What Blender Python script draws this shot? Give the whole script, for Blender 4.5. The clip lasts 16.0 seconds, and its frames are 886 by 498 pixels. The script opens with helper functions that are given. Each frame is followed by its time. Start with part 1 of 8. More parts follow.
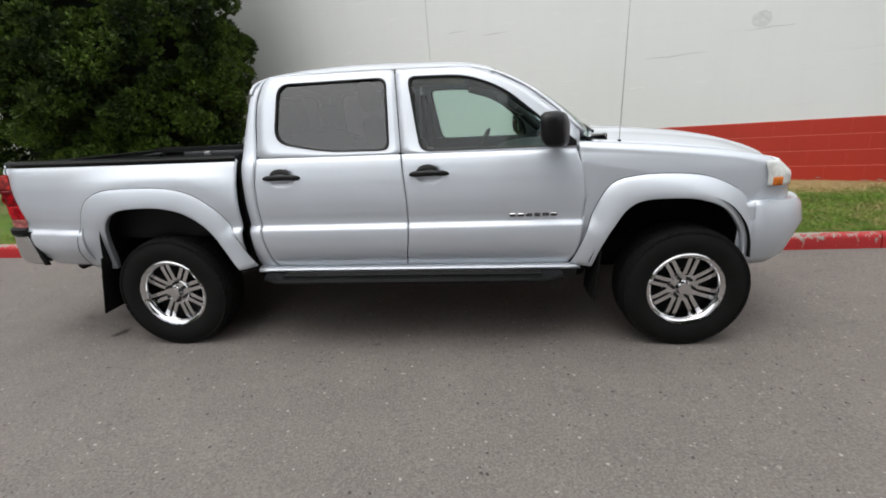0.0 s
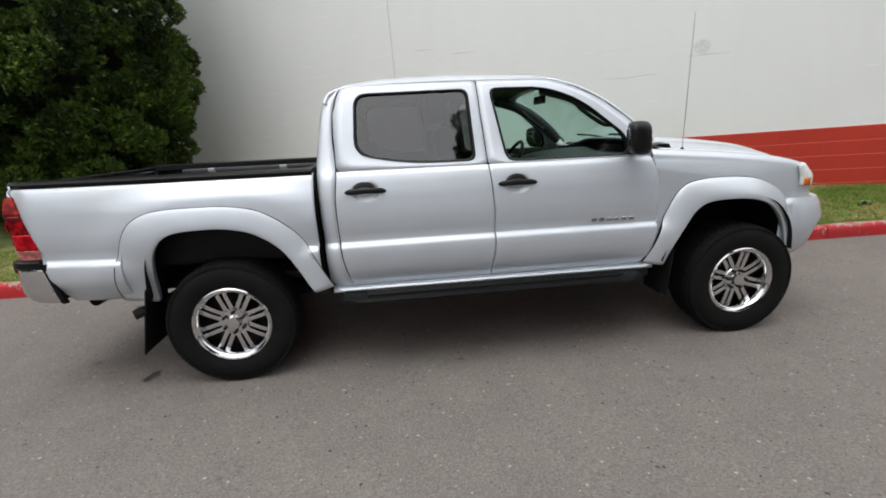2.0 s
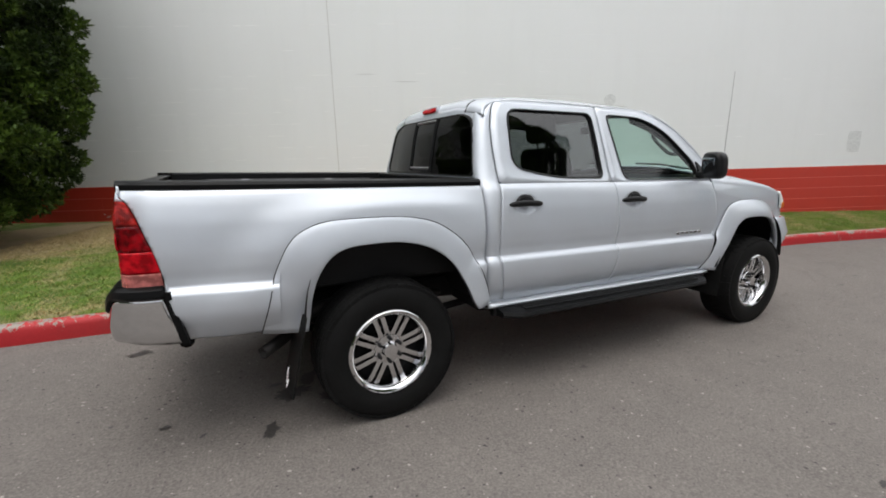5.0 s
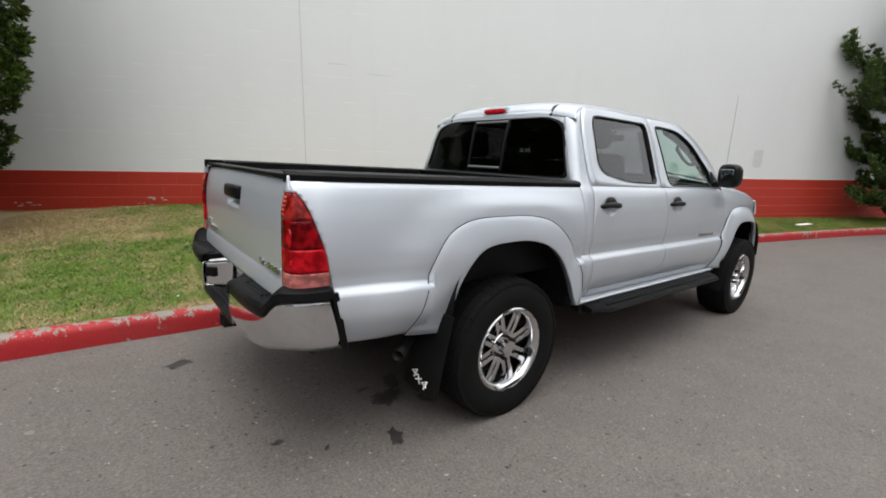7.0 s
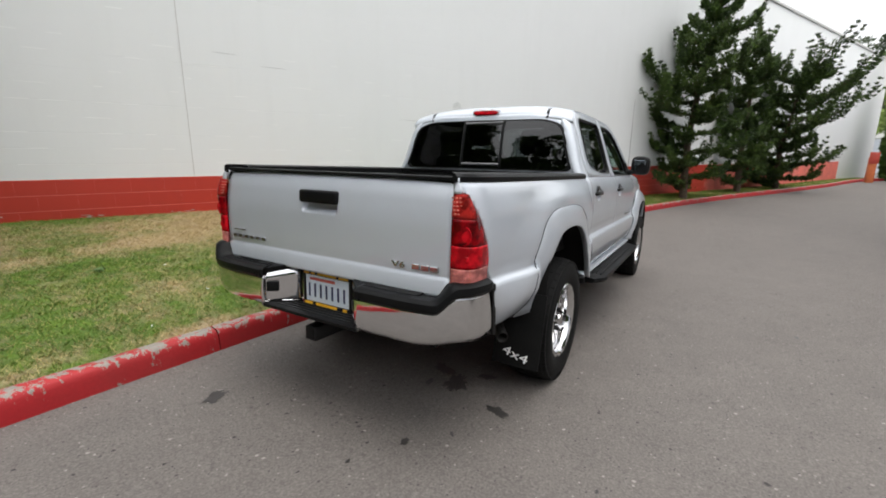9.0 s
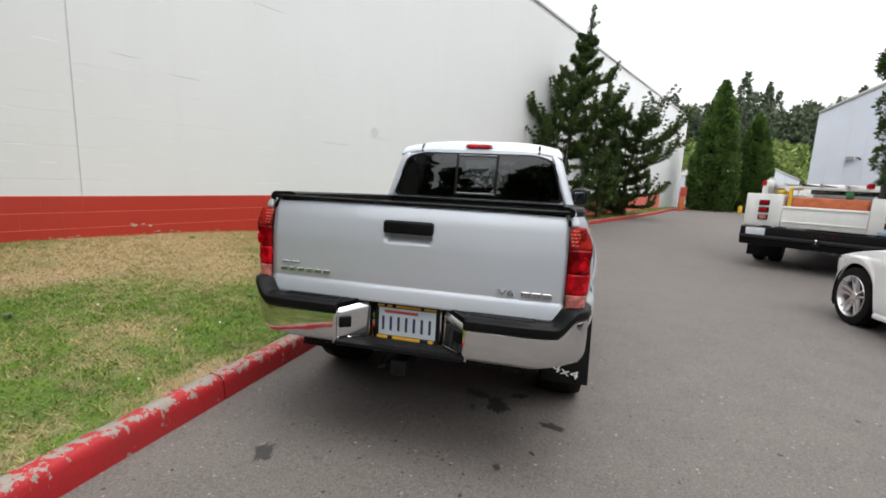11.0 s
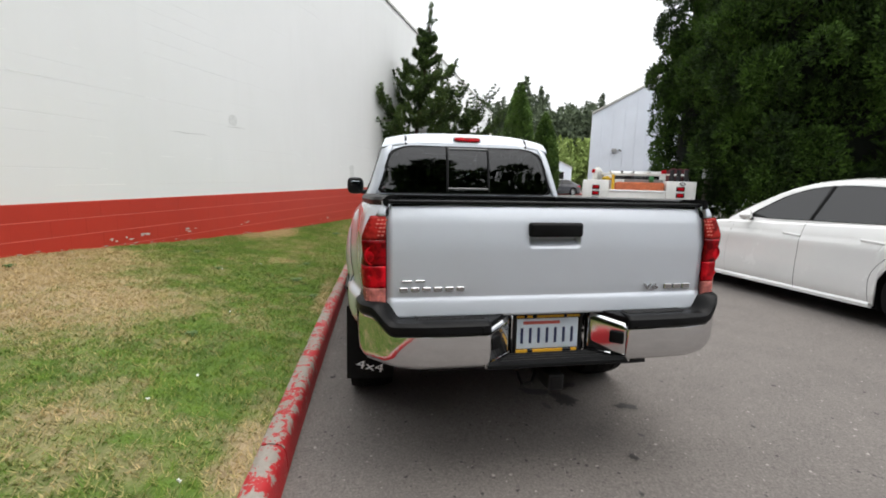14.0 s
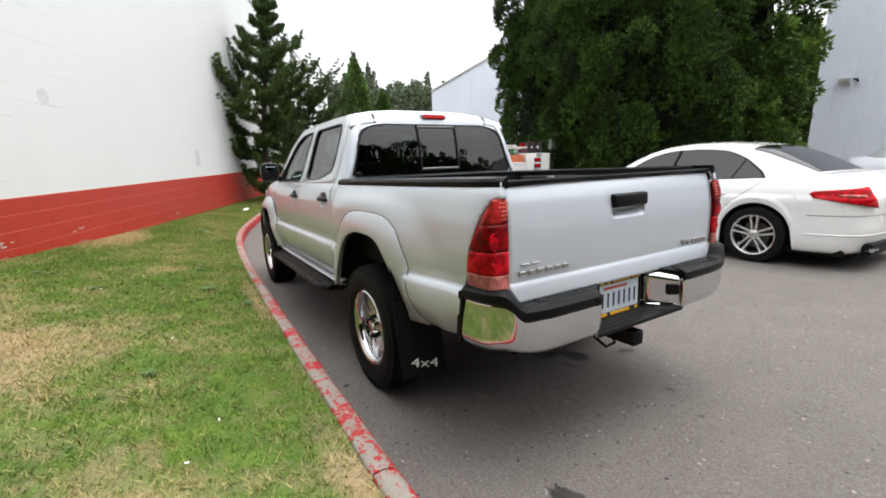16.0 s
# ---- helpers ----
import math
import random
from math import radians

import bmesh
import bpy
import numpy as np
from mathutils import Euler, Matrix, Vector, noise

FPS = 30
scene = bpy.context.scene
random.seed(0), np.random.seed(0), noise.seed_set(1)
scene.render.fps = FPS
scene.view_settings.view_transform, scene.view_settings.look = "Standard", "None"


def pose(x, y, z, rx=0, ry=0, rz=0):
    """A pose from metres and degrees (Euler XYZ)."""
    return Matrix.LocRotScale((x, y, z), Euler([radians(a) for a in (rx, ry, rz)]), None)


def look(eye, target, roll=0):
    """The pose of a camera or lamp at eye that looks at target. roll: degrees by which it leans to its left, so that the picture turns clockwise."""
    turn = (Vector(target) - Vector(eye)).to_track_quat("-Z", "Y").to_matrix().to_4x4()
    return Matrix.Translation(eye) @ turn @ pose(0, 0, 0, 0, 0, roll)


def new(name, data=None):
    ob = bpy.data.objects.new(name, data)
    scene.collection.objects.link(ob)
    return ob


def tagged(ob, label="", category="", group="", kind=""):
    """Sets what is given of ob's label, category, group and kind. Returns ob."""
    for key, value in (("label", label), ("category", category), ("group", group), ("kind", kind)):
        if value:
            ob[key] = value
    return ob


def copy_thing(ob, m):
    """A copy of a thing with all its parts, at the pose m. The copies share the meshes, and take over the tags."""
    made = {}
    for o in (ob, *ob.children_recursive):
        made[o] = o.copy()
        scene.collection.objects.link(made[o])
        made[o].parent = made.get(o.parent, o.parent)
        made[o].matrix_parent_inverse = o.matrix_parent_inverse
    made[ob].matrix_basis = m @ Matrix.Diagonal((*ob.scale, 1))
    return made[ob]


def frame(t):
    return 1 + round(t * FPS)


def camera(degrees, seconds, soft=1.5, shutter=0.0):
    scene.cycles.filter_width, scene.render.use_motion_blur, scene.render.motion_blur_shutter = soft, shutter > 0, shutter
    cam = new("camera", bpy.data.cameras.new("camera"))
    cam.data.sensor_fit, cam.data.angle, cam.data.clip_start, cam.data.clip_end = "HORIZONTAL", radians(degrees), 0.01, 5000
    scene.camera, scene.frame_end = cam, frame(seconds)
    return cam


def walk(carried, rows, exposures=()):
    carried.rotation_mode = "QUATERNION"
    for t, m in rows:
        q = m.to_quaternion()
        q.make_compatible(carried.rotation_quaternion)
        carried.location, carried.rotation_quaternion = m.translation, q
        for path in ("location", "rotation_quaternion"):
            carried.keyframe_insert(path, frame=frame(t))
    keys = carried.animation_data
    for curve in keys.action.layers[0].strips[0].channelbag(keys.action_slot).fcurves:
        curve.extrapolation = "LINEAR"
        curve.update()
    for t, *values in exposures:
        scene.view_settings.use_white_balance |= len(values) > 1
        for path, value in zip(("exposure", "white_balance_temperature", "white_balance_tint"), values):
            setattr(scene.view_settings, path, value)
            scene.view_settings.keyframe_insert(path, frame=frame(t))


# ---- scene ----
cam = camera(91.0, 16.0, 1.8)
TIP = pose(0, 0, 0, 0, 2.2, 0)  # the street falls forward by this much
PATH = [
    (0, (2.018, -3.394, 1.397), (1.849, -1.486, 0.824), -2.4),
    (0.5, (1.759, -3.439, 1.414), (1.731, -1.511, 0.883), -2.6),
    (1, (1.521, -3.415, 1.4), (1.508, -1.488, 0.864), -1.8),
    (1.5, (1.269, -3.374, 1.403), (1.272, -1.448, 0.863), -1.3),
    (2, (0.994, -3.368, 1.392), (1.201, -1.446, 0.88), -2.6),
    (2.5, (0.742, -3.301, 1.375), (1.02, -1.385, 0.873), -0.4),
    (3, (0.519, -3.215, 1.381), (0.926, -1.315, 0.906), -1.2),
    (3.5, (0.259, -3.164, 1.361), (0.776, -1.285, 0.912), -0.9),
    (3.7, (0.128, -3.125, 1.356), (0.666, -1.247, 0.927), -1.1),
    (5.8, (-1.052, -2.687, 1.299), (-0.029, -1.015, 0.9), 1.7),
    (6, (-1.106, -2.641, 1.314), (-0.13, -0.949, 0.886), 2.0),
    (6.5, (-1.384, -2.471, 1.299), (-0.246, -0.875, 0.902), 2.0),
    (7, (-1.619, -2.294, 1.286), (-0.39, -0.763, 0.904), 3.2),
    (7.5, (-1.839, -2.088, 1.278), (-0.569, -0.596, 0.879), 3.0),
    (8, (-2.078, -1.914, 1.267), (-0.674, -0.549, 0.86), 2.9),
    (8.2, (-2.181, -1.838, 1.274), (-0.691, -0.565, 0.875), 3.2),
    (10.3, (-2.877, -0.99, 1.243), (-1.056, -0.234, 0.904), 0.3),
    (10.5, (-2.905, -0.894, 1.262), (-1.056, -0.202, 0.942), 1.4),
    (11, (-2.988, -0.636, 1.264), (-1.062, -0.158, 1.015), 3.1),
    (11.5, (-3.02, -0.383, 1.258), (-1.07, -0.015, 1.01), 3.4),
    (12, (-2.994, -0.139, 1.264), (-1.018, 0.073, 1.04), 2.7),
    (12.5, (-3.0, 0.109, 1.259), (-1.014, 0.153, 1.032), 3.2),
    (13, (-2.972, 0.332, 1.245), (-0.986, 0.316, 1.008), 1.5),
    (13.5, (-2.895, 0.551, 1.252), (-0.92, 0.338, 1.019), 0.5),
    (14, (-2.823, 0.786, 1.252), (-0.869, 0.443, 0.995), 0.9),
    (14.5, (-2.737, 1.052, 1.298), (-0.862, 0.432, 0.982), -1.0),
    (15, (-2.619, 1.259, 1.278), (-0.791, 0.52, 0.942), -1.0),
    (15.5, (-2.489, 1.483, 1.259), (-0.724, 0.618, 0.888), -1.3),
    (16, (-2.36, 1.753, 1.273), (-0.672, 0.742, 0.913), -2.4),
]
walk(cam, [(t, TIP @ look(eye, target, roll)) for t, eye, target, roll in PATH], [(0, 0.27), (3.5, 0.22), (6, 0.22), (8, 0.28), (12, 0.40), (14.5, 0.42), (15.5, 0.42), (16, 0.70)])

# ---------------------------------------------------------------- world and light
world = bpy.data.worlds.new("world")
scene.world = world
world.use_nodes = True
wt = world.node_tree
sky = wt.nodes.new("ShaderNodeTexSky")
sky.sky_type, sky.sun_disc = "NISHITA", False
sky.sun_elevation, sky.sun_rotation = radians(62), radians(215)
sky.air_density, sky.dust_density = 1.0, 4.0
# a closed layer of cloud: most of the blue is gone
cloud = wt.nodes.new("ShaderNodeMix")
cloud.data_type = "RGBA"
cloud.inputs[0].default_value = 0.88
cloud.inputs[7].default_value = (9.0, 9.1, 9.2, 1)
wt.links.new(sky.outputs[0], cloud.inputs[6])
# an overcast sky is brighter overhead than at the horizon
way, height, rise, grade = (wt.nodes.new("ShaderNode" + k) for k in ("TexCoord", "SeparateXYZ", "MapRange", "Mix"))
wt.links.new(way.outputs["Generated"], height.inputs[0])
wt.links.new(height.outputs[2], rise.inputs["Value"])
rise.inputs["To Min"].default_value, rise.inputs["To Max"].default_value = 0.64, 1.42
grade.data_type, grade.blend_type = "RGBA", "MULTIPLY"
grade.inputs[0].default_value = 1.0
wt.links.new(cloud.outputs[2], grade.inputs[6])
wt.links.new(rise.outputs[0], grade.inputs[7])
wt.links.new(grade.outputs[2], wt.nodes["Background"].inputs[0])
wt.nodes["Background"].inputs[1].default_value = 0.15
sun = new("sun", bpy.data.lights.new("sun", "SUN"))
sun.data.energy, sun.data.angle, sun.data.color = 1.1, radians(40), (1.0, 0.97, 0.93)
sun.matrix_world = look((0, 0, 30), (5.0, 7.0, 0))


# ---------------------------------------------------------------- small tools
def sm(v):
    v = min(max(v, 0.0), 1.0)
    return v * v * (3 - 2 * v)


def lerp(a, b, t):
    return a + (b - a) * t


def table(pairs):
    """A smooth function through a few (x, y) pairs."""
    xs, ys = [p[0] for p in pairs], [p[1] for p in pairs]
    n = len(xs)
    ms = []
    for i in range(n):
        if i in (0, n - 1):
            j = min(max(i, 1), n - 1)
            ms.append((ys[j] - ys[j - 1]) / (xs[j] - xs[j - 1]))
        else:
            a = (ys[i] - ys[i - 1]) / (xs[i] - xs[i - 1])
            b = (ys[i + 1] - ys[i]) / (xs[i + 1] - xs[i])
            ms.append(0.0 if a * b <= 0 else 2 * a * b / (a + b))
    def f(x):
        if x <= xs[0]:
            return ys[0]
        if x >= xs[-1]:
            return ys[-1]
        i = 0
        while x > xs[i + 1]:
            i += 1
        h = xs[i + 1] - xs[i]
        t = (x - xs[i]) / h
        return (ys[i] * (1 + 2 * t) * (1 - t) ** 2 + h * ms[i] * t * (1 - t) ** 2
                + ys[i + 1] * t * t * (3 - 2 * t) + h * ms[i + 1] * t * t * (t - 1))
    return f


def steps(a, b, n):
    return [a + (b - a) * i / n for i in range(n + 1)]


def curve(points, n):
    """n + 1 points, evenly spaced, on a smooth line through the given ones."""
    pts = [Vector(p) for p in points]
    pts = [2 * pts[0] - pts[1]] + pts + [2 * pts[-1] - pts[-2]]
    fine = []
    for i in range(1, len(pts) - 2):
        p0, p1, p2, p3 = pts[i - 1:i + 3]
        for k in range(12):
            t = k / 12
            fine.append(0.5 * (2 * p1 + (p2 - p0) * t + (2 * p0 - 5 * p1 + 4 * p2 - p3) * t * t + (3 * p1 - p0 - 3 * p2 + p3) * t ** 3))
    fine.append(pts[-2])
    return even(fine, n)


def even(fine, n):
    d = [0.0]
    for a, b in zip(fine, fine[1:]):
        d.append(d[-1] + (b - a).length)
    out, j = [], 0
    for i in range(n + 1):
        s = d[-1] * i / n
        while j < len(fine) - 2 and d[j + 1] < s:
            j += 1
        h = d[j + 1] - d[j]
        out.append(fine[j].lerp(fine[j + 1], (s - d[j]) / h if h else 0))
    return out


def rounded(corners, radii, seg=6):
    """A closed outline in a plane with rounded corners."""
    out, n = [], len(corners)
    for i in range(n):
        p, a, b = Vector(corners[i]), Vector(corners[i - 1]), Vector(corners[(i + 1) % n])
        r = radii[i] if isinstance(radii, (list, tuple)) else radii
        da, db = (a - p).normalized(), (b - p).normalized()
        r = min(r, (a - p).length * 0.45, (b - p).length * 0.45)
        q0, q1 = p + da * r, p + db * r
        for k in range(seg + 1):
            t = k / seg
            out.append(q0 * (1 - t) ** 2 + p * 2 * t * (1 - t) + q1 * t * t)
    return out


def polar(loop, c, n):
    """The outline seen from c, at n even angles."""
    c = Vector(c)
    out, m = [], len(loop)
    for k in range(n):
        a = 2 * math.pi * k / n
        d = Vector((math.cos(a), math.sin(a)))
        best = None
        for i in range(m):
            p, q = loop[i] - c, loop[(i + 1) % m] - c
            e = q - p
            den = d.x * e.y - d.y * e.x
            if abs(den) < 1e-12:
                continue
            s = (p.x * e.y - p.y * e.x) / den
            u = (p.x * d.y - p.y * d.x) / den
            if s > 0 and -1e-6 <= u <= 1 + 1e-6 and (best is None or s > best):
                best = s
        out.append(c + d * (best or 0.001))
    return out


def rows_bm(rows, closed=False, caps=False):
    """A mesh over rows of points."""
    bm = bmesh.new()
    vs = [[bm.verts.new(p) for p in r] for r in rows]
    for a, b in zip(vs, vs[1:]):
        n = len(a)
        for i in range(n if closed else n - 1):
            j = (i + 1) % n
            try:
                bm.faces.new((a[i], a[j], b[j], b[i]))
            except ValueError:
                pass
    if caps:
        bm.faces.new(list(reversed(vs[0])))
        bm.faces.new(vs[-1])
    return bm


def face_out(bm, inside):
    """Turn an open sheet so that it faces away from the point inside."""
    inside = Vector(inside)
    bm.normal_update()
    if sum(f.normal.dot(f.calc_center_median() - inside) * f.calc_area() for f in bm.faces) < 0:
        bmesh.ops.reverse_faces(bm, faces=bm.faces)
    return bm


def closed_out(bm):
    bmesh.ops.recalc_face_normals(bm, faces=bm.faces)
    return bm


def add(bm, other):
    """Join a second bmesh to the first."""
    me = bpy.data.meshes.new("tmp")
    other.to_mesh(me)
    other.free()
    bm.from_mesh(me)
    bpy.data.meshes.remove(me)
    return bm


def part(name, bm, material, parent=None, label="", smooth=35, thick=0.0):
    """Link a bmesh as one mesh object under a thing or a part."""
    me = bpy.data.meshes.new(name)
    bm.to_mesh(me)
    bm.free()
    for m in (material if isinstance(material, (list, tuple)) else [material]):
        me.materials.append(m)
    if smooth:
        me.shade_smooth()
        me.set_sharp_from_angle(angle=radians(smooth))
    ob = new(name, me)
    ob.parent = parent
    if thick:
        s = ob.modifiers.new("thickness", "SOLIDIFY")
        s.thickness, s.offset = thick, -1
    if label:
        ob["label"] = label
    return ob


def block(a, b, bevel=0.0, seg=2, taper=None):
    """A box from corner to corner, bevelled; taper scales its top in x and y."""
    bm = bmesh.new()
    bmesh.ops.create_cube(bm, size=1)
    c, d = [(a[i] + b[i]) / 2 for i in range(3)], [b[i] - a[i] for i in range(3)]
    for v in bm.verts:
        k = taper if taper and v.co.z > 0 else (1, 1)
        v.co = Vector((c[0] + v.co.x * d[0] * k[0], c[1] + v.co.y * d[1] * k[1], c[2] + v.co.z * d[2]))
    if bevel:
        bmesh.ops.bevel(bm, geom=bm.edges[:], offset=bevel, segments=seg, profile=0.5, affect="EDGES", clamp_overlap=True)
    return closed_out(bm)


def lathe(profile, n, axis="y"):
    """Turn (radius, along) pairs about an axis."""
    rows = []
    for k in range(n):
        a = 2 * math.pi * k / n
        ca, sa = math.cos(a), math.sin(a)
        rows.append([(r * ca, h, r * sa) if axis == "y" else (r * ca, r * sa, h) for r, h in profile])
    rows.append(rows[0])
    bm = rows_bm(rows)
    bmesh.ops.remove_doubles(bm, verts=bm.verts, dist=1e-5)
    return closed_out(bm)


def tube(points, r, n=8, ends=True):
    """A round bar along points; r may be a list."""
    pts = [Vector(p) for p in points]
    rows = []
    for i, p in enumerate(pts):
        d = (pts[min(i + 1, len(pts) - 1)] - pts[max(i - 1, 0)]).normalized()
        u = d.orthogonal().normalized() if i == 0 else (u - d * u.dot(d)).normalized()
        w = d.cross(u)
        k = r[i] if isinstance(r, (list, tuple)) else r
        rows.append([p + (u * math.cos(2 * math.pi * j / n) + w * math.sin(2 * math.pi * j / n)) * k for j in range(n)])
    return closed_out(rows_bm(rows, closed=True, caps=ends))


def moved(bm, m):
    bmesh.ops.transform(bm, matrix=m, verts=bm.verts)
    return bm


def words(name, text, size, m, material, parent, label="", deep=0.002):
    """Raised lettering in the built-in font."""
    cu = bpy.data.curves.new("letters", "FONT")
    cu.body, cu.size, cu.extrude, cu.align_x, cu.align_y = text, size, deep, "CENTER", "CENTER"
    tmp = new("letters", cu)
    me = bpy.data.meshes.new_from_object(tmp.evaluated_get(bpy.context.evaluated_depsgraph_get()))
    bpy.data.objects.remove(tmp)
    me.materials.clear()
    me.materials.append(material)
    me.name = name
    ob = new(name, me)
    ob.parent = parent
    ob.matrix_basis = m
    if label:
        ob["label"] = label
    return ob


def raw_mesh(name, verts, faces, material, smooth=False):
    me = bpy.data.meshes.new(name)
    me.from_pydata(verts, [], faces)
    me.materials.append(material)
    if smooth:
        me.shade_smooth()
    return me


# ---------------------------------------------------------------- materials
def nodes_of(name):
    m = bpy.data.materials.new(name)
    m.use_nodes = True
    t = m.node_tree
    return m, t, t.nodes["Principled BSDF"]


def link(t, a, b):
    t.links.new(a, b)


def noise_at(t, scale, detail=4, rough=0.6, where="Object", stretch=None):
    if where == "World":
        src = t.nodes.new("ShaderNodeNewGeometry").outputs["Position"]
    else:
        src = t.nodes.new("ShaderNodeTexCoord").outputs["Object"]
    if stretch:
        mp = t.nodes.new("ShaderNodeMapping")
        mp.inputs["Scale"].default_value = stretch
        link(t, src, mp.inputs[0])
        src = mp.outputs[0]
    n = t.nodes.new("ShaderNodeTexNoise")
    n.inputs["Scale"].default_value, n.inputs["Detail"].default_value, n.inputs["Roughness"].default_value = scale, detail, rough
    link(t, src, n.inputs["Vector"])
    return n.outputs["Fac"]


def ramp(t, src, stops):
    r = t.nodes.new("ShaderNodeValToRGB")
    r.color_ramp.elements[0].position, r.color_ramp.elements[1].position = stops[0][0], stops[-1][0]
    for s in stops[1:-1]:
        r.color_ramp.elements.new(s[0])
    for e, s in zip(sorted(r.color_ramp.elements, key=lambda e: e.position), stops):
        c = s[1]
        e.color = (*c, 1) if isinstance(c, tuple) else (c, c, c, 1)
    link(t, src, r.inputs[0])
    return r.outputs[0]


def mixc(t, fac, a, b, how="MIX"):
    m = t.nodes.new("ShaderNodeMix")
    m.data_type, m.blend_type = "RGBA", how
    for s, v in ((m.inputs[0], fac), (m.inputs[6], a), (m.inputs[7], b)):
        if isinstance(v, (int, float)):
            s.default_value = v
        elif isinstance(v, tuple):
            s.default_value = (*v, 1)
        else:
            link(t, v, s)
    return m.outputs[2]


def bump(t, b, src, strength, dist=0.01, after=None):
    n = t.nodes.new("ShaderNodeBump")
    n.inputs["Strength"].default_value, n.inputs["Distance"].default_value = strength, dist
    link(t, src, n.inputs["Height"])
    if after is not None:
        link(t, after, n.inputs["Normal"])
    link(t, n.outputs[0], b.inputs["Normal"])
    return n.outputs[0]


def plain(name, col, rough=0.5, metal=0.0, vary=0.12, scale=6.0, fine=60.0, relief=0.0, coat=0.0, where="Object", spec=0.5):
    """A surface with broad and fine variation in colour and gloss."""
    m, t, b = nodes_of(name)
    big, small = noise_at(t, scale, where=where), noise_at(t, fine, 3, where=where)
    dark = tuple(c * (1 - vary) for c in col)
    light = tuple(min(1, c * (1 + vary)) for c in col)
    c = mixc(t, ramp(t, big, [(0.3, 0.0), (0.7, 1.0)]), dark, light)
    c = mixc(t, 0.35 * min(1, vary * 4), c, ramp(t, small, [(0.35, dark), (0.65, light)]))
    link(t, c, b.inputs["Base Color"])
    r = t.nodes.new("ShaderNodeMapRange")
    r.inputs["To Min"].default_value, r.inputs["To Max"].default_value = max(0, rough - 0.06), min(1, rough + 0.08)
    link(t, big, r.inputs["Value"])
    link(t, r.outputs[0], b.inputs["Roughness"])
    b.inputs["Metallic"].default_value, b.inputs["Coat Weight"].default_value, b.inputs["Coat Roughness"].default_value = metal, coat, 0.04
    b.inputs["Specular IOR Level"].default_value = spec
    if relief:
        bump(t, b, small, relief, 0.004)
    return m


def silver_paint():
    m, t, b = nodes_of("silver_paint")
    flake = noise_at(t, 1400, 1)
    dust = noise_at(t, 2.2, 5)
    c = mixc(t, ramp(t, flake, [(0.3, 0.0), (0.7, 1.0)]), (0.535, 0.575, 0.630), (0.625, 0.663, 0.717))
    c = mixc(t, ramp(t, dust, [(0.45, 0.0), (0.8, 0.16)]), c, (0.42, 0.40, 0.37))
    link(t, c, b.inputs["Base Color"])
    b.inputs["Metallic"].default_value = 0.45
    r = t.nodes.new("ShaderNodeMapRange")
    r.inputs["To Min"].default_value, r.inputs["To Max"].default_value = 0.45, 0.55
    link(t, dust, r.inputs["Value"])
    link(t, r.outputs[0], b.inputs["Roughness"])
    b.inputs["Coat Weight"].default_value, b.inputs["Coat Roughness"].default_value, b.inputs["Coat IOR"].default_value = 1.0, 0.03, 1.5
    return m


def glass(name, tint, f0=0.045):
    """A thin pane: it tints what is behind it and mirrors by angle, the same from both sides."""
    m, t, b = nodes_of(name)
    t.nodes.remove(b)
    tr, gl, mx, lw = (t.nodes.new("ShaderNode" + k) for k in ("BsdfTransparent", "BsdfGlossy", "MixShader", "LayerWeight"))
    tr.inputs[0].default_value = (*tint, 1)
    gl.inputs["Roughness"].default_value = 0.015
    lw.inputs["Blend"].default_value = 0.5
    p, q = t.nodes.new("ShaderNodeMath"), t.nodes.new("ShaderNodeMath")
    p.operation, q.operation = "POWER", "MULTIPLY_ADD"
    link(t, lw.outputs["Facing"], p.inputs[0])
    p.inputs[1].default_value = 5.0
    link(t, p.outputs[0], q.inputs[0])
    q.inputs[1].default_value, q.inputs[2].default_value = 1 - f0, f0
    link(t, q.outputs[0], mx.inputs[0])
    link(t, tr.outputs[0], mx.inputs[1])
    link(t, gl.outputs[0], mx.inputs[2])
    link(t, mx.outputs[0], t.nodes["Material Output"].inputs[0])
    return m


def lens(name, col, deep=0.30):
    m, t, b = nodes_of(name)
    v = noise_at(t, 24, 2)
    # dark and bright blotches in the colour stand in for reflections in the lens
    link(t, mixc(t, ramp(t, v, [(0.40, 0.0), (0.62, 1.0)]), tuple(c * deep for c in col), col), b.inputs["Base Color"])
    b.inputs["Roughness"].default_value, b.inputs["Coat Weight"].default_value, b.inputs["Coat Roughness"].default_value = 0.25, 0.18, 0.02
    b.inputs["Specular IOR Level"].default_value = 0.05
    w = t.nodes.new("ShaderNodeTexWave")
    w.inputs["Scale"].default_value = 55
    link(t, t.nodes.new("ShaderNodeTexCoord").outputs["Object"], w.inputs[0])
    bump(t, b, w.outputs["Fac"], 0.25, 0.002)
    return m


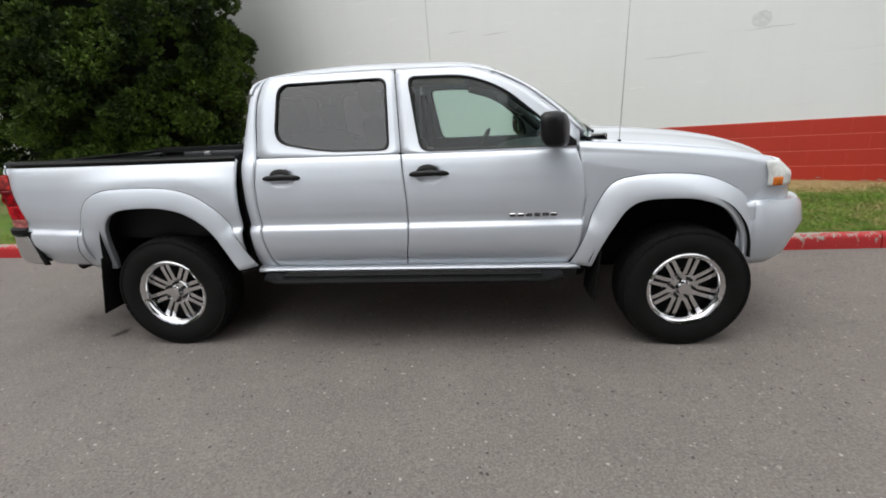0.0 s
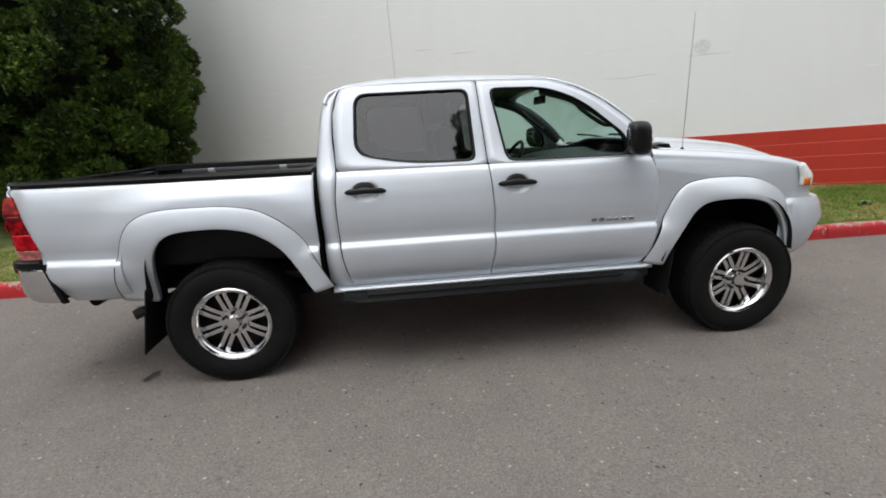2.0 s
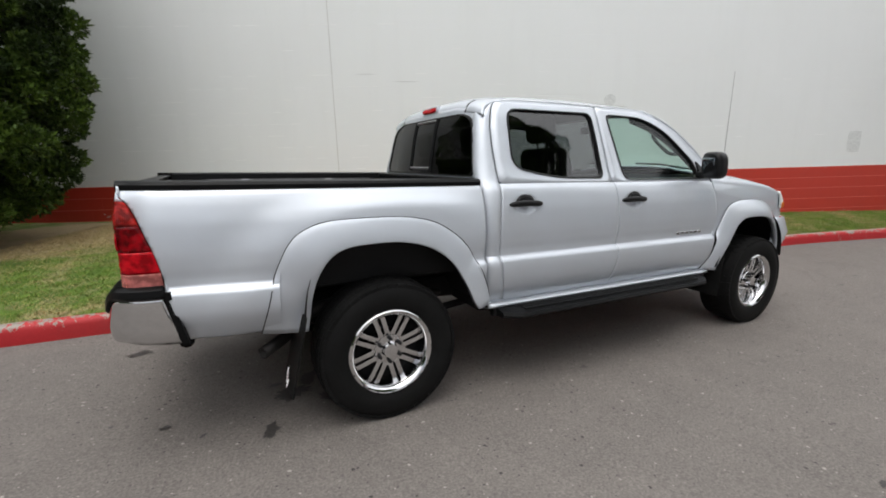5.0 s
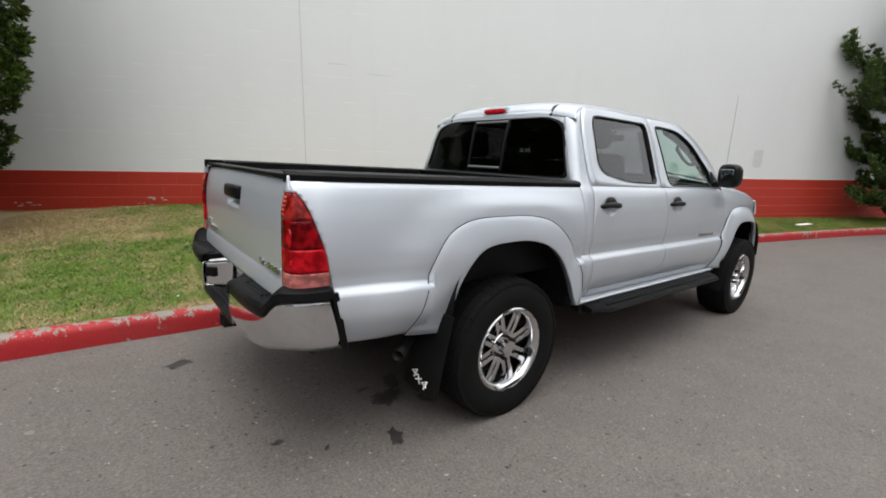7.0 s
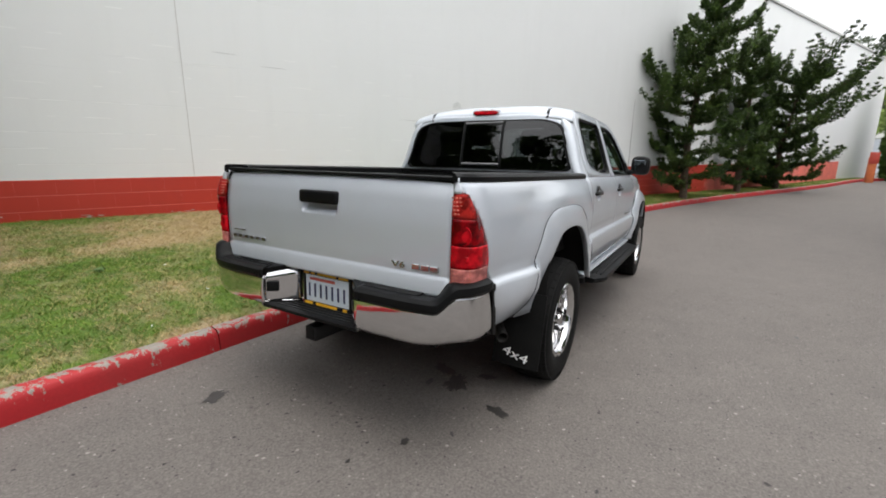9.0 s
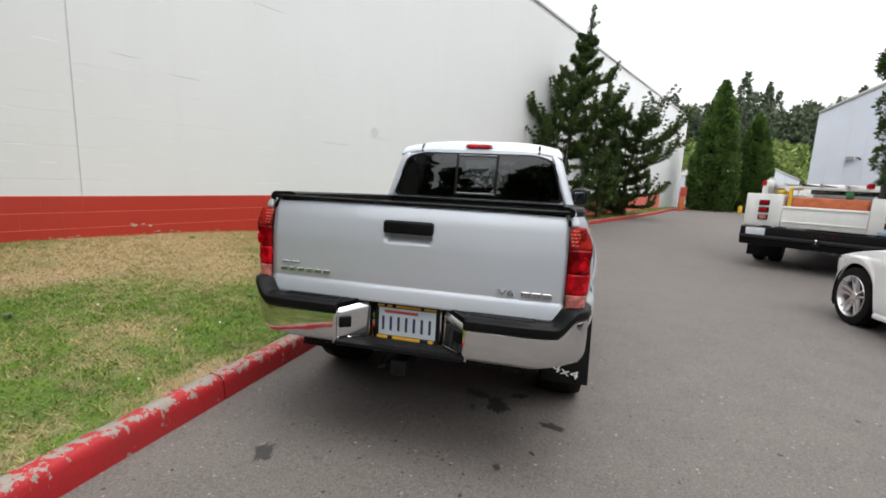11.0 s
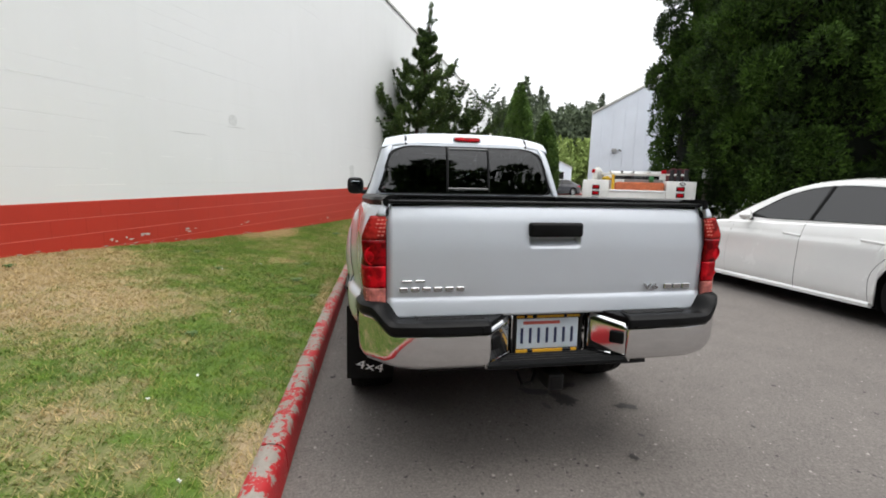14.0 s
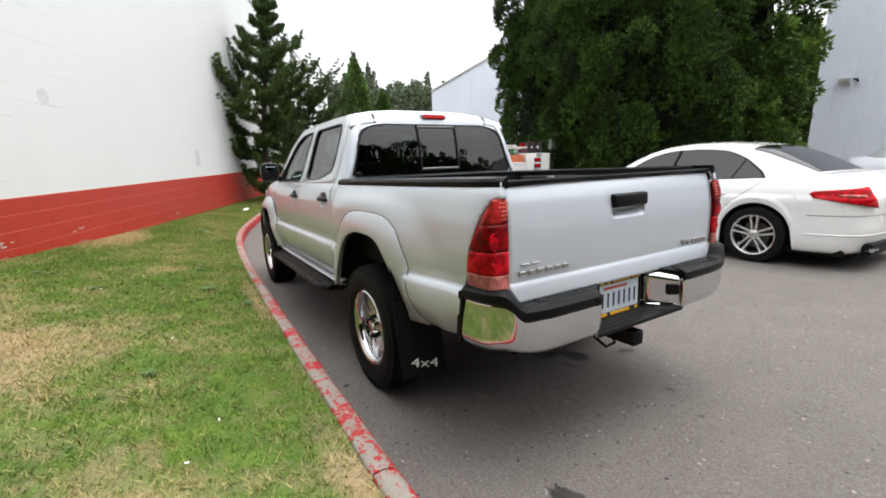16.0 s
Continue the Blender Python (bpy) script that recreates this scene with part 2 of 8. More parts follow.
def asphalt():
    m, t, b = nodes_of("asphalt")
    big, mid, fine = noise_at(t, 0.35, 5, where="World"), noise_at(t, 3.0, 6, 0.65, where="World"), noise_at(t, 90, 4, 0.7, where="World")
    grit = noise_at(t, 28, 5, 0.75, where="World")
    c = ramp(t, big, [(0.3, (0.118, 0.101, 0.090)), (0.7, (0.160, 0.139, 0.124))])
    c = mixc(t, 0.45, c, ramp(t, mid, [(0.3, (0.084, 0.073, 0.066)), (0.72, (0.174, 0.153, 0.137))]))
    c = mixc(t, 0.42, c, ramp(t, fine, [(0.32, (0.042, 0.038, 0.035)), (0.5, (0.132, 0.122, 0.114)), (0.68, (0.26, 0.243, 0.226))]))
    c = mixc(t, ramp(t, grit, [(0.30, 0.6), (0.43, 0.0)]), c, (0.058, 0.052, 0.047))
    # worn stones showing pale, and holes where stones came out
    for scale, lo, pit, pale in ((26, 0.80, 0.15, (0.29, 0.268, 0.245)), (48, 0.82, 0.16, (0.31, 0.288, 0.265)), (11, 0.92, 0.05, (0.25, 0.23, 0.21))):
        v = t.nodes.new("ShaderNodeTexVoronoi")
        v.inputs["Scale"].default_value = scale
        warp = noise_at(t, scale * 1.7, 2, where="World")
        pos = t.nodes.new("ShaderNodeNewGeometry")
        k = t.nodes.new("ShaderNodeVectorMath")
        k.operation = "MULTIPLY_ADD"
        link(t, warp, k.inputs[0])
        k.inputs[1].default_value = (0.5 / scale, -0.4 / scale, 0)
        link(t, pos.outputs["Position"], k.inputs[2])
        link(t, k.outputs[0], v.inputs["Vector"])
        bits = ramp(t, v.outputs["Distance"], [(0.0, 1.0), (0.17, 1.0), (0.24, 0.0)])
        pick = ramp(t, v.outputs["Color"], [(lo, 0.0), (lo + 0.06, 1.0)])
        c = mixc(t, mixc(t, 1.0, bits, pick, "MULTIPLY"), c, pale)
        pits = ramp(t, v.outputs["Color"], [(pit, 1.0), (pit + 0.05, 0.0)])
        c = mixc(t, mixc(t, 1.0, bits, pits, "MULTIPLY"), c, (0.035, 0.032, 0.030))
    link(t, c, b.inputs["Base Color"])
    b.inputs["Roughness"].default_value = 0.85
    bump(t, b, mixc(t, 0.5, fine, grit), 0.7, 0.008)
    return m


def wall_paint(name, col, stain, chips, rough=0.62):
    """Thick old paint on masonry: roller texture, streaks from above, chips."""
    m, t, b = nodes_of(name)
    big = noise_at(t, 0.5, 5, where="World")
    streak = noise_at(t, 1.5, 5, where="World", stretch=(3.0, 3.0, 0.25))
    fine = noise_at(t, 120, 3, where="World")
    c = mixc(t, ramp(t, big, [(0.3, 0.0), (0.75, 0.6)]), col, stain)
    c = mixc(t, ramp(t, streak, [(0.5, 0.0), (0.8, 0.45)]), c, stain)
    spot = noise_at(t, 2.6, 7, 0.75, where="World")
    c = mixc(t, ramp(t, spot, [(0.70, 0.0), (0.73, 1.0)]), c, chips)
    link(t, c, b.inputs["Base Color"])
    b.inputs["Roughness"].default_value = rough
    bump(t, b, fine, 0.25, 0.004)
    return m


def kerb_paint():
    m, t, b = nodes_of("worn_red_paint")
    wear, fine = noise_at(t, 5.5, 9, 0.74, where="World"), noise_at(t, 60, 4, where="World")
    red = mixc(t, fine, (0.32, 0.007, 0.011), (0.47, 0.016, 0.020))
    bare = mixc(t, fine, (0.19, 0.170, 0.145), (0.34, 0.31, 0.27))
    # worn most along the arris, where tyres and feet touch it
    g = t.nodes.new("ShaderNodeAttribute")
    g.attribute_name = "wear"
    s = t.nodes.new("ShaderNodeMath")
    s.operation = "MULTIPLY_ADD"
    link(t, g.outputs["Fac"], s.inputs[0])
    s.inputs[1].default_value = 0.42
    flake = noise_at(t, 30.0, 6, 0.7, where="World", stretch=(1.0, 1.0, 0.4))
    link(t, ramp(t, mixc(t, 0.48, wear, flake), [(0.34, 0.0), (0.66, 1.0)]), s.inputs[2])
    grime = noise_at(t, 1.7, 5, where="World")
    red = mixc(t, ramp(t, grime, [(0.45, 0.0), (0.75, 0.45)]), red, (0.23, 0.030, 0.026))
    link(t, mixc(t, ramp(t, s.outputs[0], [(0.84, 0.0), (0.88, 1.0)]), red, bare), b.inputs["Base Color"])
    b.inputs["Roughness"].default_value = 0.6
    bump(t, b, wear, 0.5, 0.01)
    return m


def leaf(name, dark, light, rough=0.55):
    m, t, b = nodes_of(name)
    g = t.nodes.new("ShaderNodeNewGeometry")
    big = noise_at(t, 1.6, 3, where="World")
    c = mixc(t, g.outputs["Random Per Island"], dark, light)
    # noise puts lit clumps and shaded pockets into the leaf colour
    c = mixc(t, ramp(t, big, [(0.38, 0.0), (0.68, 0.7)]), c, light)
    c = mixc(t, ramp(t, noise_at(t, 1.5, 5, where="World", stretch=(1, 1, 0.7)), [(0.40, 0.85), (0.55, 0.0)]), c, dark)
    link(t, c, b.inputs["Base Color"])
    b.inputs["Roughness"].default_value = rough
    b.inputs["Specular IOR Level"].default_value = 0.25
    b.inputs["Subsurface Weight"].default_value = 0.0
    return m


def lawn_mat(name, blades, patches):
    """Green with dry straw patches: each patch is (x, y, length, depth, weight)."""
    m, t, b = nodes_of(name)
    dry, mid, fine = noise_at(t, 1.3, 6, 0.65, where="World"), noise_at(t, 7.0, 4, where="World"), noise_at(t, 70, 3, where="World")
    patch = noise_at(t, 4.2, 5, 0.7, where="World")
    dry = mixc(t, 0.40, dry, patch)
    dry = ramp(t, dry, [(0.22, 0.0), (0.78, 1.0)])
    green = mixc(t, fine, (0.064, 0.118, 0.016), (0.165, 0.258, 0.044))
    green = mixc(t, ramp(t, mid, [(0.35, 0.0), (0.65, 0.7)]), green, (0.048, 0.096, 0.020))
    straw = mixc(t, fine, (0.265, 0.198, 0.112), (0.47, 0.370, 0.225))
    straw = mixc(t, ramp(t, patch, [(0.55, 0.0), (0.70, 0.6)]), straw, (0.18, 0.120, 0.064))
    pos = t.nodes.new("ShaderNodeNewGeometry")
    total = None
    for x, y, a, d, w in patches:
        mp, gr, k = t.nodes.new("ShaderNodeMapping"), t.nodes.new("ShaderNodeTexGradient"), t.nodes.new("ShaderNodeMath")
        mp.vector_type, gr.gradient_type, k.operation = "TEXTURE", "SPHERICAL", "MULTIPLY_ADD"
        mp.inputs["Location"].default_value, mp.inputs["Scale"].default_value = (x, y, 0.2), (a, d, 9)
        link(t, pos.outputs["Position"], mp.inputs[0])
        link(t, mp.outputs[0], gr.inputs[0])
        link(t, gr.outputs["Fac"], k.inputs[0])
        k.inputs[1].default_value = w
        if total is None:
            link(t, dry, k.inputs[2])
        else:
            link(t, total, k.inputs[2])
        total = k.outputs[0]
    s = t.nodes.new("ShaderNodeMath")
    s.operation = "MULTIPLY_ADD"
    link(t, mid, s.inputs[0])
    s.inputs[1].default_value = 0.5
    link(t, total, s.inputs[2])
    total = s.outputs[0]
    if blades:
        # single dry blades stand among the green ones, and the other way round
        g = t.nodes.new("ShaderNodeNewGeometry")
        k = t.nodes.new("ShaderNodeMath")
        k.operation = "MULTIPLY_ADD"
        link(t, g.outputs["Random Per Island"], k.inputs[0])
        k.inputs[1].default_value = 0.5
        link(t, total, k.inputs[2])
        total = k.outputs[0]
    lo, hi = (0.96, 1.40) if blades else (0.70, 1.14)
    h = t.nodes.new("ShaderNodeMath")
    h.operation = "MULTIPLY"
    link(t, total, h.inputs[0])
    h.inputs[1].default_value = 0.5
    c = mixc(t, ramp(t, h.outputs[0], [(lo / 2, 0.0), (hi / 2, 1.0)]), green, straw)
    if blades:
        c = mixc(t, 0.5, c, mixc(t, g.outputs["Random Per Island"], (0.7, 0.7, 0.65), (1.4, 1.4, 1.2)), "MULTIPLY")
        c = mixc(t, 1.0, c, (1.24, 1.22, 1.1), "MULTIPLY")
    link(t, c, b.inputs["Base Color"])
    b.inputs["Roughness"].default_value = 0.8
    b.inputs["Specular IOR Level"].default_value = 0.2
    if not blades:
        bump(t, b, fine, 0.8, 0.02)
    return m


DRY = [(1.6, 4.3, 2.6, 1.6, 0.75), (1.0, 2.85, 1.5, 0.8, 0.36), (6.6, 2.72, 1.6, 0.55, 0.8), (-2.6, 6.0, 1.8, 0.8, 0.9),
       (-2.9, 4.6, 2.3, 1.4, 0.75), (-0.6, 3.7, 1.5, 0.45, 0.40), (-0.45, 2.1, 0.65, 0.32, 0.14), (-0.95, 1.31, 0.6, 0.12, 0.6), (2.0, 1.24, 1.2, 0.10, 0.4), (3.6, 1.9, 0.5, 0.3, 0.25)]
PAINT = silver_paint()
WHITE_CAR = plain("white_car_paint", (0.80, 0.80, 0.79), 0.25, 0, 0.03, 2, 40, 0, 1.0)
SILVER_CAR = plain("grey_car_paint", (0.42, 0.44, 0.46), 0.35, 0.5, 0.05, 2, 40, 0, 0.8)
WHITE_WORK = plain("white_work_paint", (0.78, 0.78, 0.75), 0.4, 0, 0.08, 3, 30, 0.05, 0.3)
CHROME = plain("chrome", (0.66, 0.66, 0.67), 0.06, 1.0, 0.05, 5, 60)
ALLOY = plain("machined_alloy", (0.66, 0.66, 0.67), 0.09, 1.0, 0.08, 8, 80)
BRIGHT_ALLOY = plain("bright_alloy", (0.82, 0.82, 0.83), 0.28, 1.0, 0.06, 8, 80)
DARK_ALLOY = plain("dark_alloy", (0.012, 0.012, 0.013), 0.5, 0.3, 0.2, spec=0.2)
RUBBER = plain("tyre_rubber", (0.0075, 0.0075, 0.0075), 0.66, 0, 0.35, 9, 90, 0.2, spec=0.12)
TRIM = plain("black_trim_plastic", (0.006, 0.0062, 0.0065), 0.36, 0, 0.25, 10, 250, 0.2, spec=0.11)
SATIN = plain("black_satin", (0.009, 0.009, 0.0095), 0.32, 0, 0.2, spec=0.2)
UNDER = plain("dark_underbody", (0.008, 0.0075, 0.0075), 0.85, 0, 0.4, 5, 50, 0.3, spec=0.15)
LINER = plain("bed_liner", (0.008, 0.008, 0.0085), 0.6, 0, 0.3, 8, 160, 0.4, spec=0.25)
CLOTH = plain("grey_cloth", (0.055, 0.055, 0.058), 0.9, 0, 0.15, 12, 300, 0.3)
DASH = plain("dash_plastic", (0.024, 0.024, 0.026), 0.6, 0, 0.15, 12, 200, 0.1)
BADGE = plain("badge_chrome", (0.42, 0.42, 0.43), 0.12, 1.0, 0.1)
CLEAR = glass("clear_glass", (0.68, 0.82, 0.77), 0.05)
TINT = glass("tinted_glass", (0.17, 0.165, 0.18), 0.105)
DARK_GLASS = glass("dark_glass", (0.07, 0.07, 0.075), 0.075)
MIRROR = plain("mirror_silvering", (0.40, 0.45, 0.50), 0.02, 1.0, 0.01)
RED_LENS = lens("red_lens", (0.58, 0.006, 0.014), 0.42)
DEEP_RED = lens("deep_red_lens", (0.27, 0.0015, 0.005))
AMBER_LENS = lens("amber_lens", (0.40, 0.022, 0.018))
FACET = lens("pale_facet", (0.70, 0.22, 0.17), 0.6)
CLEAR_LENS = lens("clear_lens", (0.62, 0.20, 0.18), 0.5)
HEAD_LENS = lens("head_lamp_lens", (0.72, 0.74, 0.72), 0.82)
ORANGE_LENS = lens("orange_lens", (0.70, 0.19, 0.03), 0.7)
ASPHALT = asphalt()
WALL_WHITE = wall_paint("white_masonry_paint", (0.785, 0.80, 0.80), (0.735, 0.75, 0.745), (0.76, 0.775, 0.77))
WALL_RED = wall_paint("red_masonry_paint", (0.49, 0.040, 0.022), (0.40, 0.034, 0.021), (0.48, 0.08, 0.05), 0.42)
MORTAR_RED = plain("painted_red_mortar", (0.64, 0.15, 0.115), 0.7, 0, 0.25, 2, 60, 0.2, 0, "World")
KERB_RED = kerb_paint()
LAWN = lawn_mat("lawn_soil", False, DRY)
BLADES = lawn_mat("grass_blades", True, DRY)
OIL = plain("oil_stain", (0.035, 0.032, 0.030), 0.5, 0, 0.4, 20, 90, 0.2, 0, "World")
BARK = plain("bark", (0.085, 0.06, 0.042), 0.9, 0, 0.3, 12, 60, 0.8)

# ---------------------------------------------------------------- the ground
FALL = math.tan(radians(2.2))
_gx = np.linspace(-60.0, 60.0, 1201)
_gs = np.array([-FALL * sm((v + 9) / 3) * (1 - sm((v - 3) / 3)) for v in _gx])
_gz = np.concatenate([[0.0], np.cumsum((_gs[1:] + _gs[:-1]) / 2 * (_gx[1] - _gx[0]))])
_gz -= np.interp(0.0, _gx, _gz)


def ground_z(x, y):
    """The street falls along the pickup and is level further on; it rises a little to its middle."""
    return float(np.interp(x, _gx, _gz)) + 0.05 * sm((-y - 1.5) / 2.5)


def lines(fine_a, fine_b, step, outer):
    n = round((fine_b - fine_a) / step)
    return [-v for v in reversed(outer) if -v < fine_a] + steps(fine_a, fine_b, n) + [v for v in outer if v > fine_b]


gxs, gys = lines(-14, 40, 0.75, [60, 120, 300, 900]), lines(-14, 8, 0.5, [20, 60, 150, 900])
tagged(part("ground", face_out(rows_bm([[(x, y, ground_z(x, y)) for y in gys] for x in gxs]), (0, 0, -50)), ASPHALT),
       "worn grey asphalt street with pale aggregate showing", "ground", kind="structure")

# oil spots, each an uneven thin film
STAINS = ((-1.31, 0.61, 0.085, 0.034, 20), (-0.585, -0.73, 0.060, 0.034, 70), (-0.43, -0.40, 0.105, 0.060, 10), (-0.33, -0.24, 0.085, 0.050, 60),
          (-0.27, -0.52, 0.05, 0.03, 120), (-0.52, -0.26, 0.035, 0.018, 20), (-1.06, -0.475, 0.028, 0.018, 0), (-0.89, -0.63, 0.018, 0.010, 30),
          (1.67, -2.27, 0.030, 0.014, 0), (-1.30, -0.35, 0.014, 0.010, 15), (0.10, -2.55, 0.016, 0.010, 40), (-0.9, -1.3, 0.013, 0.008, 10))
for x, y, a, b, turn in STAINS:
    n, rows = 64, []
    for k in range(n):
        t = 2 * math.pi * k / n
        r = 1 + 0.6 * noise.noise((x * 9 + 1.4 * math.cos(t), y * 9 + 1.4 * math.sin(t), 0.3)) + 0.5 * noise.noise((x * 9 + 5 * math.cos(t), y * 9 + 5 * math.sin(t), 0.7))
        p = Matrix.Rotation(radians(turn), 2) @ Vector((a * r * math.cos(t), b * r * math.sin(t)))
        rows.append((x + p.x, y + p.y, ground_z(x + p.x, y + p.y) + 0.003))
    bm = bmesh.new()
    bm.faces.new([bm.verts.new(p) for p in rows])
    tagged(part("oil_stain", face_out(bm, (x, y, -5)), OIL), "dark oil stain soaked into the asphalt", "stain", "oil stains")

# ---------------------------------------------------------------- the white building
WALL_YAW = math.degrees(math.atan2(-0.402, 0.916))
WALL_M = pose(1.265, 5.106, 0, 0, 0, WALL_YAW)
wall = part("wall_north", block((-24, 0.0055, -0.6), (38.5, 16, 6.92), 0.01), WALL_WHITE)
wall.matrix_world = WALL_M
tagged(wall, "white painted concrete block warehouse wall", "wall", kind="structure")


def joined_blocks(name, s0, s1, z0, courses, length, height, material, holder):
    """Courses of blocks with open joints as one mesh."""
    verts, faces = [], []

    def joint(s, j):
        """Half the open joint: most are filled with paint, some show over a stretch."""
        v = noise.noise((s * 0.42, j * 3.7, 1.5)) + 0.35 * noise.noise((s * 2.1, j * 5.3, 7.5))
        return 0.0036 * sm((v - 0.06 + 0.16 * sm((3.0 - s) / 4) - 0.32 * sm((j - 7) / 5)) / 0.25)

    for j in range(courses):
        za, zb = z0 + j * height, z0 + (j + 1) * height
        s = s0 - (length / 2 if j % 2 else 0)
        while s < s1:
            a, b, d = s, s + length, 0.0038
            k = len(verts)
            lo, hi = [joint(q, j) for q in (a, b)], [joint(q, j + 1) for q in (a, b)]
            verts += [(a, 0.006, za + lo[0] / 2), (b, 0.006, za + lo[1] / 2), (b, 0.006, zb - hi[1] / 2), (a, 0.006, zb - hi[0] / 2),
                      (a, d, za + lo[0] * 1.6), (b, d, za + lo[1] * 1.6), (b, d, zb - hi[1] * 1.6), (a, d, zb - hi[0] * 1.6)]
            faces += [(k + 4, k + 5, k + 6, k + 7), (k, k + 1, k + 5, k + 4), (k + 2, k + 3, k + 7, k + 6)]
            s += length
    ob = new(name, raw_mesh(name, verts, faces, material))
    ob.parent = holder
    return tagged(ob, kind="stuff")


joined_blocks("masonry_courses", -14, 17, 0.95, 29, 0.4, 0.2, WALL_WHITE, wall)
coping = part("coping", block((-24.05, -0.05, 6.92), (38.55, 16.05, 7.02), 0.012), plain("coping_metal", (0.62, 0.62, 0.60), 0.5, 0.2, 0.08), wall)
coping["label"] = "pale metal coping along the roof edge"
strip = part("control_joint", block((-0.005, -0.004, 0.95), (0.005, 0.002, 6.9)), plain("joint_filler", (0.56, 0.56, 0.54), 0.8), wall)
rng = random.Random(19)
verts, faces = [], []
for _ in range(300):
    a = rng.uniform(-7.0, 9.0)
    z = 0.95 + 0.2 * rng.choice((1, 2, 3, 4, 5, 6, 7, 8, 9, 11, 13))
    if rng.random() > sm((4.5 - a) / 5) * 0.8 + 0.2 * sm((3.2 - z) / 1.5):
        continue
    b, h = a + rng.uniform(0.06, 0.30), rng.uniform(0.0016, 0.0036)
    k = len(verts)
    verts += [(a, 0.003, z - h), (b, 0.003, z - h), (b, 0.0012, z - h * 0.5), (a, 0.0012, z - h * 0.5), (a, 0.003, z + h), (b, 0.003, z + h)]
    faces += [(k, k + 1, k + 2, k + 3), (k + 3, k + 2, k + 5, k + 4)]
# whiter than the wall: the light these ledges catch is in their colour
ledge = new("mortar_ledges", raw_mesh("mortar_ledges", verts, faces, plain("lit_ledge_white", (0.88, 0.89, 0.88), 0.55, 0, 0.03, 2, 60, 0, 0, "World")))
ledge.parent = wall
tagged(ledge, kind="stuff")
for s, z, w, h, nm in ((4.93, 2.25, 0.11, 0.10, "round"), (9.72, 1.40, 0.13, 0.20, "square")):
    bm = bmesh.new()
    n = 24
    ring = []
    for k in range(n):
        t = 2 * math.pi * k / n
        q = 1 + 0.12 * noise.noise((3 * math.cos(t), 3 * math.sin(t), s))
        c, d = math.cos(t), math.sin(t)
        f = 1 if nm == "round" else 1 / max(abs(c), abs(d)) ** 0.85
        ring.append((s + w * q * c * f, z + h * q * d * f))
    rows = [[(x, 0.0045, v) for x, v in ring], [(s + (x - s) * 0.95, 0.0015, z + (v - z) * 0.95) for x, v in ring]]
    bm = rows_bm(rows, closed=True)
    bm.faces.new([v for v in bm.verts][-n:])
    part("plaster_patch", closed_out(bm), plain("patch_plaster", (0.655, 0.67, 0.665), 0.75, 0, 0.15, 20, 90, 0.5), wall, "rough plaster patch", smooth=0)

CRACK = plain("dark_hairline", (0.30, 0.30, 0.29), 0.8)
for s0, s1, z in ((3.55, 4.35, 1.93), (4.75, 5.3, 2.13), (2.3, 2.95, 3.95), (0.4, 0.75, 2.75), (1.05, 1.5, 2.62)):
    line = [(lerp(s0, s1, t), 0.0036, z + 0.012 * noise.noise((t * 5 + s0, z, 0.3))) for t in steps(0, 1, 10)]
    part("wall_crack", tube(line, [0.0004 + 0.0022 * math.sin(math.pi * i / 10) for i in range(11)], 5), CRACK, wall)
CHIP = plain("chipped_block", (0.55, 0.50, 0.46), 0.85, 0, 0.2, 20, 90, 0.5)
rng = random.Random(77)
for s0, z, w, n in ((0.64, 0.545, 0.14, 5), (2.75, 0.425, 0.30, 8), (2.95, 0.46, 0.10, 3), (3.82, 0.415, 0.10, 4), (5.2, 0.40, 0.2, 4), (-3.95, 0.44, 0.25, 6), (-2.3, 0.52, 0.2, 5), (8.1, 0.22, 0.25, 5)):
    for _ in range(n):
        cs, cz, a, b = s0 + rng.uniform(-w, w), z + rng.uniform(-0.025, 0.03), rng.uniform(0.012, 0.05), rng.uniform(0.005, 0.013)
        bm = bmesh.new()
        ring = []
        for k in range(12):
            t = 2 * math.pi * k / 12
            q = 1 + 0.5 * noise.noise((2 * math.cos(t) + cs * 9, 2 * math.sin(t), cz * 9))
            ring.append(bm.verts.new((cs + a * q * math.cos(t), -0.0052, cz + b * q * math.sin(t))))
        bm.faces.new(ring)
        part("paint_chip", face_out(bm, (cs, 1, cz)), CHIP, wall)

# ---------------------------------------------------------------- kerb
KERB = curve([(-26, 1.6), (-14, 1.32), (-6, 1.215), (-2, 1.155), (0, 1.122), (2, 1.07), (4.4, 0.98), (6, 0.86), (7.2, 0.66), (8.6, 0.27), (12, -0.86), (15.1, -2.15),
              (18.8, -4.05), (24, -6.3), (28, -7.8), (31, -9.2), (33.4, -11.5), (34.8, -15), (35.6, -22)], 520)


def kerb_side(i):
    a, b = KERB[max(i - 1, 0)], KERB[min(i + 1, len(KERB) - 1)]
    d = (b - a).normalized()
    return Vector((-d.y, d.x))


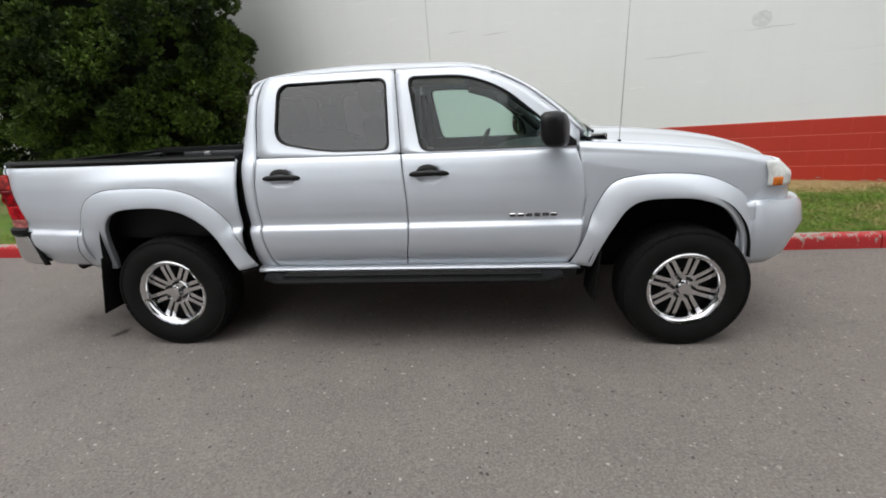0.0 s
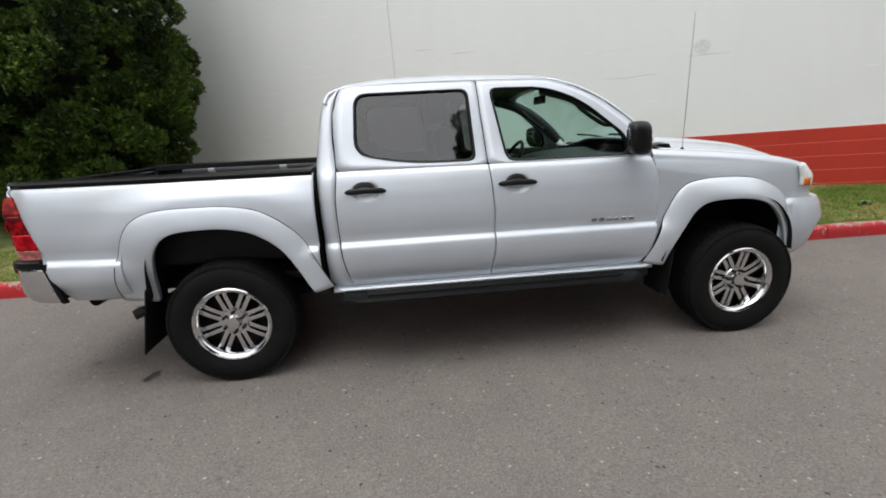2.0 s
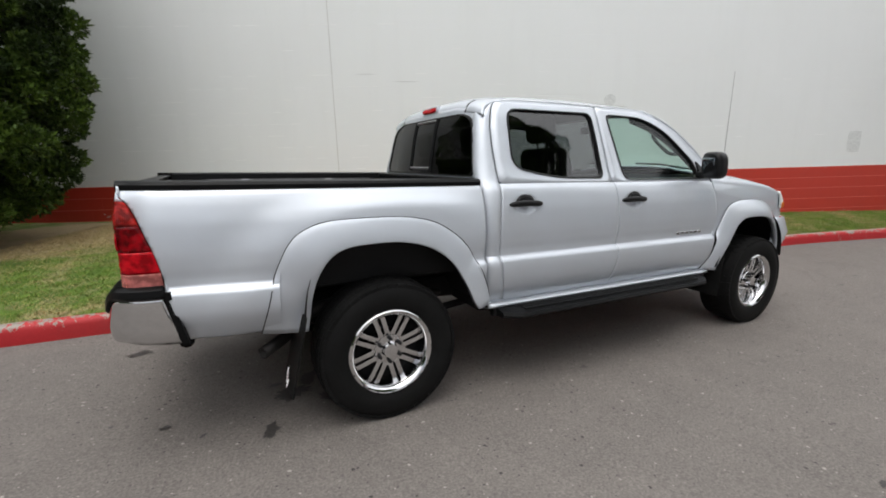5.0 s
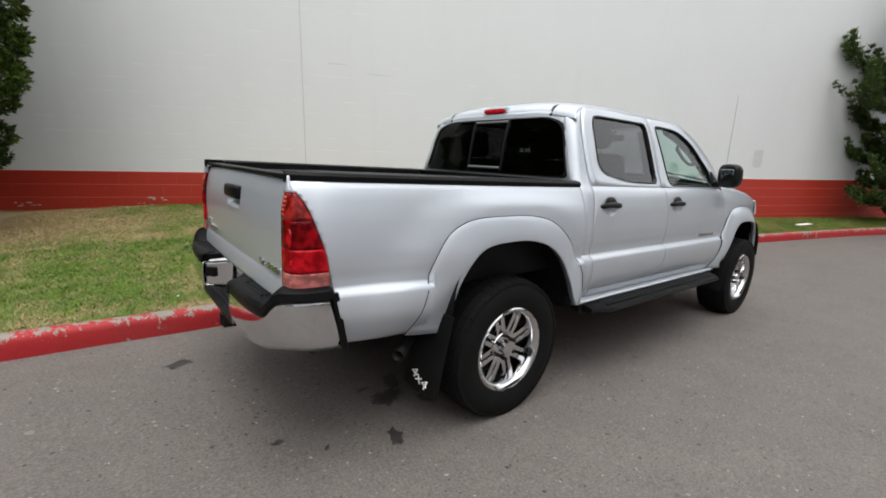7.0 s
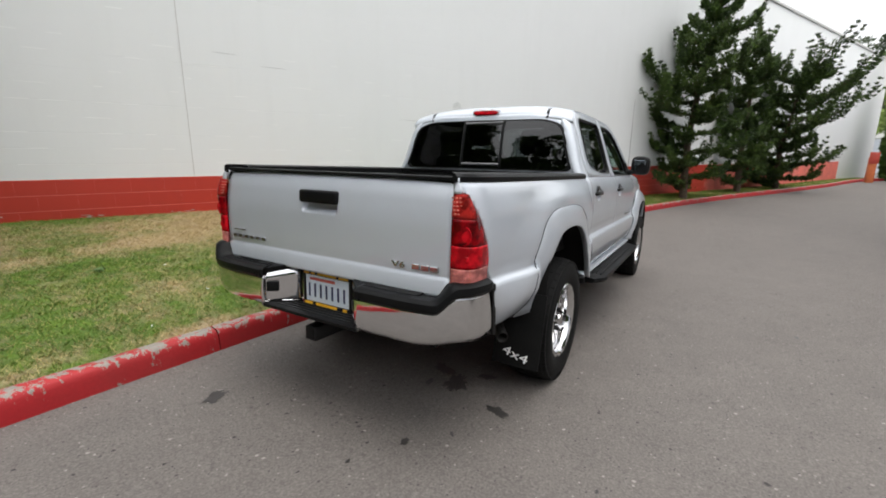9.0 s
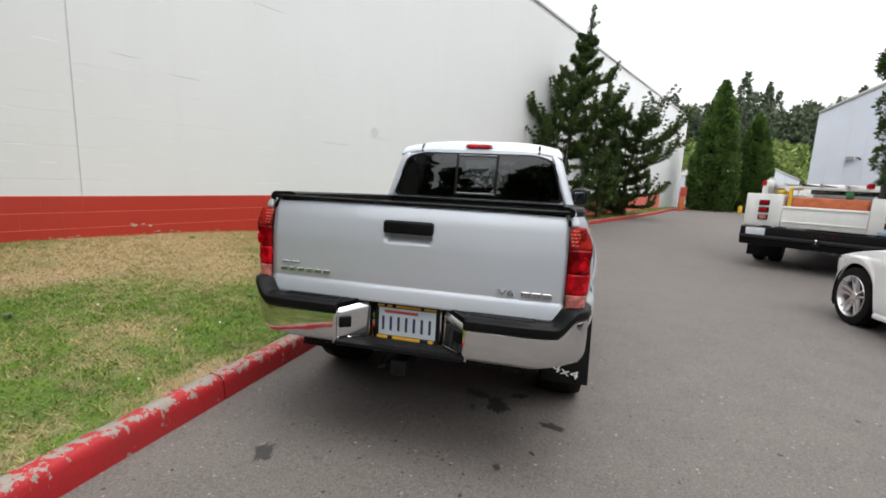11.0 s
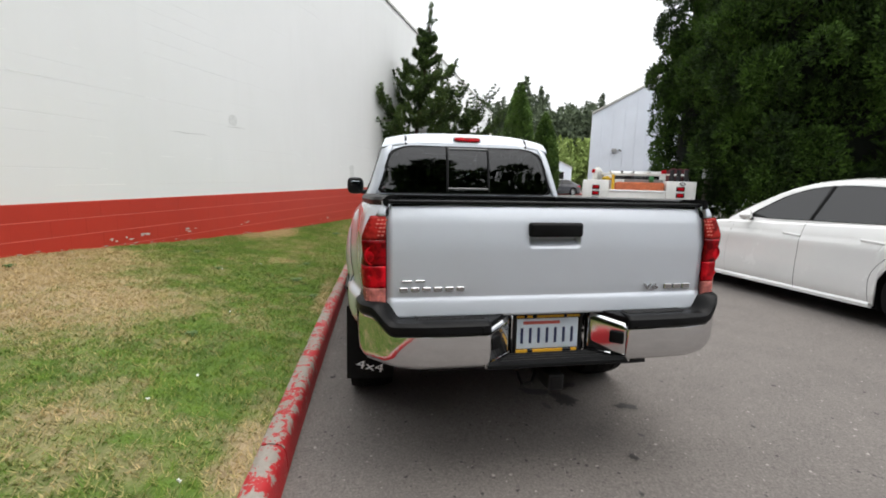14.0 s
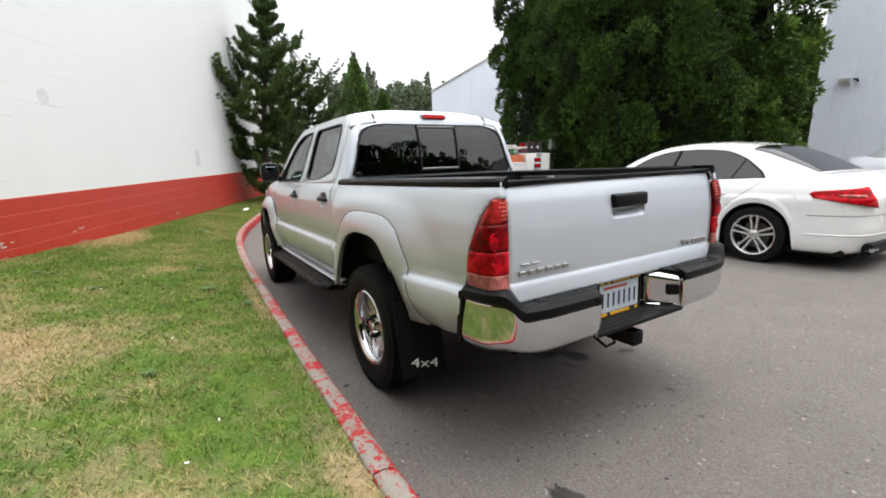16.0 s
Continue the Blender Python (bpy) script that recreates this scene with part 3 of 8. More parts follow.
KERB_PROFILE = [(0.0, -0.05), (0.003, 0.06), (0.006, 0.10), (0.013, 0.126), (0.026, 0.141), (0.045, 0.146), (0.075, 0.147), (0.108, 0.145), (0.116, 0.135), (0.118, -0.05)]
KERB_WEAR = [0.0, 0.12, 0.36, 0.72, 0.86, 0.90, 0.95, 1.02, 1.02, 0.6]
kerb = tagged(new("kerb"), "red painted concrete kerb with the paint worn off its top", "kerb", kind="structure")
i, k = 0, 0
while i < len(KERB) - 2:
    j = min(i + (24 if i else 10), len(KERB) - 1)
    rows = []
    for q in range(i, j + 1):
        p, nrm = KERB[q], kerb_side(q)
        d = (KERB[min(q + 1, len(KERB) - 1)] - KERB[max(q - 1, 0)]).normalized()
        sh = d * (0.005 if q == i else -0.005 if q == j else 0)
        z0 = ground_z(p.x, p.y)
        rows.append([(p.x + sh.x + nrm.x * (w + 0.004 * noise.noise((p.x * 2, p.y * 2, h * 9))), p.y + sh.y + nrm.y * (w + 0.004 * noise.noise((p.x * 2, p.y * 2, h * 9))),
                      z0 + h + (0.006 * noise.noise((p.x * 3.1, p.y * 3.1, w * 20)) if h > 0 else 0)) for w, h in KERB_PROFILE])
    bm = rows_bm(rows, closed=True, caps=True)
    wear = bm.verts.layers.float.new("wear")
    bm.verts.ensure_lookup_table()
    for q, v in enumerate(bm.verts):
        v[wear] = KERB_WEAR[q % len(KERB_PROFILE)]
    part("kerb_stone", closed_out(bm), KERB_RED, kerb, smooth=50)
    i, k = j, k + 1

# ---------------------------------------------------------------- lawn
wd, wo = Vector((0.9157, -0.4018)), Vector((1.265, 5.106))
foot_z = table([(-20, 0.62), (-6, 0.42), (-2.6, 0.34), (-0.4, 0.43), (2.2, 0.41), (4.7, 0.25), (7.4, 0.125), (12, 0.04), (20, -0.03), (40, -0.05)])


def lawn_point(i, t):
    p = KERB[i] + kerb_side(i) * 0.108
    f = wo + wd * (p - wo).dot(wd)
    f += Vector((-wd.y, wd.x)) * 0.03
    q = p.lerp(f, t)
    za, zb = ground_z(p.x, p.y) + 0.125, foot_z(f.x)
    return Vector((q.x, q.y, lerp(za, zb, t ** 0.85) + 0.03 * t * (1 - t) * 4 * noise.noise((q.x * 0.7, q.y * 0.7, 0)) + 0.012 * noise.noise((q.x * 4, q.y * 4, 3))))


lawn = part("lawn", face_out(rows_bm([[lawn_point(i, t) for t in steps(0, 1, 40)] for i in range(0, 441, 2)]), (0, 0, -50)), LAWN)
tagged(lawn, "patchy lawn with straw-coloured dry areas by the wall", "lawn", kind="structure")


FLAKE = plain("flaked_concrete", (0.40, 0.34, 0.30), 0.85, 0, 0.25, 20, 90, 0.5)
rng = random.Random(78)
for s0, n in ((-2.6, 6), (-1.3, 8), (-0.2, 5), (0.9, 9), (1.8, 4), (2.9, 9), (3.9, 5), (5.0, 8), (6.3, 6), (7.6, 5), (9.5, 6)):
    for _ in range(n):
        cs = s0 + rng.gauss(0, 0.22)
        cz = foot_z(wo.x + wd.x * cs) + rng.uniform(0.005, 0.045)
        a, b = rng.uniform(0.008, 0.042), rng.uniform(0.004, 0.009)
        bm = bmesh.new()
        ring = []
        for k in range(14):
            t = 2 * math.pi * k / 14
            q = 1 + 0.6 * noise.noise((2.5 * math.cos(t) + cs * 9, 2.5 * math.sin(t), cz * 9))
            ring.append(bm.verts.new((cs + a * q * math.cos(t), -0.0056, cz + b * q * math.sin(t))))
        bm.faces.new(ring)
        part("paint_chip", face_out(bm, (cs, 1, cz)), FLAKE, wall)


def grass(name, count, i0, i1, lo, hi, seed):
    """Short blades in tufts over a stretch of the lawn."""
    rng = random.Random(seed)
    verts, faces = [], []
    for _ in range(count):
        f = rng.uniform(i0, i1)
        i = int(f)
        t = rng.random()
        p = lawn_point(i, t).lerp(lawn_point(i + 1, t), f - i)
        for _ in range(3):
            a, h, w = rng.uniform(0, 6.283), rng.uniform(lo, hi), rng.uniform(0.002, 0.0042)
            lean = rng.uniform(0.6, 2.2) * h
            ox, oy = rng.uniform(-0.02, 0.02), rng.uniform(-0.02, 0.02)
            b = rng.uniform(0, 6.283)
            k = len(verts)
            verts += [(p.x + ox - w * math.sin(a), p.y + oy + w * math.cos(a), p.z - 0.004), (p.x + ox + w * math.sin(a), p.y + oy - w * math.cos(a), p.z - 0.004),
                      (p.x + ox + lean * math.cos(b), p.y + oy + lean * math.sin(b), p.z + h)]
            faces.append((k, k + 1, k + 2))
    return tagged(new(name, raw_mesh(name, verts, faces, BLADES)), "short mown grass blades, part green and part dry", "grass", kind="stuff")


grass("grass", 150000, 152, 262, 0.010, 0.032, 11)
grass("grass", 30000, 262, 330, 0.015, 0.045, 12)
grass("grass", 14000, 330, 420, 0.02, 0.05, 13)

paper = part("paper_sheet", block((-0.22, -0.055, 0.0), (0.22, 0.055, 0.012), 0.004), plain("white_card", (0.8, 0.8, 0.78), 0.7, 0, 0.05))
tagged(paper, "white scrap of folded card lying on the grass", "litter")
rng = random.Random(31)
for i0, t0 in ((196, .12), (204, .4), (210, .2), (216, .55), (223, .3), (228, .1), (232, .62), (240, .25), (247, .45), (252, .15)):
    p = lawn_point(i0, t0)
    lf = bmesh.new()
    ring = [(0.03 * math.cos(a) * (1 + 0.3 * rng.random()), 0.014 * math.sin(a), 0.004 * math.cos(2 * a)) for a in steps(0, 5.5, 8)]
    lf.faces.new([lf.verts.new(q) for q in ring])
    ob = part("dry_leaf", face_out(lf, (0, 0, -1)), plain("dead_leaf", (0.30, 0.20, 0.11), 0.8, 0, 0.3), thick=0.002)
    ob.matrix_world = pose(p.x, p.y, p.z + 0.014, rng.uniform(-8, 8), rng.uniform(-8, 8), rng.uniform(0, 360))
    tagged(ob, "curled dry brown leaf lying on the lawn", "leaf", "fallen leaves")

LAWN_GRID = [lawn_point(i, t) for i in range(170, 330, 2) for t in steps(0, 1, 40)]


def lawn_z(x, y):
    return min(LAWN_GRID, key=lambda p: (p.x - x) ** 2 + (p.y - y) ** 2).z


paper.matrix_world = pose(10.45, 0.22, lawn_z(10.45, 0.22) + 0.022, 2, -1, -15)
WEED_LEAF = plain("weed_leaf", (0.075, 0.135, 0.030), 0.6, 0, 0.35, 30, 120, 0.2)
for k, (x, y, size) in enumerate(((2.41, 1.60, 0.075), (1.73, 1.33, 0.05), (3.49, 1.63, 0.045), (6.92, 1.46, 0.09), (2.60, 2.51, 0.05), (2.07, 4.91, 0.05), (2.06, 4.24, 0.05), (3.63, 3.09, 0.05), (0.4, 2.0, 0.04), (-0.9, 2.9, 0.05))):
    rng = random.Random(200 + k)
    bm = bmesh.new()
    for n in range(13):
        a, l = n * 2.4 + rng.uniform(-0.3, 0.3), size * rng.uniform(0.6, 1.2)
        c, d = Vector((math.cos(a), math.sin(a), 0)), Vector((-math.sin(a), math.cos(a), 0))
        line = [Vector((0, 0, 0.004)), c * l * 0.4 + Vector((0, 0, 0.022 + l * 0.25)), c * l * 0.8 + Vector((0, 0, 0.030 + l * 0.2)), c * l + Vector((0, 0, 0.016))]
        rows = [[p - d * w * l, p + Vector((0, 0, -0.12 * w * l)), p + d * w * l] for p, w in zip(line, (0.05, 0.20, 0.24, 0.03))]
        add(bm, rows_bm(rows))
    ob = part("weed", face_out(bm, (0, 0, -1)), WEED_LEAF)
    ob.matrix_world = pose(x, y, lawn_z(x, y))
    tagged(ob, "dark green broad-leaved weed growing in the lawn", "weed", "weeds in the lawn")
for k, (x, y) in enumerate(((-0.31, 1.72), (-0.575, 1.85), (-0.49, 2.65), (-1.18, 1.48), (3.18, 2.17), (2.55, 2.45), (0.9, 1.9))):
    rng = random.Random(300 + k)
    rows = [[(0.008 * u + rng.uniform(-0.003, 0.003), 0.006 * v + rng.uniform(-0.002, 0.002), 0.004 * (u * u - v * v)) for u in (-1, 0, 1)] for v in (-1, 0, 1)]
    ob = part("paper_scrap", face_out(rows_bm(rows), (0, 0, -1)), plain("scrap_white", (0.75, 0.76, 0.74), 0.7, 0, 0.05), thick=0.002)
    ob.matrix_world = pose(x, y, lawn_z(x, y) + 0.034, rng.uniform(-15, 15), rng.uniform(-15, 15), rng.uniform(0, 360))
    tagged(ob, "tiny white scrap of paper lying in the grass", "litter", "paper scraps")

# ---------------------------------------------------------------- the silver pickup; x runs forward from its rear axle
pickup = tagged(new("pickup_truck"), "silver four-door pickup truck with chrome bumper and alloy wheels", "pickup truck")
pickup.matrix_world = TIP
HUB_Z, TYRE_R, WHEELBASE = 0.364, 0.375, 3.236

section = table([(0.48, 0.785), (0.53, 0.815), (0.60, 0.850), (0.68, 0.870), (0.740, 0.875), (0.768, 0.873), (0.784, 0.864), (0.794, 0.850), (0.806, 0.844), (0.83, 0.845), (0.88, 0.853),
                 (0.95, 0.858), (1.05, 0.854), (1.13, 0.840), (1.18, 0.824), (1.21, 0.803), (1.26, 0.780), (1.45, 0.716), (1.60, 0.664), (1.70, 0.622)])


def half_width(x, z):
    """Half the body's width at a place along it and a height."""
    y = section(z)
    if x > 2.5:
        y -= 0.115 * ((x - 2.5) / 1.25) ** 2.4
    if x < 0:
        y -= 0.046 * x * x
    return y


HANDLES = ((0.836, 1.094), (1.728, 1.090))


def door_skin(x, z):
    y = half_width(x, z)
    for hx, hz in HANDLES:
        d = ((x - hx) / 0.080) ** 2 + ((z - hz + 0.004) / 0.056) ** 2
        if d < 1:
            y -= 0.026 * sm((1 - d) * 1.4)
    return y


def mirrored(fn):
    """Build for the right side (-1) and the left side (+1)."""
    return [fn(s) for s in (-1, 1)]


# wheel openings: outer line of the flare, and the edge of the opening
REAR_OUT = curve([(-0.600, 0.535), (-0.585, 0.62), (-0.545, 0.79), (-0.522, 0.86), (-0.478, 0.95), (-0.420, 1.01), (-0.30, 1.053), (-0.06, 1.062), (0.12, 1.052), (0.27, 1.01), (0.42, 0.90), (0.51, 0.76), (0.565, 0.64), (0.605, 0.545)], 56)
REAR_IN = curve([(-0.395, 0.525), (-0.372, 0.73), (-0.318, 0.86), (-0.225, 0.925), (-0.05, 0.940), (0.08, 0.932), (0.21, 0.895), (0.33, 0.81), (0.42, 0.68), (0.475, 0.57), (0.50, 0.53)], 56)
FRONT_OUT = curve([(2.565, 0.525), (2.62, 0.67), (2.665, 0.81), (2.725, 0.95), (2.80, 1.022), (2.94, 1.050), (3.12, 1.052), (3.28, 1.035), (3.40, 0.995), (3.50, 0.94), (3.575, 0.865), (3.612, 0.74), (3.618, 0.60), (3.615, 0.52)], 56)
FRONT_IN = curve([(2.685, 0.515), (2.735, 0.66), (2.795, 0.77), (2.855, 0.86), (2.94, 0.908), (3.09, 0.918), (3.25, 0.905), (3.39, 0.85), (3.48, 0.75), (3.52, 0.65), (3.535, 0.53)], 56)


def upper(line):
    """The height of the flare's outer line over x."""
    pts = sorted([(p[0], p[1]) for p in line])
    xs, zs = [p[0] for p in pts], [p[1] for p in pts]
    return lambda x: float(np.interp(x, xs, zs))


rear_top, front_top = upper([p for p in REAR_OUT if p[1] > 0.75 or p[0] > 0]), upper(FRONT_OUT)
bed_rear = table([(0.54, -0.888), (0.70, -0.928), (0.80, -0.950), (0.865, -0.958), (0.91, -0.967), (0.967, -0.982), (1.012, -0.998), (1.066, -1.016), (1.117, -1.036), (1.145, -1.052), (1.157, -1.062), (1.178, -1.083), (1.212, -1.085)])


def bed_skin(x, z):
    y = half_width(x, z)
    r = math.hypot((x - 0.03) / 1.06, (z - 0.40) / 1.0)
    return y + 0.026 * sm((0.93 - r) / 0.22) * sm((1.20 - z) / 0.1) - 0.050 * sm((0.70 - z) / 0.20) * sm((0.3 - x) / 0.5)


BED_Z = steps(0.548, 0.755, 16) + steps(0.762, 0.835, 16) + steps(0.845, 1.212, 46)


def bed_side(s):
    rows = []
    for x in steps(-1.083, 0.548, 116):
        lo = 0.548
        if x < -0.889:
            a, b = 0.548, 1.20
            for _ in range(24):
                mid = (a + b) / 2
                if bed_rear(mid) > x:
                    a = mid
                else:
                    b = mid
            lo = b
        if x > -0.515:
            lo = max(lo, rear_top(x) - 0.03)
        rows.append([(x + 0.05 * max(0, (0.7 - z)) * sm((x - 0.4) / 0.15), s * (bed_skin(x, z) - 0.036 * sm((-0.93 - x) / 0.15) ** 2), z) for z in [max(lo, v) for v in BED_Z]])
    bm = rows_bm(rows)
    bmesh.ops.dissolve_degenerate(bm, dist=1e-5, edges=bm.edges)
    return part("bed_side", face_out(bm, (-0.2, 0, 0.9)), PAINT, pickup, thick=0.02)


mirrored(bed_side)


def flare(s, outer, inner, name_x, skin, edge):
    rows = []
    prof = [(0.0, 0.0), (0.012, 0.18), (0.06, 0.30), (0.20, 0.50), (0.45, 0.76), (0.70, 0.93), (0.90, 1.0), (0.97, 0.97), (1.0, 0.86)]
    for a, b in zip(outer, inner):
        base = skin(a[0], a[1]) - 0.004
        row = []
        for u, w in prof:
            x, z = lerp(a[0], b[0], u), lerp(a[1], b[1], u)
            row.append((x, s * lerp(base, edge(x, z), w), z))
        row.append((b[0], s * (edge(b[0], b[1]) - 0.035), b[1] + 0.004))
        rows.append(row)
    return part("wheel_flare", face_out(rows_bm(rows), (name_x, 0, 0.6)), PAINT, pickup, thick=0.008)


mirrored(lambda s: flare(s, REAR_OUT, REAR_IN, 0.0, bed_skin, lambda x, z: 0.908 - 0.085 * sm((0.92 - z) / 0.40) * sm((0.05 - x) / 0.3)))
mirrored(lambda s: flare(s, FRONT_OUT, FRONT_IN, 3.1, half_width, lambda x, z: 0.906 - 0.045 * sm((x - 3.2) / 0.4) - 0.04 * sm((0.75 - z) / 0.3) * sm((3.0 - x) / 0.3)))


def flare_seam(s, outer, skin):
    """The dark joint round the flare."""
    return part("flare_seam", tube([(p[0], s * (skin(p[0], p[1]) + 0.0005), p[1]) for p in outer], 0.0024, 5), SATIN, pickup)


mirrored(lambda s: flare_seam(s, REAR_OUT, bed_skin))
mirrored(lambda s: flare_seam(s, FRONT_OUT[:42], half_width))


def wheel_well(s, inner, cx):
    rows = [[(p[0] + (p[0] - cx) * 0.06, s * y, p[1] + 0.03) for y in (0.89, 0.7, 0.48)] for p in inner]
    bm = rows_bm(rows)
    vs = [bm.verts.new((p[0] + (p[0] - cx) * 0.06, s * 0.48, p[1] + 0.03)) for p in inner]
    bm.faces.new(vs)
    return part("wheel_well", bm, UNDER, pickup, smooth=0)


mirrored(lambda s: wheel_well(s, REAR_IN, 0.05))
mirrored(lambda s: wheel_well(s, FRONT_IN, 3.1))

# doors: a lower skin and a frame round the window
rear_seam = table([(0.52, 0.725), (0.59, 0.70), (0.71, 0.674), (0.85, 0.664), (1.02, 0.662), (1.21, 0.676), (1.40, 0.668), (1.50, 0.672), (1.62, 0.70), (1.69, 0.74)])
mid_seam = table([(0.52, 1.562), (0.60, 1.572), (0.75, 1.588), (0.90, 1.588), (1.05, 1.578), (1.21, 1.563), (1.40, 1.548), (1.69, 1.525)])
front_seam = table([(0.52, 2.545), (0.58, 2.585), (0.68, 2.612), (0.80, 2.624), (0.95, 2.630), (1.08, 2.612), (1.21, 2.578)])
GAP = 0.003


DOOR_Z = steps(0.520, 0.755, 18) + steps(0.762, 0.835, 16) + steps(0.845, 1.207, 46)


def door(s, name, left, right, window, radii, outline, centre, glass_mat, hx):
    d = part(name, face_out(rows_bm([[(x, s * door_skin(x, z), z) for x in steps(left(z) + GAP, right(z) - GAP, 84)] for z in DOOR_Z]), (1.6, 0, 0.9)),
             PAINT, pickup, thick=0.02)
    n = 120
    hole = polar(rounded(window, radii), centre, n)
    edge = polar(rounded(outline, 0.012, 3), centre, n)
    rows = [[(lerp(h[0], e[0], t), s * half_width(lerp(h[0], e[0], t), lerp(h[1], e[1], t)), lerp(h[1], e[1], t)) for h, e in zip(hole, edge)] for t in (0, 0.12, 0.5, 1)]
    rows.insert(0, [(h[0], s * (half_width(h[0], h[1]) - 0.03), h[1]) for h in hole])
    part("window_frame", face_out(rows_bm(rows, closed=True), (1.6, 0, 1.3)), PAINT, d, thick=0.012)
    c = Vector(centre)
    ring = lambda k, y: [((c + (h - c) * k)[0], s * (half_width(*(c + (h - c) * k)) - y), (c + (h - c) * k)[1]) for h in hole]
    part("window_seal", face_out(rows_bm([ring(1.008, -0.002), ring(1.0, -0.006), ring(0.975, -0.005), ring(0.955, 0.010), ring(0.95, 0.02)], closed=True), (1.6, 0, 1.3)), SATIN, d)
    bm = rows_bm([ring(k, 0.012) for k in (0.965, 0.6, 0.3)], closed=True)
    bm.faces.new([v for v in bm.verts][-n:])
    g = part("window_pane", face_out(bm, (1.6, 0, 1.3)), glass_mat, d)
    g.visible_shadow = glass_mat is not CLEAR
    # handle: a bar on two feet over the scooped skin, with its dark cap above
    hz = 1.095
    y0 = half_width(hx, hz)
    bar = []
    for t in steps(-1, 1, 20):
        x = hx + 0.118 * t
        k = max(0.25, (1 - abs(t) ** 6) ** 0.5)
        y = y0 + 0.014 - 0.012 * abs(t) ** 3
        bar.append([(x, s * (y + 0.013 * math.cos(a) * k), hz + 0.002 + 0.017 * math.sin(a) * k - 0.006 * t * t) for a in steps(0, 2 * math.pi * 11 / 12, 11)])
    part("handle", closed_out(rows_bm(bar, closed=True, caps=True)), SATIN, d, "matt black pull handle")
    cap = []
    for t in steps(0, 1, 6):
        cap.append([(hx - 0.008 + 0.066 * math.cos(a) * (1 - 0.15 * t), s * (y0 + 0.002 + 0.010 * math.sin(t * 1.5)), hz + 0.006 + 0.046 * math.sin(a) * (1 - 0.6 * t)) for a in steps(0, math.pi, 14)])
    part("handle_cap", face_out(rows_bm(cap), (hx, 0, 1.0)), SATIN, d, thick=0.003)
    # inner trim
    part("inner_trim", face_out(rows_bm([[(x, s * (half_width(x, z) - 0.09), z) for x in steps(left(z) + 0.03, right(z) - 0.03, 8)] for z in steps(0.56, 1.22, 8)]), (1.6, s * 2, 0.9)), DASH, d, "dark door lining", thick=0.02)
    return d


for s in (-1, 1):
    door(s, "rear_door", rear_seam, mid_seam, [(0.803, 1.636), (1.474, 1.646), (1.492, 1.232), (1.10, 1.234), (0.785, 1.295)], [0.075, 0.05, 0.045, 0.2, 0.09],
         [(0.678 + GAP, 1.207), (0.671 + GAP, 1.40), (0.676 + GAP, 1.52), (0.705 + GAP, 1.63), (0.745, 1.683), (1.528 - GAP, 1.690), (1.548 - GAP, 1.40), (1.562 - GAP, 1.207)], (1.14, 1.43), TINT, 0.836)
    door(s, "front_door", mid_seam, front_seam, [(1.602, 1.646), (1.95, 1.643), (2.17, 1.56), (2.43, 1.345), (2.468, 1.222), (1.678, 1.218)], [0.05, 0.2, 0.2, 0.04, 0.025, 0.06],
         [(1.563 + GAP, 1.207), (1.548 + GAP, 1.40), (1.528 + GAP, 1.690), (1.96, 1.687), (2.13, 1.640), (2.30, 1.555), (2.46, 1.435), (2.60, 1.300), (2.590, 1.207)], (1.98, 1.40), CLEAR, 1.728)

# sills below the doors, a bright line over a dark edge
mirrored(lambda s: part("rocker_panel", face_out(rows_bm([[(x, s * y, z) for x in steps(0.60, 2.62, 30)] for y, z in ((0.80, 0.53), (0.845, 0.518), (0.852, 0.508), (0.845, 0.496), (0.80, 0.485))]), (1.6, 0, 0.6)), PAINT, pickup, thick=0.01))

# cab shell: corners, back, roof, windscreen posts
cab_back = table([(0.50, 0.575), (1.0, 0.565), (1.21, 0.560), (1.40, 0.582), (1.55, 0.608), (1.63, 0.634)])


def cab_corner(s):
    rows = []
    for z in steps(0.50, 1.665, 62):
        x0, xb, y0 = rear_seam(z) - GAP, cab_back(z) + 1.1 * max(0.0, z - 1.605), half_width(0.7, z)
        row = []
        for k in range(11):
            a = math.pi / 2 * k / 10
            row.append((xb + (x0 - xb) * (1 - abs(math.sin(a)) ** 0.75), s * (y0 - 0.075 * (1 - abs(math.cos(a)) ** 0.75)), z))
        rows.append(row)
    return part("cab_corner", face_out(rows_bm(rows), (1.2, 0, 1.0)), PAINT, pickup, thick=0.01)


mirrored(cab_corner)
glass_loop = [Vector(p) for p in rounded([(0.708, 1.245), (0.615, 1.565), (0.48, 1.612), (-0.48, 1.612), (-0.615, 1.565), (-0.708, 1.245)], [0.05, 0.09, 0.15, 0.15, 0.09, 0.05])]
back_loop = [Vector(p) for p in rounded([(0.772, 0.95), (0.735, 1.21), (0.648, 1.45), (0.585, 1.625), (0.40, 1.652), (-0.40, 1.652), (-0.585, 1.625), (-0.648, 1.45), (-0.735, 1.21), (-0.772, 0.95)], 0.01, 2)]
N = 140
gl, bk = polar(glass_loop, (0, 1.43), N), polar(back_loop, (0, 1.43), N)
back_x = lambda y, z: cab_back(z) + 0.05 * (abs(y) / 0.75) ** 3 * 0.4 - 0.012 * (1 - (y / 0.75) ** 2)
ring = lambda t, d: [(back_x(lerp(g[0], b[0], t), lerp(g[1], b[1], t)) + d, lerp(g[0], b[0], t), lerp(g[1], b[1], t)) for g, b in zip(gl, bk)]
rear_wall = part("cab_rear_wall", face_out(rows_bm([ring(0, 0.02), ring(0, 0), ring(0.5, 0), ring(1, 0)], closed=True), (1.5, 0, 1.3)), PAINT, pickup, thick=0.01)
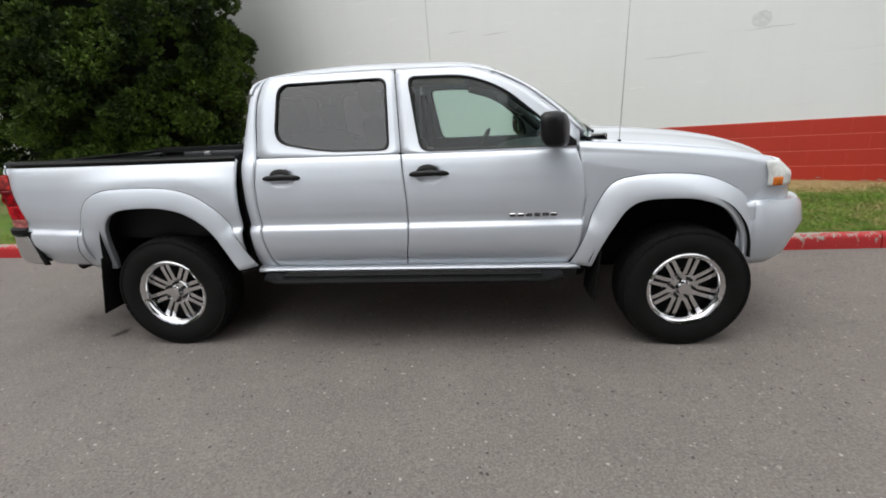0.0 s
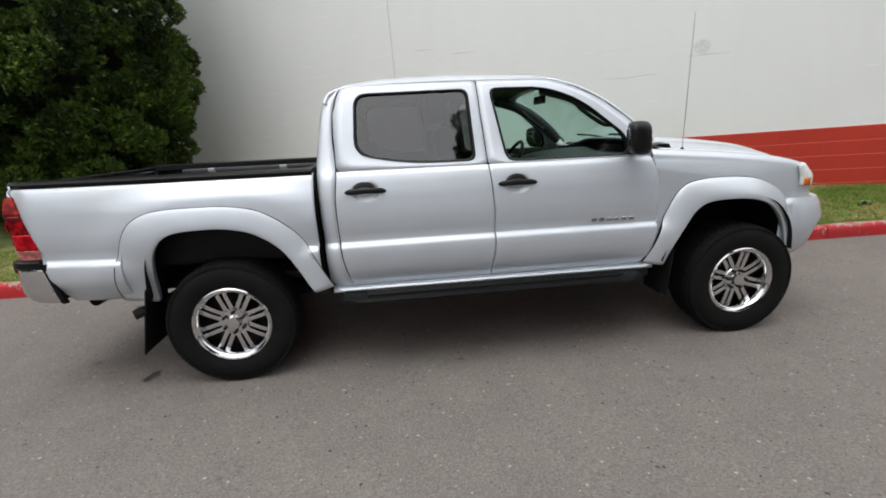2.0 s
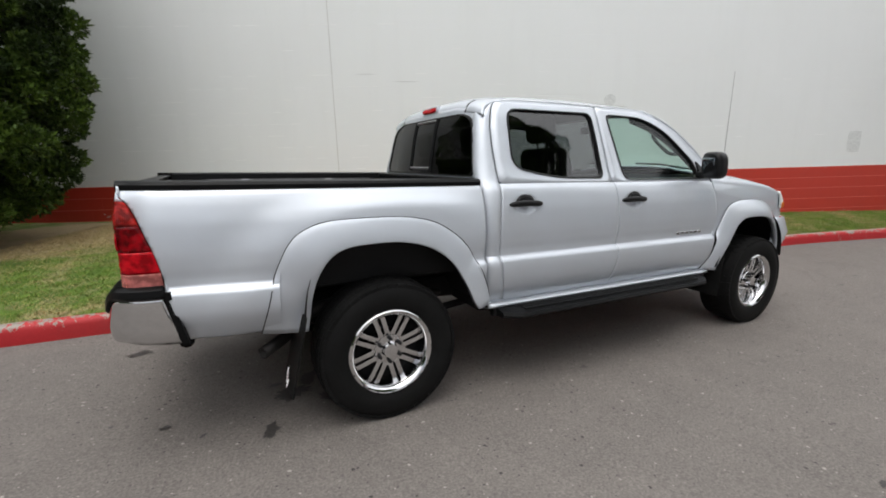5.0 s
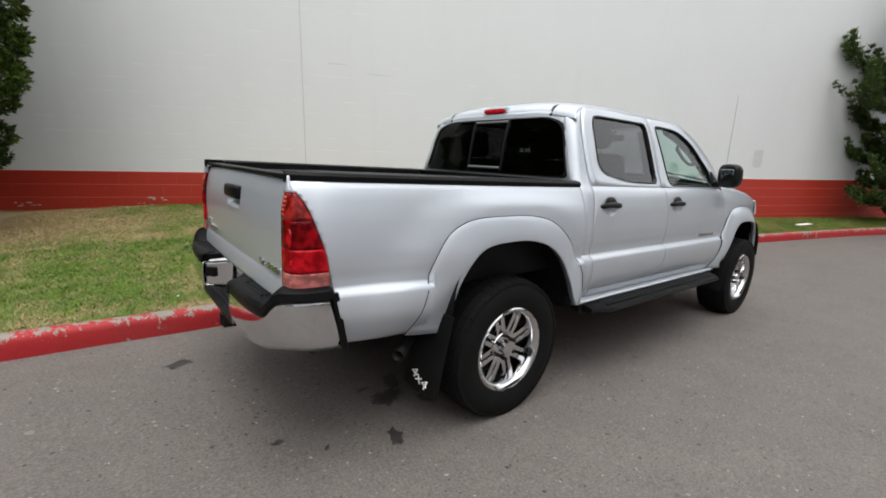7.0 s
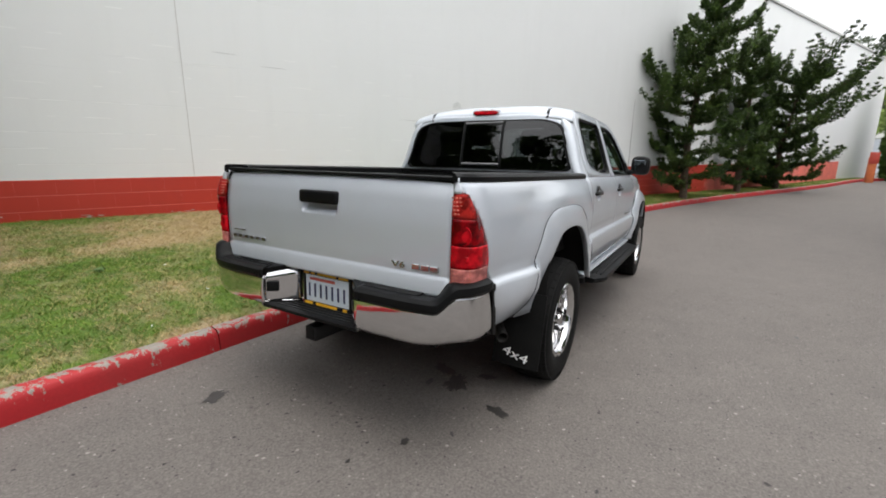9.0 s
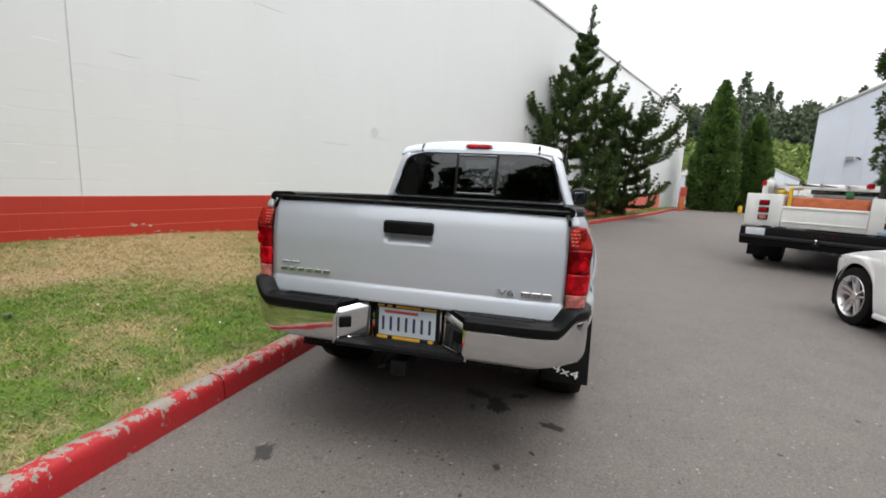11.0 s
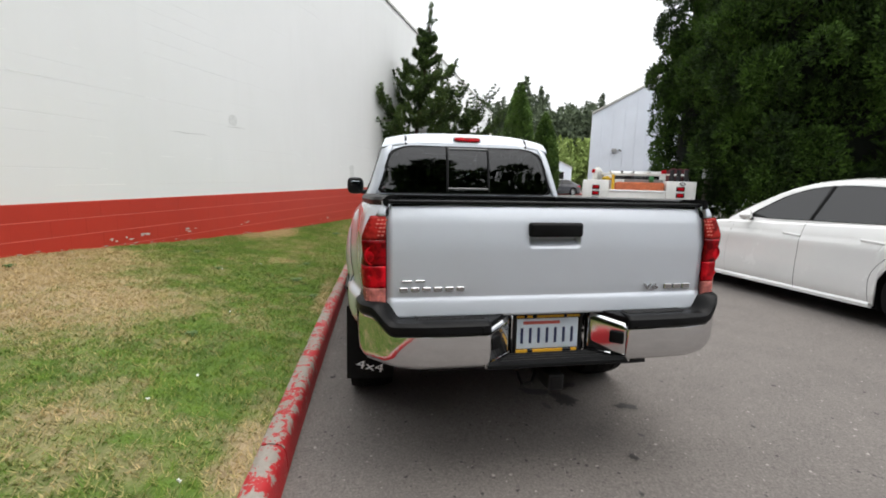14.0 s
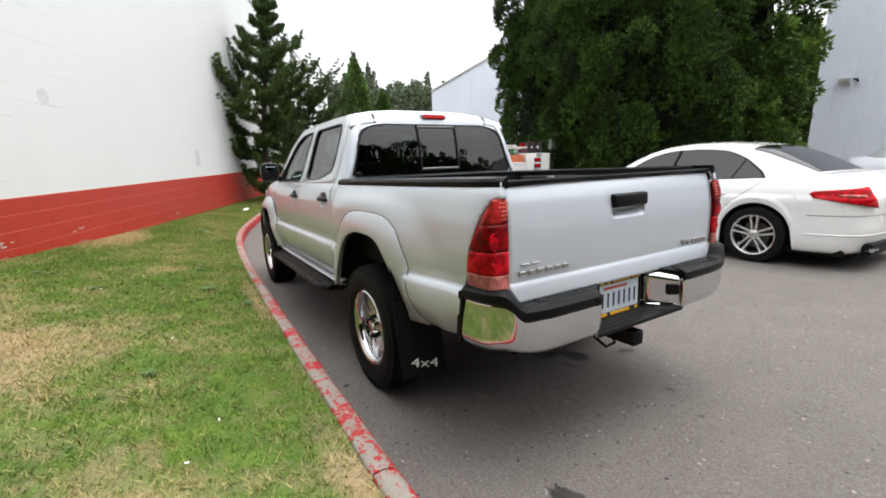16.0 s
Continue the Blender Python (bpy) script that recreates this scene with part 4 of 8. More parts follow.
shrink = lambda k, d: [(back_x(g[0] * k, 1.43 + (g[1] - 1.43) * k) + d, g[0] * k, 1.43 + (g[1] - 1.43) * k) for g in gl]
part("window_seal", face_out(rows_bm([shrink(1.012, -0.003), shrink(1.0, -0.010), shrink(0.972, -0.010), shrink(0.965, 0.002)], closed=True), (1.5, 0, 1.3)), SATIN, rear_wall)
bm = rows_bm([shrink(k, -0.004) for k in (0.975, 0.6, 0.3)], closed=True)
bm.faces.new([v for v in bm.verts][-N:])
part("rear_pane", face_out(bm, (1.5, 0, 1.3)), DARK_GLASS, rear_wall)
for y in (-0.165, 0.165):
    part("slider_bar",
         tube([(back_x(y, z) - 0.006, y, z) for z in steps(1.262, 1.604, 8)], 0.010, 6), SATIN, rear_wall)
for z in (1.282, 1.592):
    part("slider_rail", tube([(back_x(y, z) - 0.006, y, z) for y in steps(-0.16, 0.16, 6)], 0.009, 6), plain("grey_rail", (0.16, 0.16, 0.165), 0.4), rear_wall)

roof_rows = [(0.628, 1.630, 1.585), (0.636, 1.662, 1.612), (0.655, 1.688, 1.640), (0.70, 1.712, 1.664), (0.78, 1.732, 1.680), (1.0, 1.756, 1.692), (1.35, 1.768, 1.697), (1.75, 1.760, 1.695), (1.95, 1.745, 1.692), (2.06, 1.722, 1.668), (2.12, 1.700, 1.64)]
roof_z, roof_e = table([(r[0], r[1]) for r in roof_rows]), table([(r[0], r[2]) for r in roof_rows])


def roof_at(x, y):
    e = roof_e(x)
    w = section(e) + 0.004
    bow = 0.03 * (1 - (y / 0.62) ** 2) * sm((x - 1.7) / 0.4)
    return (x + bow, y, e + (roof_z(x) - e) * (1 - min(1, abs(y) / w) ** 3.6))


rows = []
for x in [0.628, 0.631, 0.636, 0.644, 0.655, 0.675, 0.70, 0.74] + steps(0.78, 1.95, 26) + [2.0, 2.04, 2.07, 2.095, 2.12]:
    w = section(roof_e(x)) + 0.004
    rows.append([roof_at(x, w * math.sin(a)) for a in steps(-math.pi / 2, math.pi / 2, 48)])
roof = part("roof", face_out(rows_bm(rows), (1.3, 0, 1.2)), PAINT, pickup, thick=0.02)
for y in (-0.485, 0.485):
    line = [Vector(roof_at(x, y)) for x in [0.628, 0.632, 0.64, 0.655, 0.68, 0.72] + steps(0.78, 2.08, 16)]
    part("ditch_moulding", closed_out(rows_bm([[p + Vector((0, dy, dz - 0.016 * sm((p.x - 0.70) / 0.06))) for dy, dz in ((-0.012, -0.004), (-0.010, 0.002), (0.010, 0.002), (0.012, -0.004))] for p in line], closed=True, caps=True)), SATIN, roof)
lamp = []
for t in steps(-1, 1, 16):
    y = 0.105 * t
    k = (1 - abs(t) ** 8) ** 0.5 * 0.9 + 0.1
    lamp.append([(0.640 + dx, y, 1.672 + dz * k) for dx, dz in ((0.03, 0.024), (-0.006, 0.022), (-0.022, 0.010), (-0.028, -0.012), (-0.022, -0.020), (0.01, -0.020))])
part("stop_lamp", closed_out(rows_bm(lamp, closed=True, caps=True)), RED_LENS, roof, "red high stop lamp over the rear window")
part("stop_lamp_gasket", block((0.622, -0.112, 1.648), (0.66, 0.112, 1.692), 0.006), PAINT, roof)

screen_top = lambda t: Vector((2.135 - 0.055 * t * t, 0.585 * t, 1.703 - 0.045 * t * t))
screen_low = lambda t: Vector((2.84 - 0.20 * t * t, 0.715 * t, 1.245 + 0.018 * t * t))
def screen_at(t, u):
    p = screen_top(t).lerp(screen_low(t), u)
    return p + Vector((0.025, 0, 0.04)) * (1 - (2 * u - 1) ** 2)
screen = part("windscreen", face_out(rows_bm([[screen_at(t, u) for t in steps(-1, 1, 24)] for u in steps(0, 1, 12)]), (1.5, 0, 1.2)), CLEAR, pickup)
screen.visible_shadow = False


def post(s):
    top = [(1.96, 1.687), (2.13, 1.640), (2.30, 1.555), (2.46, 1.435), (2.60, 1.300)]
    a = curve([(x, s * (half_width(x, z) + 0.001), z + 0.006) for x, z in top], 14)
    b = [screen_at(s * 0.985, u) for u in steps(0, 0.98, 14)]
    rows = [[lerp(p, q, t) + Vector((0.4, s * 0.6, 0.6)).normalized() * 0.02 * math.sin(math.pi * t) for t in steps(0, 1, 6)] for p, q in zip(a, b)]
    return part("windscreen_post", face_out(rows_bm(rows), (1.5, 0, 1.2)), PAINT, pickup, thick=0.02)


mirrored(post)
for s in (-1, 1):
    part("pillar_trim", tube([(2.56, s * 0.715, 1.285), (2.43, s * 0.675, 1.405), (2.28, s * 0.635, 1.515), (2.12, s * 0.605, 1.595), (1.95, s * 0.585, 1.640)], [0.034, 0.040, 0.042, 0.042, 0.038], 10), DASH, pickup, "dark windscreen pillar trim")
    part("grab_handle", tube(curve([(2.40, s * 0.640, 1.40), (2.36, s * 0.595, 1.41), (2.22, s * 0.565, 1.51), (2.19, s * 0.585, 1.55)], 14), 0.013, 8), DASH, pickup)
    part("pillar_trim", tube([(1.585, s * 0.715, 1.16), (1.57, s * 0.665, 1.35), (1.55, s * 0.590, 1.60)], [0.035, 0.035, 0.030], 10), DASH, pickup)

# front wings, bonnet, nose
wing_top = table([(2.60, 1.236), (2.9, 1.212), (3.2, 1.184), (3.5, 1.146), (3.72, 1.098), (3.80, 1.07)])
hood_mid = table([(2.68, 1.300), (2.9, 1.297), (3.2, 1.270), (3.5, 1.225), (3.72, 1.165), (3.86, 1.105), (3.90, 1.06)])


def wing(s):
    rows = []
    for x in steps(2.585, 3.70, 76):
        lo = max(0.52, front_top(x) - 0.03) if x < 3.555 else 0.862
        if x < 2.66:
            lo = max(lo, 0.53)
        zt = wing_top(x)
        row = [(max(x, front_seam(min(z, 1.21)) + GAP if x < 2.64 else x), s * min(half_width(x, z), half_width(x, zt - 0.05) + 0.02), z) for z in [lo + (zt - 0.045 - lo) * t for t in steps(0, 1, 40)]]
        y = half_width(x, zt - 0.05)
        for a in steps(0.25, 1.35, 6):
            row.append((row[39][0], s * (y - 0.075 * (1 - math.cos(a))), zt - 0.045 + 0.055 * math.sin(a)))
        rows.append(row)
    return part("front_wing", face_out(rows_bm(rows), (3.1, 0, 0.7)), PAINT, pickup, thick=0.01)


mirrored(wing)
rows = []
for x in steps(2.68, 3.88, 40):
    w = half_width(x, wing_top(x) - 0.05) - 0.068
    rows.append([(x - 0.16 * t ** 4 * sm((x - 3.4) / 0.48), w * t, lerp(hood_mid(x), wing_top(x) + 0.010, abs(t) ** 2.6) + 0.012 * sm((0.62 - abs(t)) / 0.12)) for t in steps(-1, 1, 40)])
part("bonnet", face_out(rows_bm(rows), (3.2, 0, 0.7)), PAINT, pickup, thick=0.015)
rows = [[(2.70 + 0.14 * (1 - t * t) + dx, 0.72 * t, 1.262 + 0.01 * (1 - t * t) + dz) for t in steps(-1, 1, 16)] for dx, dz in ((-0.07, -0.02), (-0.03, 0.004), (0.05, 0.006), (0.07, -0.03))]
part("cowl", face_out(rows_bm(rows), (2.7, 0, 0.8)), TRIM, pickup, "black plastic cowl below the windscreen")
for y0 in (-0.55, 0.05):
    part("wiper", tube([(2.80 - 0.25 * y0 * y0, y0, 1.286), (2.74 - 0.2 * (y0 + .3) ** 2, y0 + 0.3, 1.325), (2.70, y0 + 0.52, 1.33)], 0.008, 6), SATIN, pickup)


def nose_row(z, grow, y_in):
    """Round the front from the right wing to the left at one height."""
    w = half_width(3.6, max(z, 0.6)) + grow
    out = []
    for a in steps(-math.pi / 2, math.pi / 2, 48):
        y = w * math.copysign(abs(math.sin(a)) ** 0.62, math.sin(a))
        out.append((3.58 + (0.38 + grow + y_in) * max(0.0, math.cos(a)) ** 0.62, y, z))
    return out


def nose_x(z, y, grow, y_in):
    w = half_width(3.6, max(z, 0.6)) + grow
    k = min(1.0, abs(y) / w) ** (1 / 0.62)
    return 3.58 + (0.38 + grow + y_in) * max(0.0, 1 - k * k) ** 0.31


part("nose_panel", face_out(rows_bm([nose_row(z, d, e) for z, d, e in ((0.80, 0, -0.02), (0.9, 0, -0.01), (1.0, -0.01, -0.03), (1.06, -0.01, -0.06), (1.10, -0.02, -0.13), (1.115, -0.03, -0.20))]), (3.0, 0, 0.9)), PAINT, pickup, thick=0.01)
bumper_rows = [nose_row(z, d, e) for z, d, e in ((0.875, -0.005, -0.02), (0.872, 0.024, 0.02), (0.84, 0.038, 0.04), (0.74, 0.042, 0.045), (0.62, 0.034, 0.015), (0.53, 0.018, 0.0), (0.48, -0.01, -0.05))]
part("front_bumper", face_out(rows_bm(bumper_rows), (3.0, 0, 0.7)), PAINT, pickup, thick=0.01)


def bumper_side(s):
    rows = []
    for x in steps(3.50, 3.59, 8):
        y = half_width(3.6, 0.7) + 0.040
        rows.append([(x + 0.03 * (0.87 - z), s * (y - 0.02 * abs(z - 0.7) * 3), z) for z in steps(0.50, 0.872, 10)])
    return part("bumper_end", face_out(rows_bm(rows), (3.4, 0, 0.7)), PAINT, pickup, thick=0.008)


mirrored(bumper_side)


def head_lamp(s):
    rows = []
    for z in steps(0.955, 1.098, 8):
        row = []
        for t in steps(0.56, 1.0, 14):
            w = half_width(3.6, z) + 0.010
            y = w * t
            row.append((nose_x(z, y, 0.012, -0.035 - 1.4 * max(0, z - 1.02)), s * y, z))
        rows.append(row)
    h = part("head_lamp", face_out(rows_bm(rows), (3.3, 0, 0.9)), HEAD_LENS, pickup, "clear ribbed head lamp", thick=0.01)
    rows = [[(nose_x(z, (half_width(3.6, z) + 0.014) * t, 0.018, -0.033), s * (half_width(3.6, z) + 0.014) * t, z) for t in steps(0.982, 1.0, 5)] for z in steps(0.957, 1.005, 3)]
    part("indicator", face_out(rows_bm(rows), (3.3, 0, 0.9)), ORANGE_LENS, h, "amber indicator lens", thick=0.004)


mirrored(head_lamp)
part("grille", block((3.84, -0.40, 0.88), (3.885, 0.40, 1.06), 0.01), SATIN, pickup)

# load bed
part("bed_floor", block((-1.03, -0.70, 0.70), (0.53, 0.70, 0.73), 0.004), LINER, pickup)
for s in (-1, 1):
    part("bed_inner_wall", block((-1.02, min(s * 0.70, s * 0.735), 0.72), (0.53, max(s * 0.70, s * 0.735), 1.20), 0.006), LINER, pickup)
    part("inner_arch", block((-0.42, min(s * 0.56, s * 0.70), 0.72), (0.42, max(s * 0.56, s * 0.70), 0.93), 0.05, 3), LINER, pickup)
    rows = [[(x, s * max(bed_skin(x, 1.2) + dy - 0.036 * sm((-0.93 - x) / 0.15) ** 2, 0.703 if x < -1.0 else 0.0), 1.212 + dz) for dy, dz in ((0.004, -0.012), (0.006, 0.008), (-0.003, 0.019), (-0.03, 0.025), (-0.085, 0.025), (-0.105, 0.017), (-0.11, -0.02))] for x in [-1.092, -1.088, -1.06, -1.04, -1.02, -1.001] + steps(-0.999, 0.52, 32) + [0.54, 0.545]]
    part("rail_cap", closed_out(rows_bm(rows, closed=True, caps=True)), TRIM, pickup, "black moulded cap along the bed rail")
    rail = part("deck_rail", block((-0.80, min(s * 0.672, s * 0.70), 1.150), (0.40, max(s * 0.672, s * 0.70), 1.192), 0.005), plain("rail_alloy", (0.10, 0.10, 0.105), 0.4, 0.6), pickup, "dark metal deck rail")
    for x in (-0.55, 0.05):
        part("tie_cleat", block((x - 0.03, min(s * 0.640, s * 0.675), 1.150), (x + 0.03, max(s * 0.640, s * 0.675), 1.192), 0.008), plain("cleat_alloy", (0.42, 0.42, 0.43), 0.4, 0.7), rail)
part("bulkhead", block((0.50, -0.735, 0.72), (0.535, 0.735, 1.215), 0.006), LINER, pickup)
# dark block added to make the slit between bed and cab look shaded
part("cab_gap_filler", block((0.537, -0.80, 0.50), (0.556, 0.80, 1.19), 0.004), UNDER, pickup)
part("bulkhead_cap", block((0.485, -0.72, 1.212), (0.548, 0.72, 1.234), 0.008), TRIM, pickup)

gate_x = table([(0.745, -1.119), (0.775, -1.115), (0.805, -1.109), (0.818, -1.104), (0.826, -1.100), (0.86, -1.102), (1.0, -1.104), (1.12, -1.092), (1.18, -1.076), (1.205, -1.060), (1.212, -1.045)])


def gate_at(y, z):
    x = gate_x(z) + 0.009 * (y / 0.70) ** 2
    a = sm((0.118 - abs(y)) / 0.02) * sm((z - 1.024) / 0.035) * sm((1.112 - z) / 0.014)
    return (x + 0.030 * a, y, z)


gz = steps(0.745, 0.80, 5) + steps(0.805, 0.83, 6) + steps(0.84, 1.02, 12) + steps(1.025, 1.15, 20) + steps(1.16, 1.212, 8)
gate = part("tailgate", face_out(rows_bm([[gate_at(y, z) for y in steps(-0.710, -0.145, 20) + steps(-0.135, 0.135, 44) + steps(0.145, 0.710, 20)] for z in gz]), (0, 0, 0.9)), PAINT, pickup, "closed silver tailgate", thick=0.03)
part("gate_inner", block((-1.06, -0.69, 0.74), (-1.03, 0.69, 1.205), 0.006), LINER, gate)
part("gate_cap", block((-1.080, -0.707, 1.206), (-1.015, 0.707, 1.220), 0.006, 3), TRIM, gate, "black plastic cap on the tailgate edge")
handle = block((-1.118, -0.119, 1.073), (-1.075, 0.119, 1.134), 0.013, 3)
part("gate_handle", handle, TRIM, gate, "black tailgate handle")
for y0, y1, z0, z1 in ((0.55, 0.655, 0.888, 0.902), (0.385, 0.665, 0.848, 0.872)):
    n = max(2, round((y1 - y0) / 0.047))
    for k in range(n):
        a = y0 + (y1 - y0) * k / n
        part("badge_bar", block((gate_x(0.87) - 0.004, a + 0.006, z0 + 0.003), (gate_x(0.87) + 0.006, a + (y1 - y0) / n - 0.006, z1 - 0.003), 0.002, 1), BADGE, gate)
words("badge_letters", "V6", 0.043, Matrix.Translation((gate_x(0.85) - 0.001, -0.462, 0.850)) @ Matrix.Rotation(radians(-90), 4, "Z") @ Matrix.Rotation(radians(90), 4, "X") @ Matrix.Diagonal((1.5, 0.85, 1, 1)), BADGE, gate, "raised chrome letters", deep=0.004)
for a, b in ((-0.567, -0.528), (-0.612, -0.573), (-0.657, -0.618)):
    part("badge_bar", block((gate_x(0.85) - 0.002, a, 0.838), (gate_x(0.85) + 0.010, b, 0.862), 0.002, 1), BADGE, gate)
for s in (-1, 1):
    for k in range(6):
        x = 2.195 + 0.048 * k
        y = half_width(x, 0.835)
        part("badge_bar", block((x, min(s * (y - 0.004), s * (y + 0.006)), 0.824), (x + 0.038, max(s * (y - 0.004), s * (y + 0.006)), 0.845), 0.003, 1), BADGE, pickup)


# tail lamps wrap from the back to the side
def tail_lamp(s):
    holder = None
    bands = [(0.808, 0.868, CLEAR_LENS, "reverse_lens"), (0.870, 0.958, RED_LENS, "stop_lens"), (0.960, 1.062, DEEP_RED, "tail_lens"), (1.064, 1.157, AMBER_LENS, "indicator_lens")]
    for z0, z1, m, nm in bands:
        rows = []
        for z in steps(z0, z1, 8):
            yi = 0.714
            xe = bed_rear(z) - 0.004
            yo = bed_skin(xe, min(z, 1.15)) - 0.004
            top = 0.05 * sm((z - 1.08) / 0.10)
            yo -= 0.036 * sm((-0.93 - xe) / 0.15) ** 2
            pts = []
            for k in range(25):
                a = math.pi / 2 * k / 24
                pts.append((xe + (-1.106 + top * 0.3 - xe) * abs(math.cos(a)) ** 0.55, yi + (yo + 0.006 - yi) * math.sin(a) ** 0.55 + 0.030 * sm((z - 0.97) / 0.12) * max(0.0, math.sin(2 * a)) ** 0.8))
            rows.append([(p[0], s * p[1], z) for p in pts])
        ob = part(nm, face_out(rows_bm(rows), (0, 0, 0.95)), m, holder or pickup, thick=0.012)
        if holder is None:
            ob.name = "tail_lamp"
            ob["label"] = "red and clear wrap-round tail lamp"
            holder = ob
    for y, z, r, m in ((0.756, 1.000, 0.036, RED_LENS), (0.736, 0.908, 0.017, RED_LENS), (0.774, 0.908, 0.017, RED_LENS)):
        prof = [(r * math.cos(a), 0.008 * math.sin(a)) for a in steps(0, math.pi / 2, 6)]
        k = abs((y - 0.699) / 0.15) ** (1 / 0.55)
        dome = moved(lathe(prof, 24, "z"), Matrix.Translation((-1.098 + 0.06 * k * k, s * y, z)) @ Matrix.Rotation(radians(-90), 4, "Y"))
        part("bulb_dome", dome, m, holder)
    part("lens_ring", tube([(-1.099, s * (0.756 + 0.039 * math.cos(a)), 1.000 + 0.039 * math.sin(a)) for a in steps(0, 2 * math.pi, 32)], 0.004, 6), RED_LENS, holder)
    for z0, nz, y0, ny, m in ((1.078, 5, 0.722, 3, FACET), (0.816, 4, 0.722, 5, FACET)):
        grid = bmesh.new()
        for iz in range(nz):
            for iy in range(ny):
                y, z = y0 + 0.015 * iy - 0.004 * iz * (z0 > 1), z0 + 0.015 * iz
                k = abs((y - 0.699) / 0.11) ** (1 / 0.55)
                x = -1.1055 + 0.06 * k * k + 0.015 * sm((z - 1.08) / 0.10)
                add(grid, block((x - 0.0015, min(s * y, s * (y + 0.011)), z), (x + 0.005, max(s * y, s * (y + 0.011)), z + 0.0065), 0.001, 1))
        part("reflector_facets", grid, m, holder, smooth=0)
    part("lamp_housing", block((-1.05, min(s * 0.716, s * 0.736), 0.82), (-0.97, max(s * 0.716, s * 0.736), 1.07), 0.01), SATIN, holder)


mirrored(tail_lamp)


def bed_corner(s):
    """The body wraps over the lamp to the tailgate."""
    rows = []
    for z in steps(1.158, 1.212, 5):
        xe, yo, yi = bed_rear(z) - 0.002, bed_skin(-1.0, z) - 0.038, 0.714
        rows.append([(xe + (-1.098 + 0.25 * (z - 1.158) - xe) * abs(math.cos(a)) ** 0.55, s * (yi + (yo + 0.004 - yi) * math.sin(a) ** 0.55), z) for a in steps(0, math.pi / 2, 16)])
    return part("bed_corner", face_out(rows_bm(rows), (0, 0, 0.95)), PAINT, pickup, thick=0.01)


mirrored(bed_corner)
mirrored(lambda s: part("corner_post", block((-1.075, min(s * 0.700, s * 0.718), 0.75), (-1.04, max(s * 0.700, s * 0.718), 1.20), 0.004), SATIN, pickup))

# rear bumper: chrome face, black step pads, dip with the number plate
BUMP = [(-1.195, 0.30), (-1.194, 0.45), (-1.186, 0.60), (-1.160, 0.72), (-1.10, 0.790), (-1.045, 0.812), (-1.0, 0.819), (-0.958, 0.820)]
bumper = part("rear_bumper", block((-1.05, -0.76, 0.60), (-0.92, 0.76, 0.72), 0.02), UNDER, pickup, "chrome rear step bumper with black pads")


